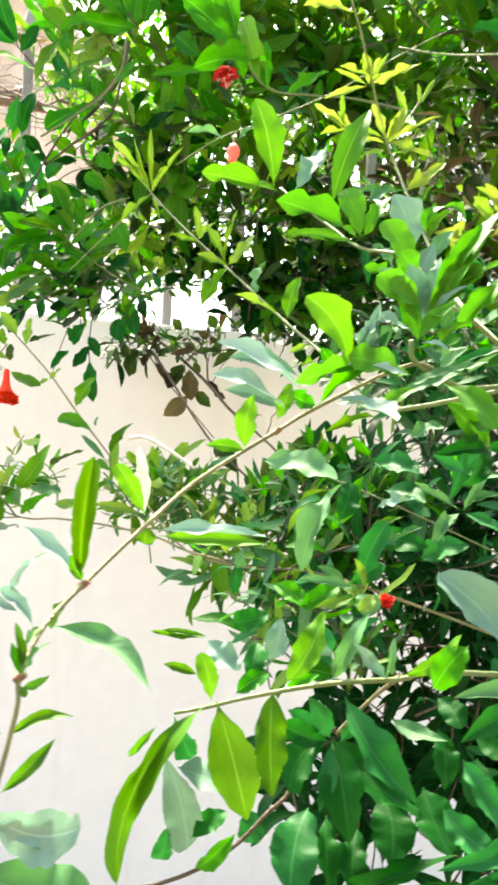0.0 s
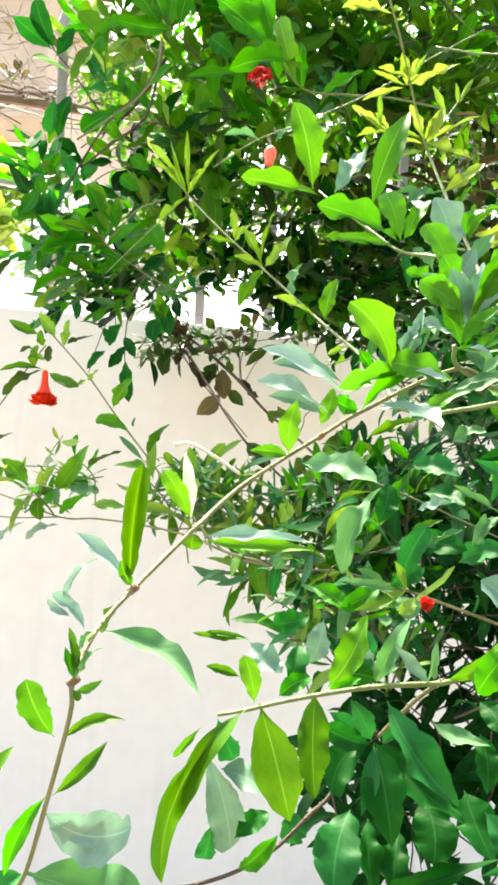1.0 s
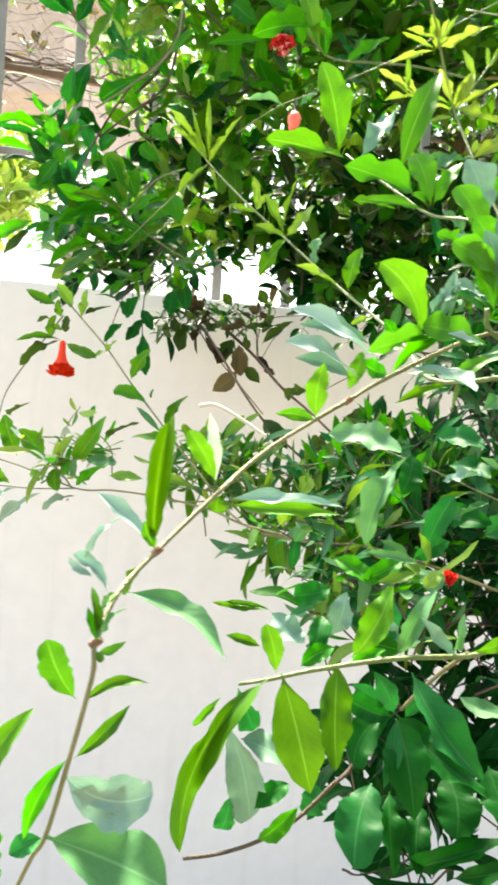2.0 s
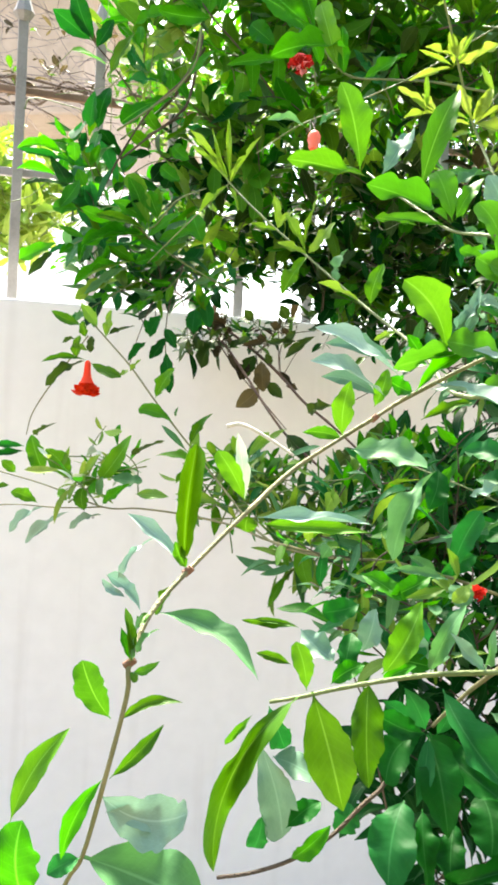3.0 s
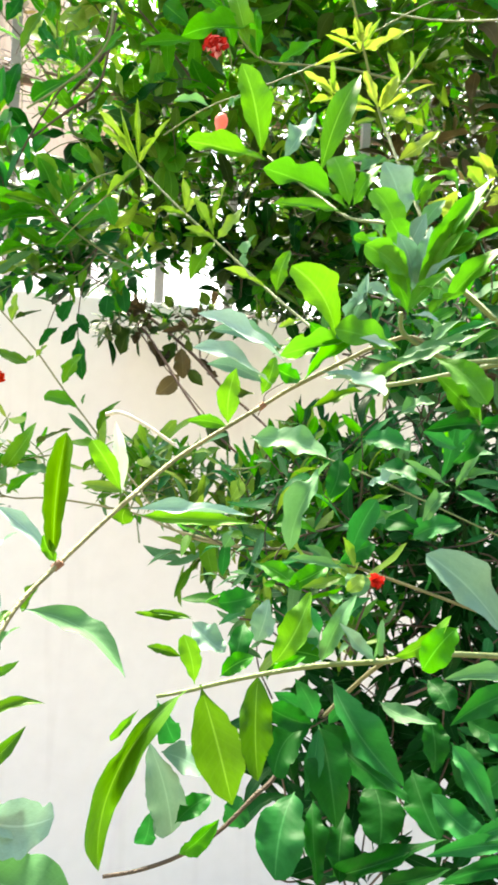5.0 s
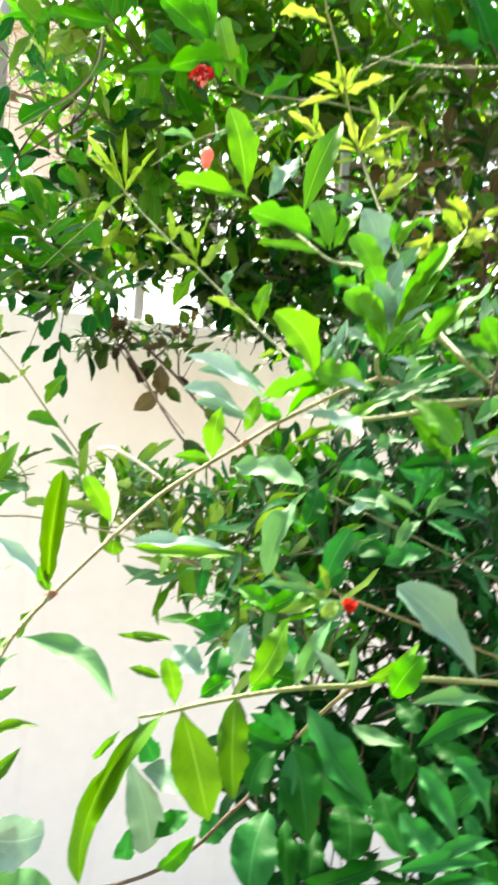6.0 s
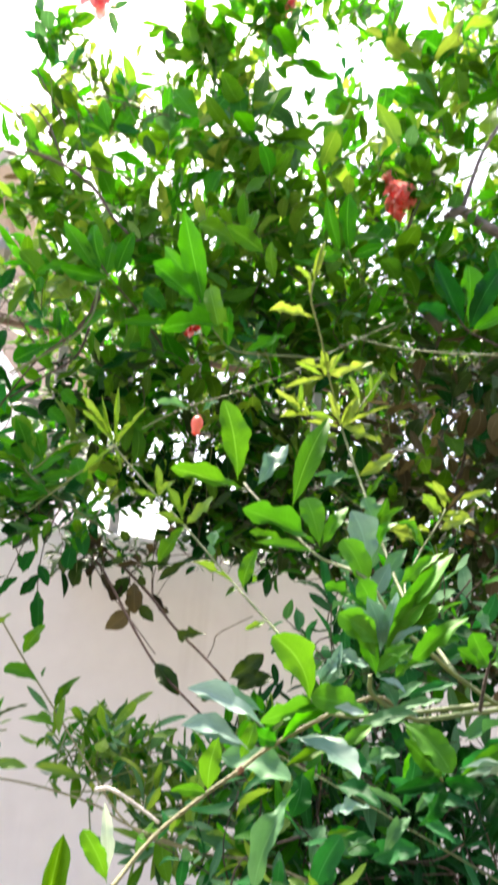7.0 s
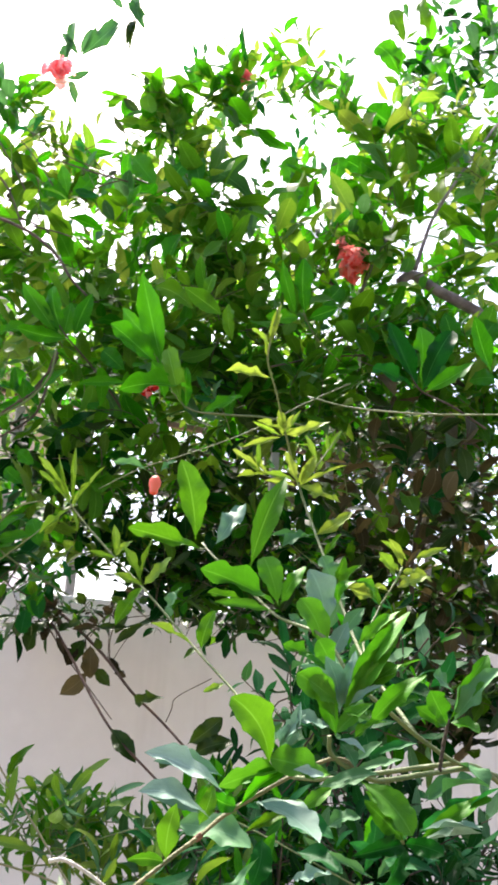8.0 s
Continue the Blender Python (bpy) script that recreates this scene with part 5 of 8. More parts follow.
leaf(branch_l, (-0.3230, 0.930, 1.4670), (-0.3360, 0.920, 1.4640), 0.0065, "olive", "lance", 0, 0.4)
leaf(branch_l, (-0.2650, 0.920, 1.4670), (-0.2530, 0.910, 1.4550), 0.0109, "fresh", "lance", 0, 0.4)
leaf(branch_l, (-0.2170, 0.910, 1.4600), (-0.2120, 0.900, 1.4830), 0.0108, "silver", "lance", 0, 0.8)
branch_m = stem("branch", over, [(0.2191, 1.2, 2.0086), (0.136, 1.15, 2.002), (0.0761, 1.1, 1.9839), (0.0211, 1.08, 1.9822), (-0.0179, 1.08, 2.0326), (-0.0406, 1.08, 2.0843)], 0.0018, 0.0010, GREEN_BARK)
branch_m2 = stem("branch", over, [(0.2687, 1.3, 2.1633), (0.2207, 1.25, 2.1775), (0.193, 1.2, 2.1914), (0.1822, 1.2, 2.2291)], 0.0016, 0.0010, GREEN_BARK)
branch_m3 = stem("branch", over, [(0.4633, 1.15, 2.0176), (0.395, 1.1, 2.029), (0.3347, 1.05, 2.0287), (0.3146, 1.05, 2.0611)], 0.0019, 0.0011, BROWN_BARK)
branch_m4 = stem("branch", over, [(-0.0567, 1.35, 2.0272), (-0.1269, 1.3, 2.1005), (-0.1715, 1.25, 2.1335), (-0.1979, 1.25, 2.169)], 0.0018, 0.0010, BROWN_BARK)
branch_m5 = stem("branch", over, [(-0.3307, 1.3, 1.906), (-0.3051, 1.28, 1.9422), (-0.2577, 1.25, 1.998), (-0.2, 1.22, 2.0381), (-0.18, 1.2, 2.0881)], 0.0019, 0.0011, BROWN_BARK)
branch_m6 = stem("branch", over, [(-0.1211, 1.25, 1.7384), (-0.1909, 1.22, 1.7719), (-0.2428, 1.2, 1.8064), (-0.2614, 1.2, 1.8376)], 0.0014, 0.0008, GREEN_BARK)
branch_m7 = stem("branch", over, [(-0.3065, 1.4, 2.0639), (-0.3418, 1.35, 2.107), (-0.3599, 1.3, 2.1217), (-0.3742, 1.3, 2.1544)], 0.0014, 0.0008, BROWN_BARK)
stem("branch", over, [(0.377, 0.72, 1.889), (0.3233, 0.75, 1.895), (0.2833, 0.77, 1.8975), (0.2426, 0.79, 1.9017), (0.1902, 0.82, 1.9125), (0.1478, 0.84, 1.927)], 0.0011, 0.0009, GREEN_BARK)
branch_m9 = stem("branch", over, [(0.1976, 0.86, 1.9545), (0.1481, 0.86, 1.9261), (0.088, 0.85, 1.8846), (0.0236, 0.84, 1.8505), (-0.0212, 0.84, 1.8311), (-0.0627, 0.86, 1.8104)], 0.0008, 0.0006, GREEN_BARK)
stem("branch", over, [(-0.4777, 1.6, 2.6444), (-0.3825, 1.55, 2.5257), (-0.2825, 1.5, 2.4572), (-0.2191, 1.5, 2.4078), (-0.1602, 1.5, 2.3369), (-0.067, 1.45, 2.208)], 0.0024, 0.0016, BROWN_BARK)
stem("branch", over, [(-0.2825, 1.5, 2.4572), (-0.341, 1.5, 2.5598), (-0.3905, 1.5, 2.6368), (-0.4692, 1.55, 2.8024)], 0.0020, 0.0012, BROWN_BARK)
stem("branch", over, [(-0.0143, 1.6, 2.6119), (-0.1176, 1.6, 2.6528), (-0.1869, 1.6, 2.664), (-0.262, 1.6, 2.6855), (-0.3609, 1.65, 2.7661), (-0.4296, 1.7, 2.8522)], 0.0016, 0.0010, BROWN_BARK)
stem("branch", over, [(0.8026, 1.45, 2.2518), (0.6964, 1.46, 2.3026), (0.613, 1.47, 2.3427), (0.5543, 1.47, 2.3745), (0.4846, 1.465, 2.4027), (0.4391, 1.465, 2.4277), (0.411, 1.46, 2.4071)], 0.0130, 0.0095, GREY_BARK)
stem("branch", over, [(0.4446, 1.465, 2.4407), (0.4626, 1.47, 2.5054), (0.4884, 1.48, 2.5785), (0.5487, 1.5, 2.6923), (0.6503, 1.55, 2.8689)], 0.0045, 0.0025, GREY_BARK)
stem("branch", over, [(0.4405, 1.45, 2.4178), (0.4966, 1.4, 2.4346), (0.5678, 1.35, 2.454), (0.6304, 1.3, 2.466)], 0.0016, 0.0011, GREEN_BARK)
branch_m16 = stem("branch", over, [(0.2496, 1.3, 2.1612), (0.3004, 1.35, 2.2723), (0.3449, 1.4, 2.404), (0.412, 1.5, 2.5805), (0.4233, 1.6, 2.7554), (0.4446, 1.7, 3.0134)], 0.0014, 0.0011, BROWN_BARK)
branch_m17 = stem("branch", over, [(0.088, 1.6, 2.5307), (0.1148, 1.65, 2.7461), (0.1077, 1.7, 2.9316), (0.0782, 1.75, 3.197)], 0.0014, 0.0008, BROWN_BARK)
branch_m18 = stem("branch", over, [(-0.177, 1.65, 2.6631), (-0.2834, 1.68, 2.8137), (-0.3213, 1.7, 2.8988), (-0.2979, 1.75, 3.103), (-0.1685, 1.8, 3.3068), (-0.0782, 1.8, 3.4308)], 0.0014, 0.0008, BROWN_BARK)
stem("branch", over, [(0.4396, 1.5, 2.3085), (0.3938, 1.45, 2.2454), (0.3289, 1.4, 2.2204), (0.2386, 1.35, 2.185), (0.1557, 1.3, 2.1409)], 0.0024, 0.0016, BROWN_BARK)
leaf(branch_m, (-0.0166, 1.08, 2.0352), (-0.0577, 1.07, 2.17), 0.0350, "mid", "lance", -14)
leaf(branch_m, (-0.019, 1.08, 2.0366), (-0.0893, 1.06, 2.0866), 0.0306, "mid", "flat", 8)
leaf(branch_m, (0.0187, 1.08, 1.9836), (-0.0103, 1.06, 2.0625), 0.0240, "fresh", "lance", -6)
leaf(branch_m, (-0.0085, 1.08, 1.9904), (-0.0315, 1.07, 2.0396), 0.0230, "mid", "flat", 17)
leaf(branch_m, (0.0230, 1.030, 1.9920), (-0.0650, 1.010, 1.9770), 0.0225, "mid", "ribbon", 0, 0.4, bend=0.1)
leaf(branch_m, (0.0213, 1.08, 1.9798), (0.016, 1.07, 2.0365), 0.0186, "mid", "flat", -11)
leaf(branch_m, (-0.0179, 1.08, 2.0326), (-0.0436, 1.09, 2.1139), 0.0199, "mid", "lance", 30)
leaf(branch_m, (0.0449, 1.1, 1.9848), (0.0959, 1.08, 2.0078), 0.0200, "mid", "flat", -2)
leaf(branch_m, (-0.0398, 1.08, 2.0759), (-0.0822, 1.1, 2.127), 0.0222, "mid", "lance", -16, -0.4)
leaf(branch_m2, (0.193, 1.2, 2.1914), (0.1835, 1.18, 2.28), 0.0267, "mid", "flat", 6, -0.4)
leaf(branch_m2, (0.1797, 1.2, 2.1899), (0.1499, 1.18, 2.2719), 0.0206, "mid", "lance", -8, -0.4)
leaf(branch_m2, (0.1842, 1.2, 2.1885), (0.1292, 1.18, 2.1749), 0.0218, "mid", "flat", 15, -0.4)
leaf(branch_m2, (0.1977, 1.2, 2.1872), (0.2423, 1.18, 2.2024), 0.0218, "mid", "lance", 1, -0.4)
leaf(branch_m2, (0.0833, 1.2, 2.1361), (0.0708, 1.18, 2.1889), 0.0182, "fresh", "flat", -13, -0.4)
leaf(branch_m2, (0.0655, 1.2, 2.1767), (0.0008, 1.18, 2.2092), 0.0291, "fresh", "lance", 9, -0.4)
leaf(branch_m2, (0.0371, 1.2, 2.2022), (0.0468, 1.2, 2.2481), 0.0183, "fresh", "flat", -4, -0.4)
leaf(branch_m3, (0.3323, 1.05, 2.0285), (0.2855, 1.04, 2.1224), 0.0341, "deep", "lance", 18)
leaf(branch_m3, (0.3371, 1.05, 2.029), (0.3763, 1.04, 2.1184), 0.0309, "deep", "broad", 4)
leaf(branch_m3, (0.3386, 1.05, 2.0275), (0.4065, 1.04, 2.0755), 0.0266, "mid", "lance", -10)
leaf(branch_m3, (0.3269, 1.05, 2.0279), (0.2652, 1.04, 2.0519), 0.0234, "deep", "broad", 13)
leaf(branch_m3, (0.4458, 1.08, 2.0784), (0.4144, 1.06, 2.1532), 0.0306, "mid", "lance", -1)
leaf(branch_m3, (0.3346, 1.05, 2.0385), (0.3367, 1.06, 2.1269), 0.0258, "mid", "broad", 20)
leaf(branch_m4, (-0.1897, 1.25, 2.1391), (-0.2533, 1.24, 2.2183), 0.0292, "mid", "lance", 7, -0.4)
leaf(branch_m4, (-0.1793, 1.25, 2.1403), (-0.2053, 1.24, 2.2142), 0.0292, "mid", "broad", -6, -0.4)
leaf(branch_m4, (-0.1628, 1.25, 2.1344), (-0.1403, 1.24, 2.2102), 0.0254, "mid", "lance", 16, -0.4)
leaf(branch_m4, (-0.1715, 1.25, 2.1335), (-0.2492, 1.24, 2.1394), 0.0254, "mid", "flat", 2, -0.4)
leaf(branch_m5, (-0.3508, 1.27, 1.9766), (-0.34, 1.25, 2.0271), 0.0257, "deep", "lance", -12)
leaf(branch_m5, (-0.3379, 1.27, 1.9766), (-0.3202, 1.26, 2.0351), 0.0232, "deep", "broad", 11)
leaf(branch_m5, (-0.1999, 1.22, 2.0341), (-0.158, 1.2, 2.0645), 0.0185, "mid", "lance", -3)
leaf(branch_m5, (-0.2929, 1.3, 2.0766), (-0.2987, 1.3, 2.1193), 0.0146, "deep", "flat", -17)
leaf(branch_m5, (-0.3719, 1.25, 1.9225), (-0.4394, 1.22, 1.9306), 0.0138, "deep", "lance", 5)
leaf(branch_m5, (-0.3514, 1.25, 1.9159), (-0.3729, 1.24, 1.9439), 0.0165, "deep", "broad", -8)
leaf(branch_m6, (-0.2447, 1.2, 1.8158), (-0.2677, 1.18, 1.8819), 0.0254, "mid", "lance", 14)
leaf(branch_m6, (-0.2268, 1.2, 1.8301), (-0.2402, 1.19, 1.8663), 0.0219, "mid", "flat", 0)
leaf(branch_m6, (-0.2462, 1.2, 1.8142), (-0.3119, 1.18, 1.8289), 0.0109, "fresh", "arched", -14)
leaf(branch_m6, (-0.2451, 1.2, 1.8063), (-0.3249, 1.17, 1.783), 0.0133, "mid", "arched", 8)
leaf(branch_m6, (-0.2597, 1.22, 1.7709), (-0.3002, 1.2, 1.7963), 0.0148, "mid", "lance", -5)
leaf(branch_m6, (-0.2752, 1.22, 1.7683), (-0.3418, 1.19, 1.7283), 0.0147, "mid", "arched", 17)
leaf(branch_m6, (-0.2402, 1.2, 1.8025), (-0.1958, 1.19, 1.8356), 0.0182, "crown", "lance", 3)
leaf(branch_m6, (-0.2157, 1.22, 1.7875), (-0.259, 1.2, 1.7669), 0.0148, "mid", "flat", -11)
leaf(branch_m6, (-0.2324, 1.22, 1.8032), (-0.1731, 1.2, 1.8149), 0.0185, "crown", "lance", 12)
leaf(branch_m7, (-0.3591, 1.3, 2.1217), (-0.385, 1.28, 2.1872), 0.0290, "deep", "broad", -2)
leaf(branch_m7, (-0.3626, 1.3, 2.1217), (-0.4189, 1.28, 2.1607), 0.0316, "deep", "lance", -16)
leaf(branch_m7, (-0.2988, 1.3, 2.1466), (-0.228, 1.28, 2.1578), 0.0237, "mid", "flat", 6)
leaf(branch_m7, (-0.3374, 1.32, 2.0768), (-0.2949, 1.3, 2.1363), 0.0240, "olive", "lance", -7)
leaf(branch_m7, (-0.3552, 1.3, 2.1114), (-0.3304, 1.3, 2.1538), 0.0226, "deep", "flat", 15)
leaf(branch_m9, (-0.0144, 0.83, 1.8259), (-0.0499, 0.82, 1.8276), 0.0097, "silver", "arched", -20, 1.4)
leaf(branch_m9, (-0.0017, 0.83, 1.8269), (0.0138, 0.82, 1.8374), 0.0099, "silver", "flat", 20, 1.4)
leaf(branch_m16, (0.3512, 1.7, 2.9124), (0.321, 1.69, 3.0111), 0.0294, "mid", "lance", -18, -0.4)
leaf(branch_m16, (0.3744, 1.6, 2.6846), (0.2864, 1.6, 2.6939), 0.0326, "mid", "flat", 4, -0.4)
leaf(branch_m16, (0.4431, 1.6, 2.7151), (0.3552, 1.58, 2.7496), 0.0357, "mid", "lance", -9, -0.4)
leaf(branch_m16, (0.4813, 1.6, 2.7132), (0.4523, 1.58, 2.821), 0.0292, "fresh", "flat", 13, -0.4)
leaf(branch_m16, (0.4628, 1.6, 2.6753), (0.4188, 1.58, 2.713), 0.0357, "mid", "lance", -1, -0.4)
leaf(branch_m17, (0.1013, 1.72, 3.0582), (0.075, 1.72, 3.2003), 0.0158, "deep", "flat", -15, -0.4)
leaf(branch_m17, (0.1149, 1.72, 3.0603), (0.1761, 1.7, 3.1452), 0.0122, "deep", "arched", 8, -0.4)
leaf(branch_m17, (0.116, 1.72, 3.0442), (0.2091, 1.7, 3.0976), 0.0122, "deep", "arched", -6, -0.4)
leaf(branch_m17, (-0.0713, 1.7, 2.859), (-0.1202, 1.68, 2.9599), 0.0293, "fresh", "lance", 16, -0.4)
leaf(branch_m17, (-0.124, 1.7, 2.8666), (-0.183, 1.7, 2.8733), 0.0208, "fresh", "flat", 2, -0.4)
leaf(branch_m17, (0.1112, 1.7, 2.9793), (0.1484, 1.7, 2.9219), 0.0190, "deep", "lance", -11, -0.4)
leaf(branch_m18, (-0.3290, 1.720, 3.0200), (-0.3360, 1.740, 3.1500), 0.0212, "silver", "wavy", 10, -0.4)
leaf(branch_m18, (-0.3020, 1.720, 3.0410), (-0.3560, 1.730, 3.1120), 0.0185, "silver", "lance", 0, -0.4)
leaf(branch_m18, (-0.3020, 1.730, 3.0530), (-0.2850, 1.740, 3.1480), 0.0186, "silver", "lance", 0, -0.4)
leaf(branch_m18, (-0.3030, 1.730, 3.0490), (-0.2200, 1.750, 3.1920), 0.0439, "silver", "wavy", 5, -0.4, bend=0.1)
leaf(branch_m18, (-0.3440, 1.720, 3.0170), (-0.3320, 1.730, 3.0800), 0.0251, "silver", "broad", 0, -0.4)
leaf(branch_m18, (-0.3240, 1.720, 2.9760), (-0.2720, 1.720, 3.0070), 0.0184, "silver", "lance", 0, -0.4, bend=0.2)
leaf(branch_m18, (-0.3170, 1.720, 2.9750), (-0.2940, 1.720, 2.9100), 0.0197, "silver", "wavy", 0, -0.4)
leaf(branch_m18, (-0.3600, 1.720, 2.9590), (-0.4100, 1.710, 2.9340), 0.0131, "silver", "lance", 0, -0.4, bend=0.15)
leaf(branch_m18, (-0.1740, 1.770, 3.2130), (-0.2010, 1.780, 3.2920), 0.0312, "silver", "wavy", 0, -0.4)
leaf(branch_m18, (-0.1880, 1.770, 3.2110), (-0.1950, 1.770, 3.1240), 0.0162, "dull", "crumpled", 0, -0.4)
leaf(branch_m18, (-0.2590, 1.770, 3.2780), (-0.2240, 1.770, 3.2400), 0.0190, "silver", "broad", 0, -0.4)
leaf(branch_m18, (-0.4770, 1.750, 2.9420), (-0.4840, 1.750, 3.0300), 0.0228, "silver", "lance", 0, -0.4)
leaf(branch_m18, (-0.4640, 1.750, 2.9340), (-0.3920, 1.740, 2.9040), 0.0174, "silver", "lance", 0, -0.4, bend=0.3)
leaf(branch_m18, (-0.4460, 1.750, 2.9280), (-0.4290, 1.740, 2.8410), 0.0254, "silver", "broad", 0, -0.4)
leaf(branch_m18, (-0.4080, 1.750, 2.8450), (-0.3570, 1.740, 2.9090), 0.0200, "silver", "lance", 0, -0.4, bend=0.15)
leaf(branch_m17, (-0.1390, 1.740, 2.9880), (-0.1460, 1.740, 3.0400), 0.0133, "dull", "lance", 0, -0.4)
leaf(branch_m17, (-0.1420, 1.720, 2.9020), (-0.1880, 1.720, 2.9430), 0.0211, "dull", "lance", 0, -0.4)
leaf(branch_m17, (-0.1690, 1.720, 2.8430), (-0.2050, 1.720, 2.8920), 0.0145, "dull", "lance", 0, -0.4)
leaf(branch_m17, (-0.1850, 1.700, 2.7790), (-0.2520, 1.700, 2.7660), 0.0221, "mid", "spoon", 0, -0.4)
leaf(branch_m17, (-0.0900, 1.680, 2.8460), (-0.1120, 1.690, 2.9860), 0.0335, "pale", "spoon", 0, -0.3)
leaf(branch_m17, (-0.0930, 1.680, 2.8400), (-0.1890, 1.680, 2.8540), 0.0257, "fresh", "lance", 0, -0.3)
leaf(branch_m17, (-0.0780, 1.680, 2.8420), (-0.0260, 1.690, 2.8950), 0.0258, "fresh", "spoon", 0, -0.3)
leaf(branch_m17, (-0.0790, 1.680, 2.8520), (-0.0590, 1.690, 2.9260), 0.0219, "pale", "lance", 0, -0.3)
leaf(branch_m17, (-0.0520, 1.680, 2.8030), (0.0340, 1.680, 2.8600), 0.0321, "fresh", "wavy", 0, -0.3)
leaf(branch_m17, (-0.0110, 1.700, 2.9590), (-0.0270, 1.710, 3.0590), 0.0404, "mid", "broad", 0, -0.3)
leaf(branch_m17, (-0.0230, 1.690, 2.9130), (-0.0820, 1.700, 2.9620), 0.0298, "mid", "wavy", 0, -0.3)
leaf(branch_m17, (-0.0830, 1.620, 2.6570), (-0.1410, 1.630, 2.7300), 0.0497, "crown", "broad", 0, -0.3)
leaf(branch_m17, (-0.0600, 1.620, 2.6350), (-0.0250, 1.630, 2.7300), 0.0435, "mid", "broad", 0, -0.3)
leaf(branch_m18, (-0.2640, 1.640, 2.6120), (-0.3180, 1.640, 2.6500), 0.0376, "crown", "broad", 0, -0.3)
leaf(branch_m18, (-0.2610, 1.640, 2.6210), (-0.2220, 1.640, 2.6800), 0.0376, "crown", "broad", 0, -0.3)
leaf(branch_m18, (-0.2680, 1.640, 2.6200), (-0.2930, 1.650, 2.7010), 0.0289, "mid", "lance", 0, -0.3)
leaf(branch_m18, (-0.2830, 1.630, 2.6040), (-0.3340, 1.620, 2.5590), 0.0336, "fresh", "wavy", 0, -0.3)
stem("branch", over, [(-0.3640, 1.360, 2.4920), (-0.3260, 1.360, 2.4500), (-0.2870, 1.340, 2.3670)], 0.00209, 0.00171, BROWN_BARK)
stem("branch", over, [(-0.3510, 1.340, 2.3880), (-0.2690, 1.320, 2.3480), (-0.2160, 1.300, 2.3000), (-0.1850, 1.290, 2.2550), (-0.1560, 1.280, 2.2240)], 0.00323, 0.00209, BROWN_BARK)
stem("branch", over, [(-0.2720, 1.340, 2.3720), (-0.2170, 1.340, 2.3630), (-0.1340, 1.340, 2.3430)], 0.00171, 0.00095, BROWN_BARK)
stem("branch", over, [(-0.2650, 1.420, 2.5610), (-0.1950, 1.400, 2.5320), (-0.1210, 1.380, 2.5060)], 0.00133, 0.00171, BROWN_BARK)
stem("branch", over, [(-0.1820, 1.400, 2.4950), (-0.1550, 1.390, 2.5050), (-0.1360, 1.380, 2.5060)], 0.00133, 0.00133, BROWN_BARK)
stem("branch", over, [(-0.3240, 1.460, 2.6400), (-0.2790, 1.450, 2.6200), (-0.2230, 1.440, 2.6060)], 0.00076, 0.00076, BROWN_BARK)
stem("branch", over, [(-0.4060, 1.480, 2.6770), (-0.3370, 1.460, 2.6150), (-0.2880, 1.440, 2.5490), (-0.2610, 1.420, 2.5040)], 0.00114, 0.00114, BROWN_BARK)
stem("branch", over, [(-0.3070, 1.420, 2.0390), (-0.2580, 1.400, 2.0710), (-0.2250, 1.400, 2.1160), (-0.2080, 1.420, 2.1660)], 0.004, 0.0022, BROWN_BARK)
stem("branch", over, [(-0.3080, 1.440, 2.0220), (-0.2630, 1.420, 2.0410), (-0.2310, 1.420, 2.0590)], 0.0028, 0.0016, BROWN_BARK)
stem("branch", over, [(0.3160, 1.420, 2.3070), (0.3720, 1.500, 2.5040), (0.4120, 1.550, 2.6630), (0.4300, 1.580, 2.7510)], 0.0022, 0.0012, BROWN_BARK)
stem("branch", over, [(0.0180, 1.450, 2.1610), (0.0720, 1.460, 2.1820), (0.1170, 1.480, 2.1760)], 0.0024, 0.0018, BROWN_BARK)
stem("branch", over, [(0.4860, 1.600, 1.8140), (0.4860, 1.600, 1.8960), (0.5090, 1.620, 1.9950), (0.5280, 1.640, 2.0630)], 0.0042, 0.003, BROWN_BARK)
leaf(branch_m16, (0.4830, 1.720, 3.2050), (0.4490, 1.730, 3.3110), 0.0343, "olive", "broad", 0, -0.4)
leaf(branch_m16, (0.5540, 1.740, 3.2480), (0.5270, 1.750, 3.3710), 0.0307, "olive", "wavy", 0, -0.4)
leaf(branch_m16, (0.3250, 1.700, 3.0370), (0.2470, 1.700, 3.0420), 0.0325, "fresh", "spoon", 0, -0.4)
leaf(branch_m16, (0.3340, 1.700, 2.9970), (0.3430, 1.710, 3.0930), 0.0365, "mid", "broad", 0, -0.4)
leaf(branch_m16, (0.4660, 1.700, 3.0840), (0.4110, 1.710, 3.1820), 0.0548, "mid", "broad", 0, -0.4)
leaf(branch_m16, (0.4730, 1.660, 2.8870), (0.3820, 1.670, 2.9630), 0.0586, "mid", "broad", 0, -0.4)
leaf(branch_m16, (0.3410, 1.670, 2.8840), (0.3100, 1.680, 2.9780), 0.0333, "crown", "spoon", 0, -0.4)
leaf(branch_m16, (0.3170, 1.680, 2.9560), (0.2650, 1.680, 2.9600), 0.0270, "mid", "wavy", 0, -0.4)
leaf(branch_m16, (0.4260, 1.620, 2.7220), (0.3270, 1.630, 2.7890), 0.0448, "mid", "broad", 0, -0.4)
leaf(branch_m16, (0.4210, 1.580, 2.6460), (0.2910, 1.590, 2.6760), 0.0364, "mid", "wavy", 0, -0.4, bend=0.1)
leaf(branch_m16, (0.2490, 1.580, 2.6080), (0.1890, 1.600, 2.7520), 0.0401, "crown", "broad", 0, -0.4)
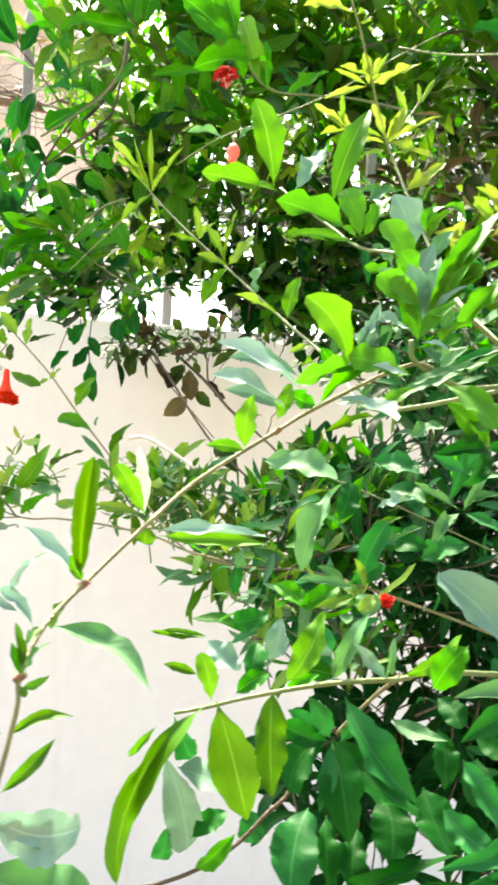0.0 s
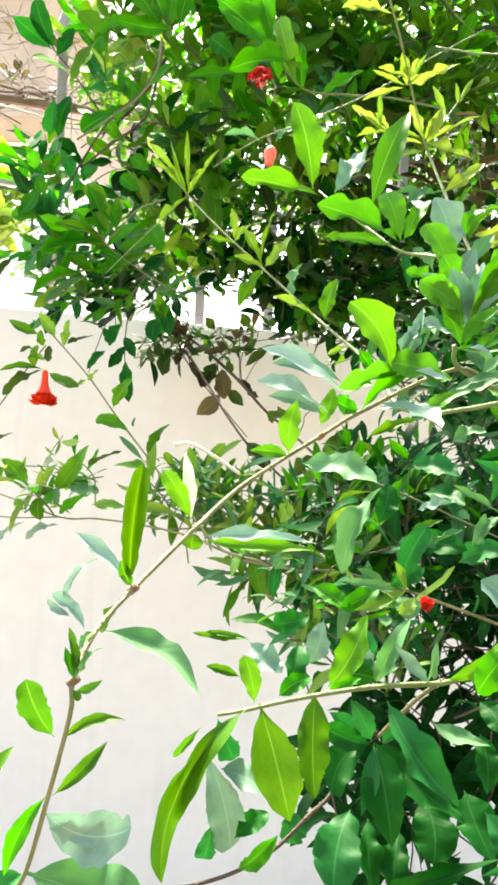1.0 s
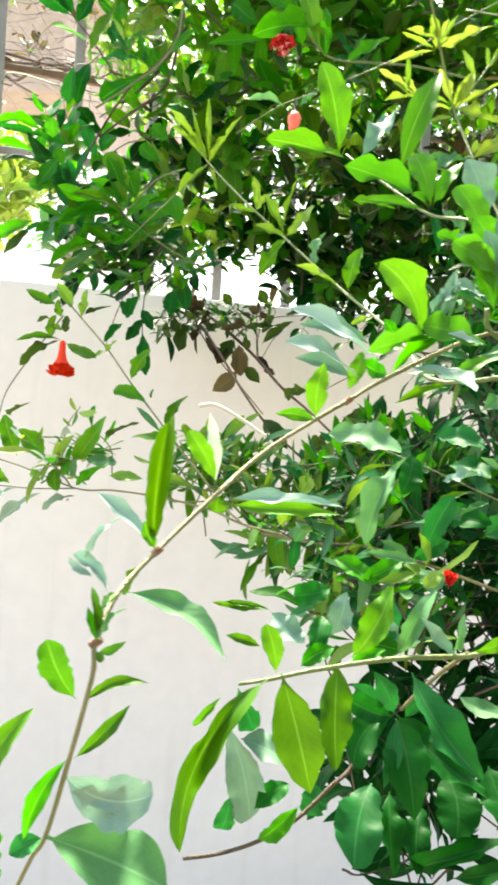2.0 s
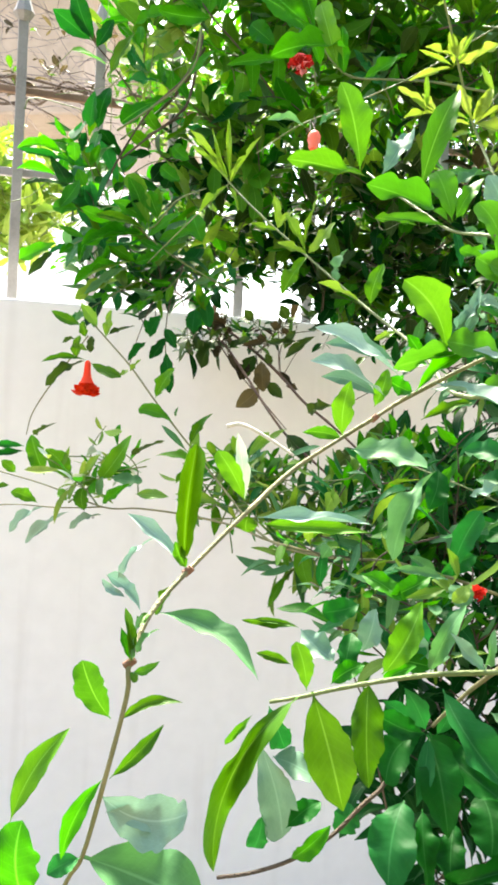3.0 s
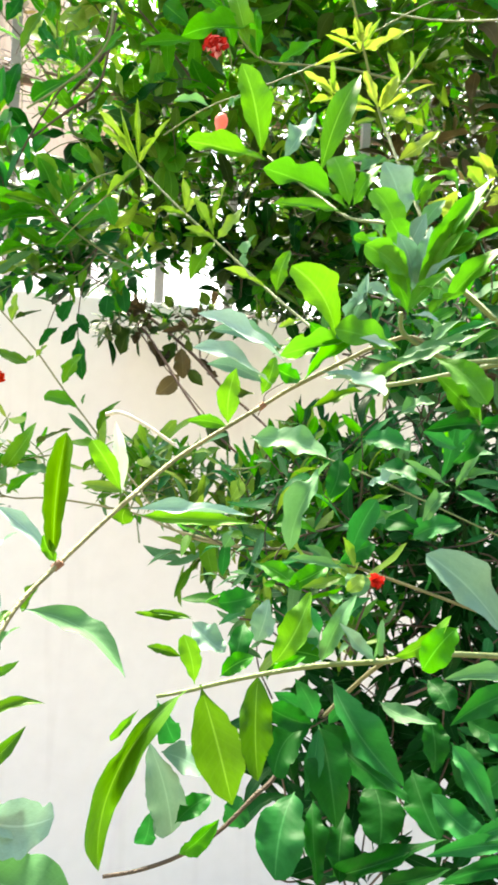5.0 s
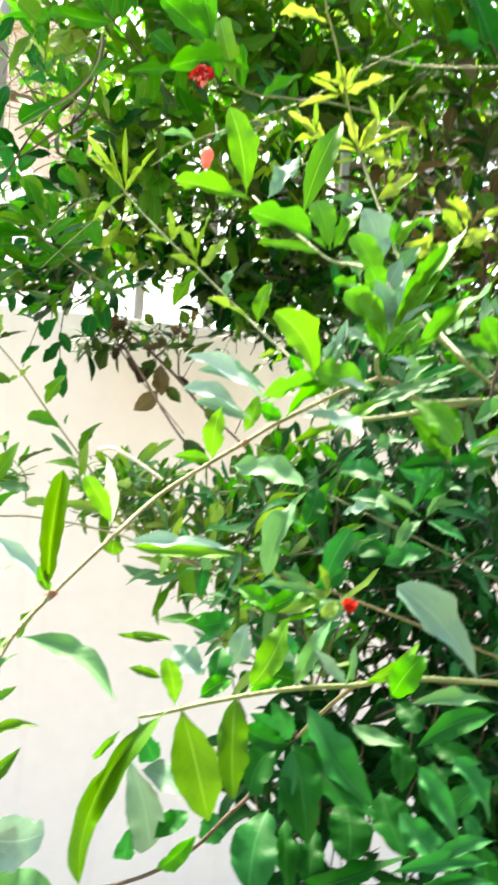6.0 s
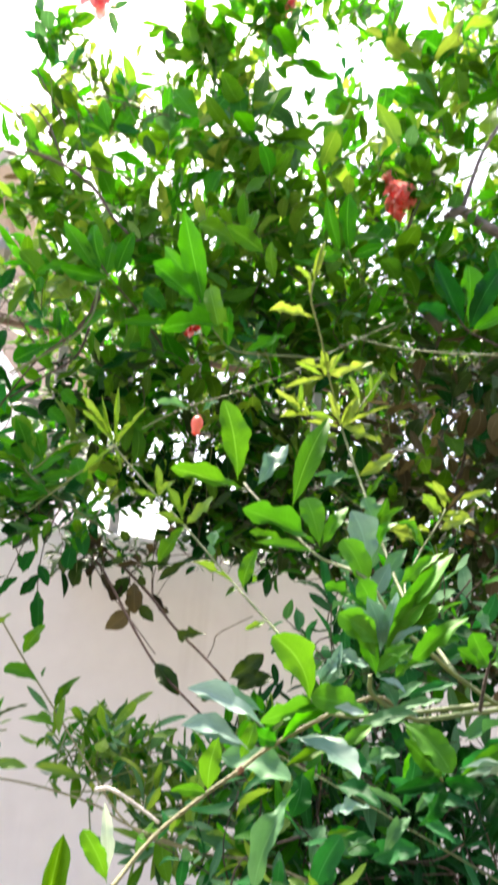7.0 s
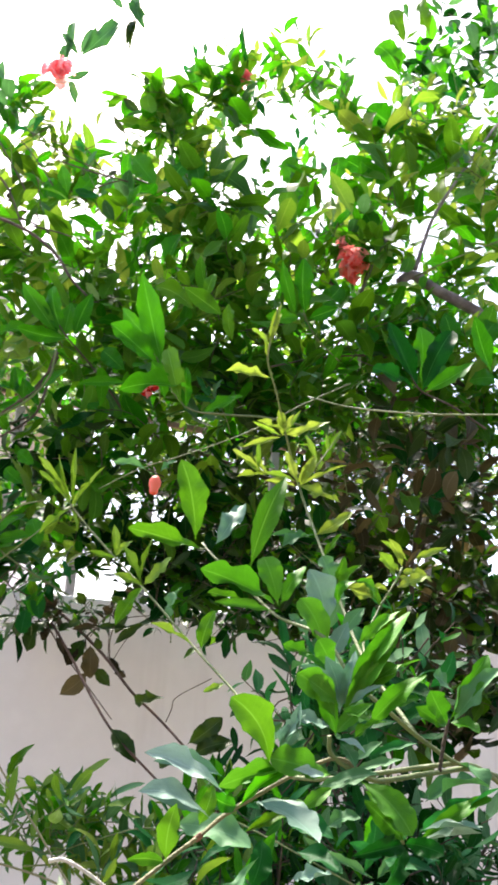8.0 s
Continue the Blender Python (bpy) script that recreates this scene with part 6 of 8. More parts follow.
leaf(branch_m16, (0.2920, 1.620, 2.7080), (0.3130, 1.630, 2.7940), 0.0373, "mid", "broad", 0, -0.4)
leaf(branch_m16, (0.4520, 1.620, 2.7300), (0.4720, 1.630, 2.8610), 0.0348, "pale", "spoon", 0, -0.4)
leaf(branch_m16, (0.4270, 1.560, 2.6230), (0.4840, 1.560, 2.6470), 0.0358, "olive", "broad", 0, -0.4)
leaf(branch_m16, (0.5460, 1.640, 2.7680), (0.6040, 1.650, 2.8580), 0.0352, "olive", "broad", 0, -0.4)
leaf(branch_m16, (0.6480, 1.660, 2.8890), (0.7010, 1.670, 2.9590), 0.0318, "olive", "wavy", 0, -0.4)
leaf(branch_m16, (0.3990, 1.560, 2.5800), (0.3620, 1.560, 2.6140), 0.0382, "crown", "broad", 0, -0.4)
leaf(branch_m16, (0.5390, 1.700, 3.0040), (0.5920, 1.710, 3.0970), 0.0300, "olive", "lance", 0, -0.4)
leaf(branch_m16, (0.4860, 1.680, 2.8980), (0.5370, 1.690, 2.9780), 0.0296, "mid", "lance", 0, -0.4)
leaf(branch_m16, (0.6720, 1.700, 3.0530), (0.7210, 1.710, 3.1170), 0.0417, "crown", "broad", 0, -0.4)
leaf(branch_m16, (0.5950, 1.720, 3.0960), (0.5640, 1.730, 3.1780), 0.0356, "mid", "wavy", 0, -0.4)
leaf(branch_m16, (0.6000, 1.640, 2.7630), (0.6670, 1.650, 2.8490), 0.0378, "yellow", "broad", 0, -0.4)
leaf(branch_m16, (0.5860, 1.600, 2.6350), (0.5330, 1.600, 2.6780), 0.0318, "olive", "wavy", 0, -0.4)
leaf(branch_m16, (0.2090, 1.420, 2.2910), (0.2190, 1.440, 2.4310), 0.0263, "fresh", "spoon", 0, -0.2)
leaf(branch_m16, (0.2010, 1.430, 2.3080), (0.1740, 1.450, 2.4310), 0.0286, "mid", "broad", 0, -0.2)
leaf(branch_m16, (0.2320, 1.420, 2.3070), (0.2920, 1.430, 2.3690), 0.0360, "mid", "broad", 0, -0.2)
leaf(branch_m16, (0.3340, 1.480, 2.4730), (0.3820, 1.490, 2.5370), 0.0284, "crown", "wavy", 0, -0.3)
leaf(branch_m2, (0.3820, 1.300, 2.1620), (0.3660, 1.310, 2.2320), 0.0349, "crown", "broad", 0, -0.2)
leaf(branch_m2, (0.4110, 1.300, 2.1300), (0.4480, 1.310, 2.1850), 0.0399, "crown", "broad", 0, -0.2)
leaf(branch_m2, (0.4750, 1.320, 2.2170), (0.4600, 1.330, 2.2890), 0.0355, "mid", "lance", 0, -0.2)
leaf(branch_m2, (0.4980, 1.320, 2.1580), (0.5450, 1.320, 2.1690), 0.0303, "crown", "broad", 0, -0.2)
leaf(branch_m2, (0.5160, 1.320, 2.2150), (0.5540, 1.330, 2.2810), 0.0405, "crown", "broad", 0, -0.2)
leaf(branch_m4, (-0.0220, 1.180, 2.0800), (-0.0650, 1.200, 2.2180), 0.0319, "mid", "lance", 0, -0.1, bend=0.05)
leaf(branch_m4, (-0.0240, 1.180, 2.0780), (-0.1020, 1.190, 2.1370), 0.0281, "mid", "lance", 0, -0.1, bend=0.1)
leaf(branch_m4, (0.0130, 1.020, 1.9640), (-0.0110, 1.030, 2.0460), 0.0227, "fresh", "spoon", 0, 0.1, bend=-0.05)
leaf(branch_m4, (-0.0750, 1.200, 2.0710), (-0.1110, 1.200, 2.1000), 0.0275, "crown", "broad", 0, -0.1)
leaf(branch_m4, (-0.0660, 1.200, 2.0510), (-0.1400, 1.190, 2.0400), 0.0165, "mid", "lance", 0, 0.1, bend=0.1)
leaf(branch_m4, (0.0210, 1.250, 2.2040), (-0.0450, 1.260, 2.2450), 0.0288, "fresh", "wavy", 0, -0.2, bend=0.2)
leaf(branch_m4, (0.0800, 1.250, 2.1560), (0.0770, 1.260, 2.2180), 0.0192, "fresh", "spoon", 0, -0.2)
leaf(branch_m4, (-0.1840, 1.250, 2.1340), (-0.2580, 1.260, 2.2140), 0.0288, "crown", "lance", 0, -0.2)
leaf(branch_m4, (-0.1790, 1.250, 2.1320), (-0.1750, 1.260, 2.2000), 0.0288, "mid", "lance", 0, -0.2)
leaf(branch_d, (0.0870, 0.700, 1.9270), (0.0970, 0.700, 1.9650), 0.0054, "yellow", "lance", 0, 0)
leaf(branch_d, (0.0870, 0.700, 1.9220), (0.0710, 0.700, 1.9370), 0.0037, "pale", "ribbon", 0, 0, bend=0.2)
leaf(branch_d, (0.0900, 0.710, 1.8930), (0.0530, 0.700, 1.8950), 0.0065, "yellow", "lance", 0, 0.1, bend=0.1)
leaf(branch_d, (0.1120, 0.760, 1.8550), (0.0820, 0.750, 1.8640), 0.0046, "pale", "lance", 0, 0)
leaf(branch_d, (0.1130, 0.760, 1.8550), (0.1090, 0.750, 1.8760), 0.0081, "yellow", "spoon", 0, 0)
leaf(branch_d, (0.1140, 0.760, 1.8560), (0.1540, 0.740, 1.8680), 0.0098, "yellow", "wavy", 5, 0.2, bend=0.25)
leaf(branch_d, (0.1120, 0.760, 1.8540), (0.0740, 0.750, 1.8380), 0.0058, "yellow", "lance", 0, 0.2)
leaf(branch_d, (0.1140, 0.760, 1.8560), (0.1280, 0.750, 1.8800), 0.0046, "pale", "lance", 0, 0)
leaf(branch_d, (0.1320, 0.778, 1.8150), (0.1470, 0.770, 1.8410), 0.0107, "yellow", "wavy", 0, 0)
leaf(branch_d, (0.1300, 0.778, 1.8160), (0.0970, 0.770, 1.8200), 0.0071, "pale", "lance", 0, 0.2, bend=0.2)
leaf(branch_d, (0.1310, 0.770, 1.8030), (0.1110, 0.760, 1.7950), 0.0047, "pale", "lance", 0, 0.2)
leaf(branch_d, (0.0930, 0.770, 1.8210), (0.0900, 0.760, 1.8510), 0.0047, "pale", "lance", 0, 0)
leaf(branch_d, (0.0930, 0.770, 1.8200), (0.0770, 0.760, 1.8280), 0.0041, "pale", "lance", 0, 0)
leaf(branch_d, (0.1340, 0.778, 1.8130), (0.1740, 0.770, 1.7980), 0.0142, "yellow", "wavy", -5, 0.5, bend=0.3)
leaf(branch_d, (0.1450, 0.740, 1.7580), (0.1770, 0.730, 1.7810), 0.0112, "yellow", "wavy", 5, 0.3, bend=0.2)
leaf(branch_d, (0.1430, 0.740, 1.7550), (0.1020, 0.730, 1.7530), 0.0067, "silver", "lance", 0, 0.6, bend=0.2)
leaf(branch_d2, (0.1520, 0.785, 1.8390), (0.1390, 0.785, 1.8670), 0.0060, "pale", "lance", 0, 0)
leaf(branch_d2, (0.1570, 0.785, 1.8410), (0.1850, 0.780, 1.8380), 0.0048, "tan", "lance", 0, 0.2)
leaf(branch_d2, (0.1640, 0.790, 1.8530), (0.1760, 0.790, 1.8770), 0.0048, "pale", "lance", 0, 0)
leaf(branch_d2, (0.1620, 0.790, 1.8510), (0.1600, 0.790, 1.8720), 0.0042, "pale", "lance", 0, 0)
leaf(branch_d3, (0.2220, 0.694, 1.7360), (0.2480, 0.680, 1.7460), 0.0068, "yellow", "lance", 0, 0.2, bend=0.1)
leaf(branch_d3, (0.2190, 0.694, 1.7330), (0.1940, 0.690, 1.7490), 0.0058, "pale", "lance", 0, 0.1, bend=0.2)
leaf(branch_d3, (0.2040, 0.680, 1.7160), (0.1880, 0.670, 1.7350), 0.0088, "pale", "wavy", 0, 0.2)
leaf(branch_d3, (0.2060, 0.680, 1.7080), (0.2320, 0.670, 1.7180), 0.0093, "yellow", "wavy", 0, 0.4)
leaf(branch_d3, (0.1910, 0.670, 1.6940), (0.1570, 0.660, 1.7030), 0.0086, "yellow", "wavy", 0, 0.4)
leaf(branch_d3, (0.2150, 0.690, 1.7270), (0.2290, 0.690, 1.7450), 0.0048, "tan", "lance", 0, 0)
leaf(branch_m6, (-0.3650, 1.220, 1.9170), (-0.4350, 1.200, 1.9260), 0.0169, "mid", "arched", 0, 0.4, bend=0.2)
leaf(branch_m6, (-0.3550, 1.220, 1.9130), (-0.3550, 1.210, 1.9380), 0.0215, "crown", "broad", 0, 0.3)
leaf(branch_m6, (-0.3500, 1.230, 1.8920), (-0.3750, 1.220, 1.8470), 0.0239, "crown", "lance", 0, 0.4)
leaf(branch_m6, (-0.3500, 1.230, 1.8480), (-0.3860, 1.220, 1.8480), 0.0216, "crown", "broad", 0, 0.4)
leaf(branch_m6, (-0.3440, 1.240, 1.8830), (-0.3540, 1.230, 1.9060), 0.0195, "crown", "lance", 0, 0.3)
leaf(branch_m6, (-0.3770, 1.230, 1.8000), (-0.4270, 1.210, 1.7710), 0.0215, "crown", "spoon", 0, 0.4)
leaf(branch_m6, (-0.3830, 1.230, 1.7900), (-0.4150, 1.210, 1.7470), 0.0147, "dull", "lance", 0, 0.4)
leaf(branch_m6, (-0.2400, 1.200, 1.8180), (-0.2710, 1.190, 1.8880), 0.0267, "fresh", "spoon", 5, 0.2)
leaf(branch_m6, (-0.2360, 1.200, 1.8210), (-0.2920, 1.190, 1.8520), 0.0200, "mid", "lance", 0, 0.3, bend=0.1)
leaf(branch_m6, (-0.2310, 1.210, 1.8290), (-0.2290, 1.200, 1.8730), 0.0224, "fresh", "lance", 0, 0.2)
leaf(branch_m6, (-0.2410, 1.200, 1.8130), (-0.3170, 1.180, 1.8270), 0.0133, "pale", "lance", 0, 0.7, bend=0.15)
leaf(branch_m6, (-0.2430, 1.200, 1.8060), (-0.3290, 1.180, 1.7870), 0.0133, "mid", "ribbon", 0, 0.7, bend=0.15)
leaf(branch_m6, (-0.2640, 1.220, 1.7740), (-0.3450, 1.200, 1.7390), 0.0135, "pale", "lance", 0, 0.8, bend=0.1)
leaf(branch_m6, (-0.2640, 1.220, 1.7720), (-0.3020, 1.210, 1.8010), 0.0181, "olive", "lance", 0, 0.3)
leaf(branch_m6, (-0.2670, 1.220, 1.7690), (-0.3270, 1.200, 1.7190), 0.0146, "silver", "lance", 0, 0.8, bend=0.1)
leaf(branch_m6, (-0.2860, 1.230, 1.7480), (-0.3410, 1.200, 1.7140), 0.0136, "pale", "ribbon", 0, 0.6)
leaf(branch_m6, (-0.2570, 1.210, 1.8010), (-0.2110, 1.200, 1.7770), 0.0157, "mid", "lance", 0, 0.5)
leaf(branch_m6, (-0.3000, 1.250, 1.8340), (-0.2600, 1.240, 1.8550), 0.0174, "crown", "lance", 0, 0.4)
leaf(branch_m6, (-0.1640, 1.200, 1.7970), (-0.1800, 1.200, 1.8360), 0.0260, "crown", "broad", 0, 0.3)
leaf(branch_m6, (-0.2050, 1.240, 1.8930), (-0.2330, 1.230, 1.9120), 0.0206, "crown", "broad", 0, 0.3)
leaf(branch_m6, (-0.1940, 1.240, 1.9240), (-0.2170, 1.230, 1.9410), 0.0206, "crown", "broad", 0, 0.3)
leaf(branch_m6, (-0.2910, 1.300, 2.1140), (-0.2890, 1.300, 2.1440), 0.0154, "crown", "broad", 0, 0.2)
leaf(branch_m6, (-0.2650, 1.450, 2.1610), (-0.3080, 1.450, 2.1990), 0.0472, "pale", "broad", 0, 0.1)
leaf(branch_m6, (-0.2800, 1.450, 2.1880), (-0.2470, 1.450, 2.2150), 0.0404, "yellow", "broad", 0, 0.1)
leaf(branch_m6, (-0.2640, 1.300, 2.0290), (-0.3120, 1.300, 1.9980), 0.0302, "mid", "broad", 0, 0.3)
stem("branch", over, [(-0.1790, 1.200, 2.0950), (-0.1830, 1.200, 2.0510), (-0.2080, 1.200, 2.0120), (-0.2460, 1.200, 1.9820), (-0.2910, 1.200, 1.9510)], 0.0016, 0.0016, GREEN_BARK)
stem("branch", over, [(-0.1860, 1.260, 2.1120), (-0.1990, 1.250, 2.0210), (-0.2160, 1.250, 1.9920), (-0.2570, 1.250, 1.9600), (-0.2970, 1.250, 1.9270)], 0.0022, 0.0016, BROWN_BARK)
stem("branch", over, [(-0.1470, 1.100, 1.8440), (-0.1910, 1.140, 1.8390), (-0.2250, 1.180, 1.8170), (-0.2400, 1.200, 1.8150)], 0.001, 0.0012, GREEN_BARK)
branch_v = stem("branch", vine, [(-0.3074, 2.02, 1.8169), (-0.2308, 1.98, 1.752), (-0.1684, 1.9, 1.6767), (-0.1115, 1.82, 1.6005), (-0.0565, 1.76, 1.5345), (-0.0036, 1.72, 1.4899), (0.0751, 1.7, 1.4262)], 0.0034, 0.0022, VINE_BARK)
branch_v2 = stem("branch", vine, [(-0.2829, 2.04, 1.8083), (-0.2073, 2., 1.7697), (-0.1024, 1.93, 1.6859), (-0.0324, 1.86, 1.6136), (0.024, 1.82, 1.569), (0.0773, 1.76, 1.5224), (0.1698, 1.7, 1.4327)], 0.0040, 0.0022, VINE_BARK)
branch_v3 = stem("branch", vine, [(0.0432, 1.8, 1.5589), (0.0531, 1.8, 1.5848), (0.0611, 1.8, 1.6085), (0.1283, 1.79, 1.6493)], 0.0012, 0.0009, BROWN_BARK)
branch_v4 = stem("branch", vine, [(-0.087, 1.92, 1.6735), (-0.0895, 1.92, 1.7264), (-0.0655, 1.95, 1.7676), (0.048, 2.02, 1.7897), (0.1685, 2.05, 1.8027)], 0.0014, 0.0009, BROWN_BARK)
stem("branch", vine, [(-0.2089, 2., 1.7721), (-0.2053, 1.97, 1.7198), (-0.1774, 1.94, 1.6717), (-0.1387, 1.9, 1.6322)], 0.0013, 0.0009, BROWN_BARK)
leaf(branch_v, (-0.0618, 1.76, 1.5426), (-0.0074, 1.72, 1.4856), 0.0377, "dull", "lance", 0)
leaf(branch_v2, (-0.0223, 1.84, 1.5896), (0.0353, 1.82, 1.6053), 0.0280, "dull", "crumpled", -5)
leaf(branch_v2, (0.0894, 1.76, 1.5232), (0.1525, 1.74, 1.5763), 0.0390, "dull", "wavy", 17)
leaf(branch_v2, (0.1018, 1.75, 1.5048), (0.1742, 1.72, 1.5325), 0.0354, "dull", "wavy", 4)
leaf(branch_v2, (0.0843, 1.76, 1.5187), (0.038, 1.72, 1.4817), 0.0355, "dull", "wavy", 15)
leaf(branch_v, (-0.2140, 1.940, 1.7750), (-0.2620, 1.925, 1.7840), 0.0351, "dry", "crumpled", 0, 0.3)
leaf(branch_v, (-0.2190, 1.940, 1.7660), (-0.2470, 1.925, 1.7530), 0.0270, "dull", "crumpled", 0, 0.3)
leaf(branch_v, (-0.2300, 1.940, 1.7510), (-0.2650, 1.925, 1.6810), 0.0311, "dull", "crumpled", 10, 0.3, bend=0.1)
leaf(branch_v, (-0.2090, 1.940, 1.7180), (-0.1830, 1.925, 1.6750), 0.0162, "dry", "lance", 0, 0.3)
leaf(branch_v2, (-0.1630, 1.940, 1.6970), (-0.1770, 1.925, 1.6570), 0.0311, "dry", "crumpled", 0, 0.3)
leaf(branch_v2, (-0.1460, 1.940, 1.7170), (-0.1640, 1.925, 1.6620), 0.0324, "dull", "lance", -10, 0.3)
leaf(branch_v2, (-0.1330, 1.940, 1.7050), (-0.1250, 1.925, 1.6350), 0.0378, "tan", "wavy", 8, 0.3)
leaf(branch_v, (-0.1330, 1.940, 1.6470), (-0.1840, 1.925, 1.5970), 0.0405, "tan", "lance", -6, 0.3)
leaf(branch_v2, (-0.1190, 1.940, 1.6580), (-0.0800, 1.925, 1.6210), 0.0270, "dull", "lance", 10, 0.3)
leaf(branch_v2, (-0.1270, 1.940, 1.7450), (-0.0490, 1.925, 1.7480), 0.0216, "dull", "lance", 0, 0.6, bend=0.15)
leaf(branch_v2, (-0.1170, 1.940, 1.7490), (-0.1760, 1.925, 1.7350), 0.0176, "dry", "lance", 0, 0.5)
leaf(branch_v2, (-0.0820, 1.940, 1.7090), (-0.0160, 1.925, 1.7620), 0.0243, "dull", "lance", 0, 0.4, bend=-0.1)
leaf(branch_v2, (-0.0880, 1.940, 1.6830), (-0.0600, 1.925, 1.6520), 0.0176, "dry", "lance", 0, 0.3)
leaf(branch_v4, (-0.0770, 1.940, 1.7970), (-0.0940, 1.925, 1.8270), 0.0270, "dull", "lance", 0, 0.3)
leaf(branch_v4, (-0.0910, 1.940, 1.7790), (-0.1140, 1.925, 1.7860), 0.0203, "dry", "wavy", 0, 0.3)
leaf(branch_v4, (-0.1530, 1.940, 1.7900), (-0.1740, 1.925, 1.8150), 0.0230, "dull", "lance", 0, 0.3)
leaf(branch_v4, (-0.0380, 1.940, 1.8020), (-0.0100, 1.925, 1.8160), 0.0203, "dull", "lance", 0, 0.3)
leaf(branch_v, (-0.1880, 1.940, 1.7510), (-0.2020, 1.925, 1.7280), 0.0176, "dull", "lance", 0, 0.3)
leaf(branch_v2, (-0.1070, 1.940, 1.6970), (-0.1210, 1.925, 1.7200), 0.0189, "dull", "lance", 0, 0.3)
leaf(branch_v2, (-0.0470, 1.940, 1.6420), (-0.0740, 1.925, 1.6490), 0.0162, "dry", "lance", 0, 0.3)
leaf(branch_v2, (-0.0820, 1.940, 1.7320), (-0.0590, 1.925, 1.7720), 0.0230, "dull", "wavy", 0, 0.3)
leaf(branch_v, (-0.1910, 1.940, 1.7370), (-0.1560, 1.925, 1.7520), 0.0189, "dull", "lance", 0, 0.3)
leaf(branch_v, (-0.2250, 1.940, 1.7370), (-0.2350, 1.925, 1.7060), 0.0203, "dry", "wavy", 0, 0.3)
stem("branch", vine, [(-0.2330, 1.950, 1.7430), (-0.1860, 1.950, 1.6800), (-0.1310, 1.950, 1.6200), (-0.0700, 1.950, 1.5530)], 0.0016, 0.0012, VINE_BARK)
stem("branch", vine, [(-0.0970, 1.950, 1.7770), (-0.0960, 1.950, 1.7320), (-0.0920, 1.950, 1.6780)], 0.001, 0.0008, VINE_BARK)
stem("branch", vine, [(-0.1360, 1.950, 1.7220), (-0.1180, 1.950, 1.7550), (-0.0960, 1.950, 1.7810)], 0.0012, 0.0008, VINE_BARK)
stem("branch", vine, [(-0.1750, 1.950, 1.6670), (-0.2040, 1.950, 1.7070), (-0.2160, 1.950, 1.7500)], 0.001, 0.0008, VINE_BARK)
stem("branch", vine, [(-0.0800, 1.950, 1.6780), (-0.0580, 1.950, 1.7200), (-0.0220, 1.950, 1.7600)], 0.0009, 0.0007, VINE_BARK)
branch_w = stem("branch", over, [(-0.2053, 1.3, 1.7879), (-0.2209, 1.28, 1.7251), (-0.2212, 1.26, 1.6725), (-0.2161, 1.25, 1.6306)], 0.0011, 0.0007, BROWN_BARK)
stem("branch", over, [(-0.2053, 1.3, 1.7879), (-0.2467, 1.3, 1.7363), (-0.266, 1.28, 1.6739), (-0.2774, 1.28, 1.6317)], 0.0010, 0.0006, BROWN_BARK)
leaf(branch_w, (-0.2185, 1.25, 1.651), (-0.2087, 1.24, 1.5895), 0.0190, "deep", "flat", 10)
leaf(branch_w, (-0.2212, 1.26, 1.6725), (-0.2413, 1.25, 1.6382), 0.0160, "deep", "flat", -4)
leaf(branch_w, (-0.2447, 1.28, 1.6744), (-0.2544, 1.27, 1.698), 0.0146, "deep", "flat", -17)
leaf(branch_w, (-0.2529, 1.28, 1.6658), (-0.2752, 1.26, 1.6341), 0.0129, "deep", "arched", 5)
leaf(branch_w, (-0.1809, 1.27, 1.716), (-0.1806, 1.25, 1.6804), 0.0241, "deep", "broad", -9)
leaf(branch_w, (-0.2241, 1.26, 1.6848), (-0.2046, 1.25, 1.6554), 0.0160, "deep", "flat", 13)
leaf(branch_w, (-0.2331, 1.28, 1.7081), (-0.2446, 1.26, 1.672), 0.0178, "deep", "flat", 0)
leaf(branch_g, (0.1171, 0.65, 1.5278), (0.1464, 0.62, 1.5225), 0.0178, "teal", "flat", -3)
leaf(branch_g, (0.127, 0.65, 1.5071), (0.152, 0.62, 1.5004), 0.0178, "teal", "flat", -17)
leaf(branch_g, (0.1715, 0.62, 1.516), (0.1731, 0.6, 1.5449), 0.0155, "mid", "flat", 5)
leaf(branch_g, (0.1019, 0.66, 1.5135), (0.0934, 0.64, 1.4845), 0.0182, "deep", "flat", -8)
leaf(branch_g, (0.1221, 0.66, 1.4714), (0.156, 0.63, 1.4687), 0.0181, "deep", "wavy", 14)
leaf(branch_g, (0.158, 0.66, 1.4563), (0.1851, 0.63, 1.4706), 0.0181, "teal", "wavy", 0)
leaf(branch_g, (0.1263, 0.62, 1.4558), (0.1005, 0.6, 1.4453), 0.0155, "deep", "flat", -14)
leaf(branch_g, (0.0927, 0.6, 1.4429), (0.065, 0.58, 1.4312), 0.0135, "mid", "flat", 9)
leaf(branch_g, (0.0454, 0.6, 1.4418), (0.0729, 0.58, 1.4279), 0.0135, "mid", "flat", -5)
leaf(branch_g, (0.1026, 0.58, 1.4412), (0.1099, 0.57, 1.4284), 0.0184, "silver", "broad", 0, 2.1)
leaf(branch_m18, (-0.1853, 1.76, 3.2662), (-0.1627, 1.76, 3.1805), 0.0316, "silver", "crumpled", 13, -0.4)
leaf(branch_m18, (-0.1932, 1.77, 3.205), (-0.2028, 1.76, 3.1268), 0.0173, "dull", "crumpled", -1, -0.4)

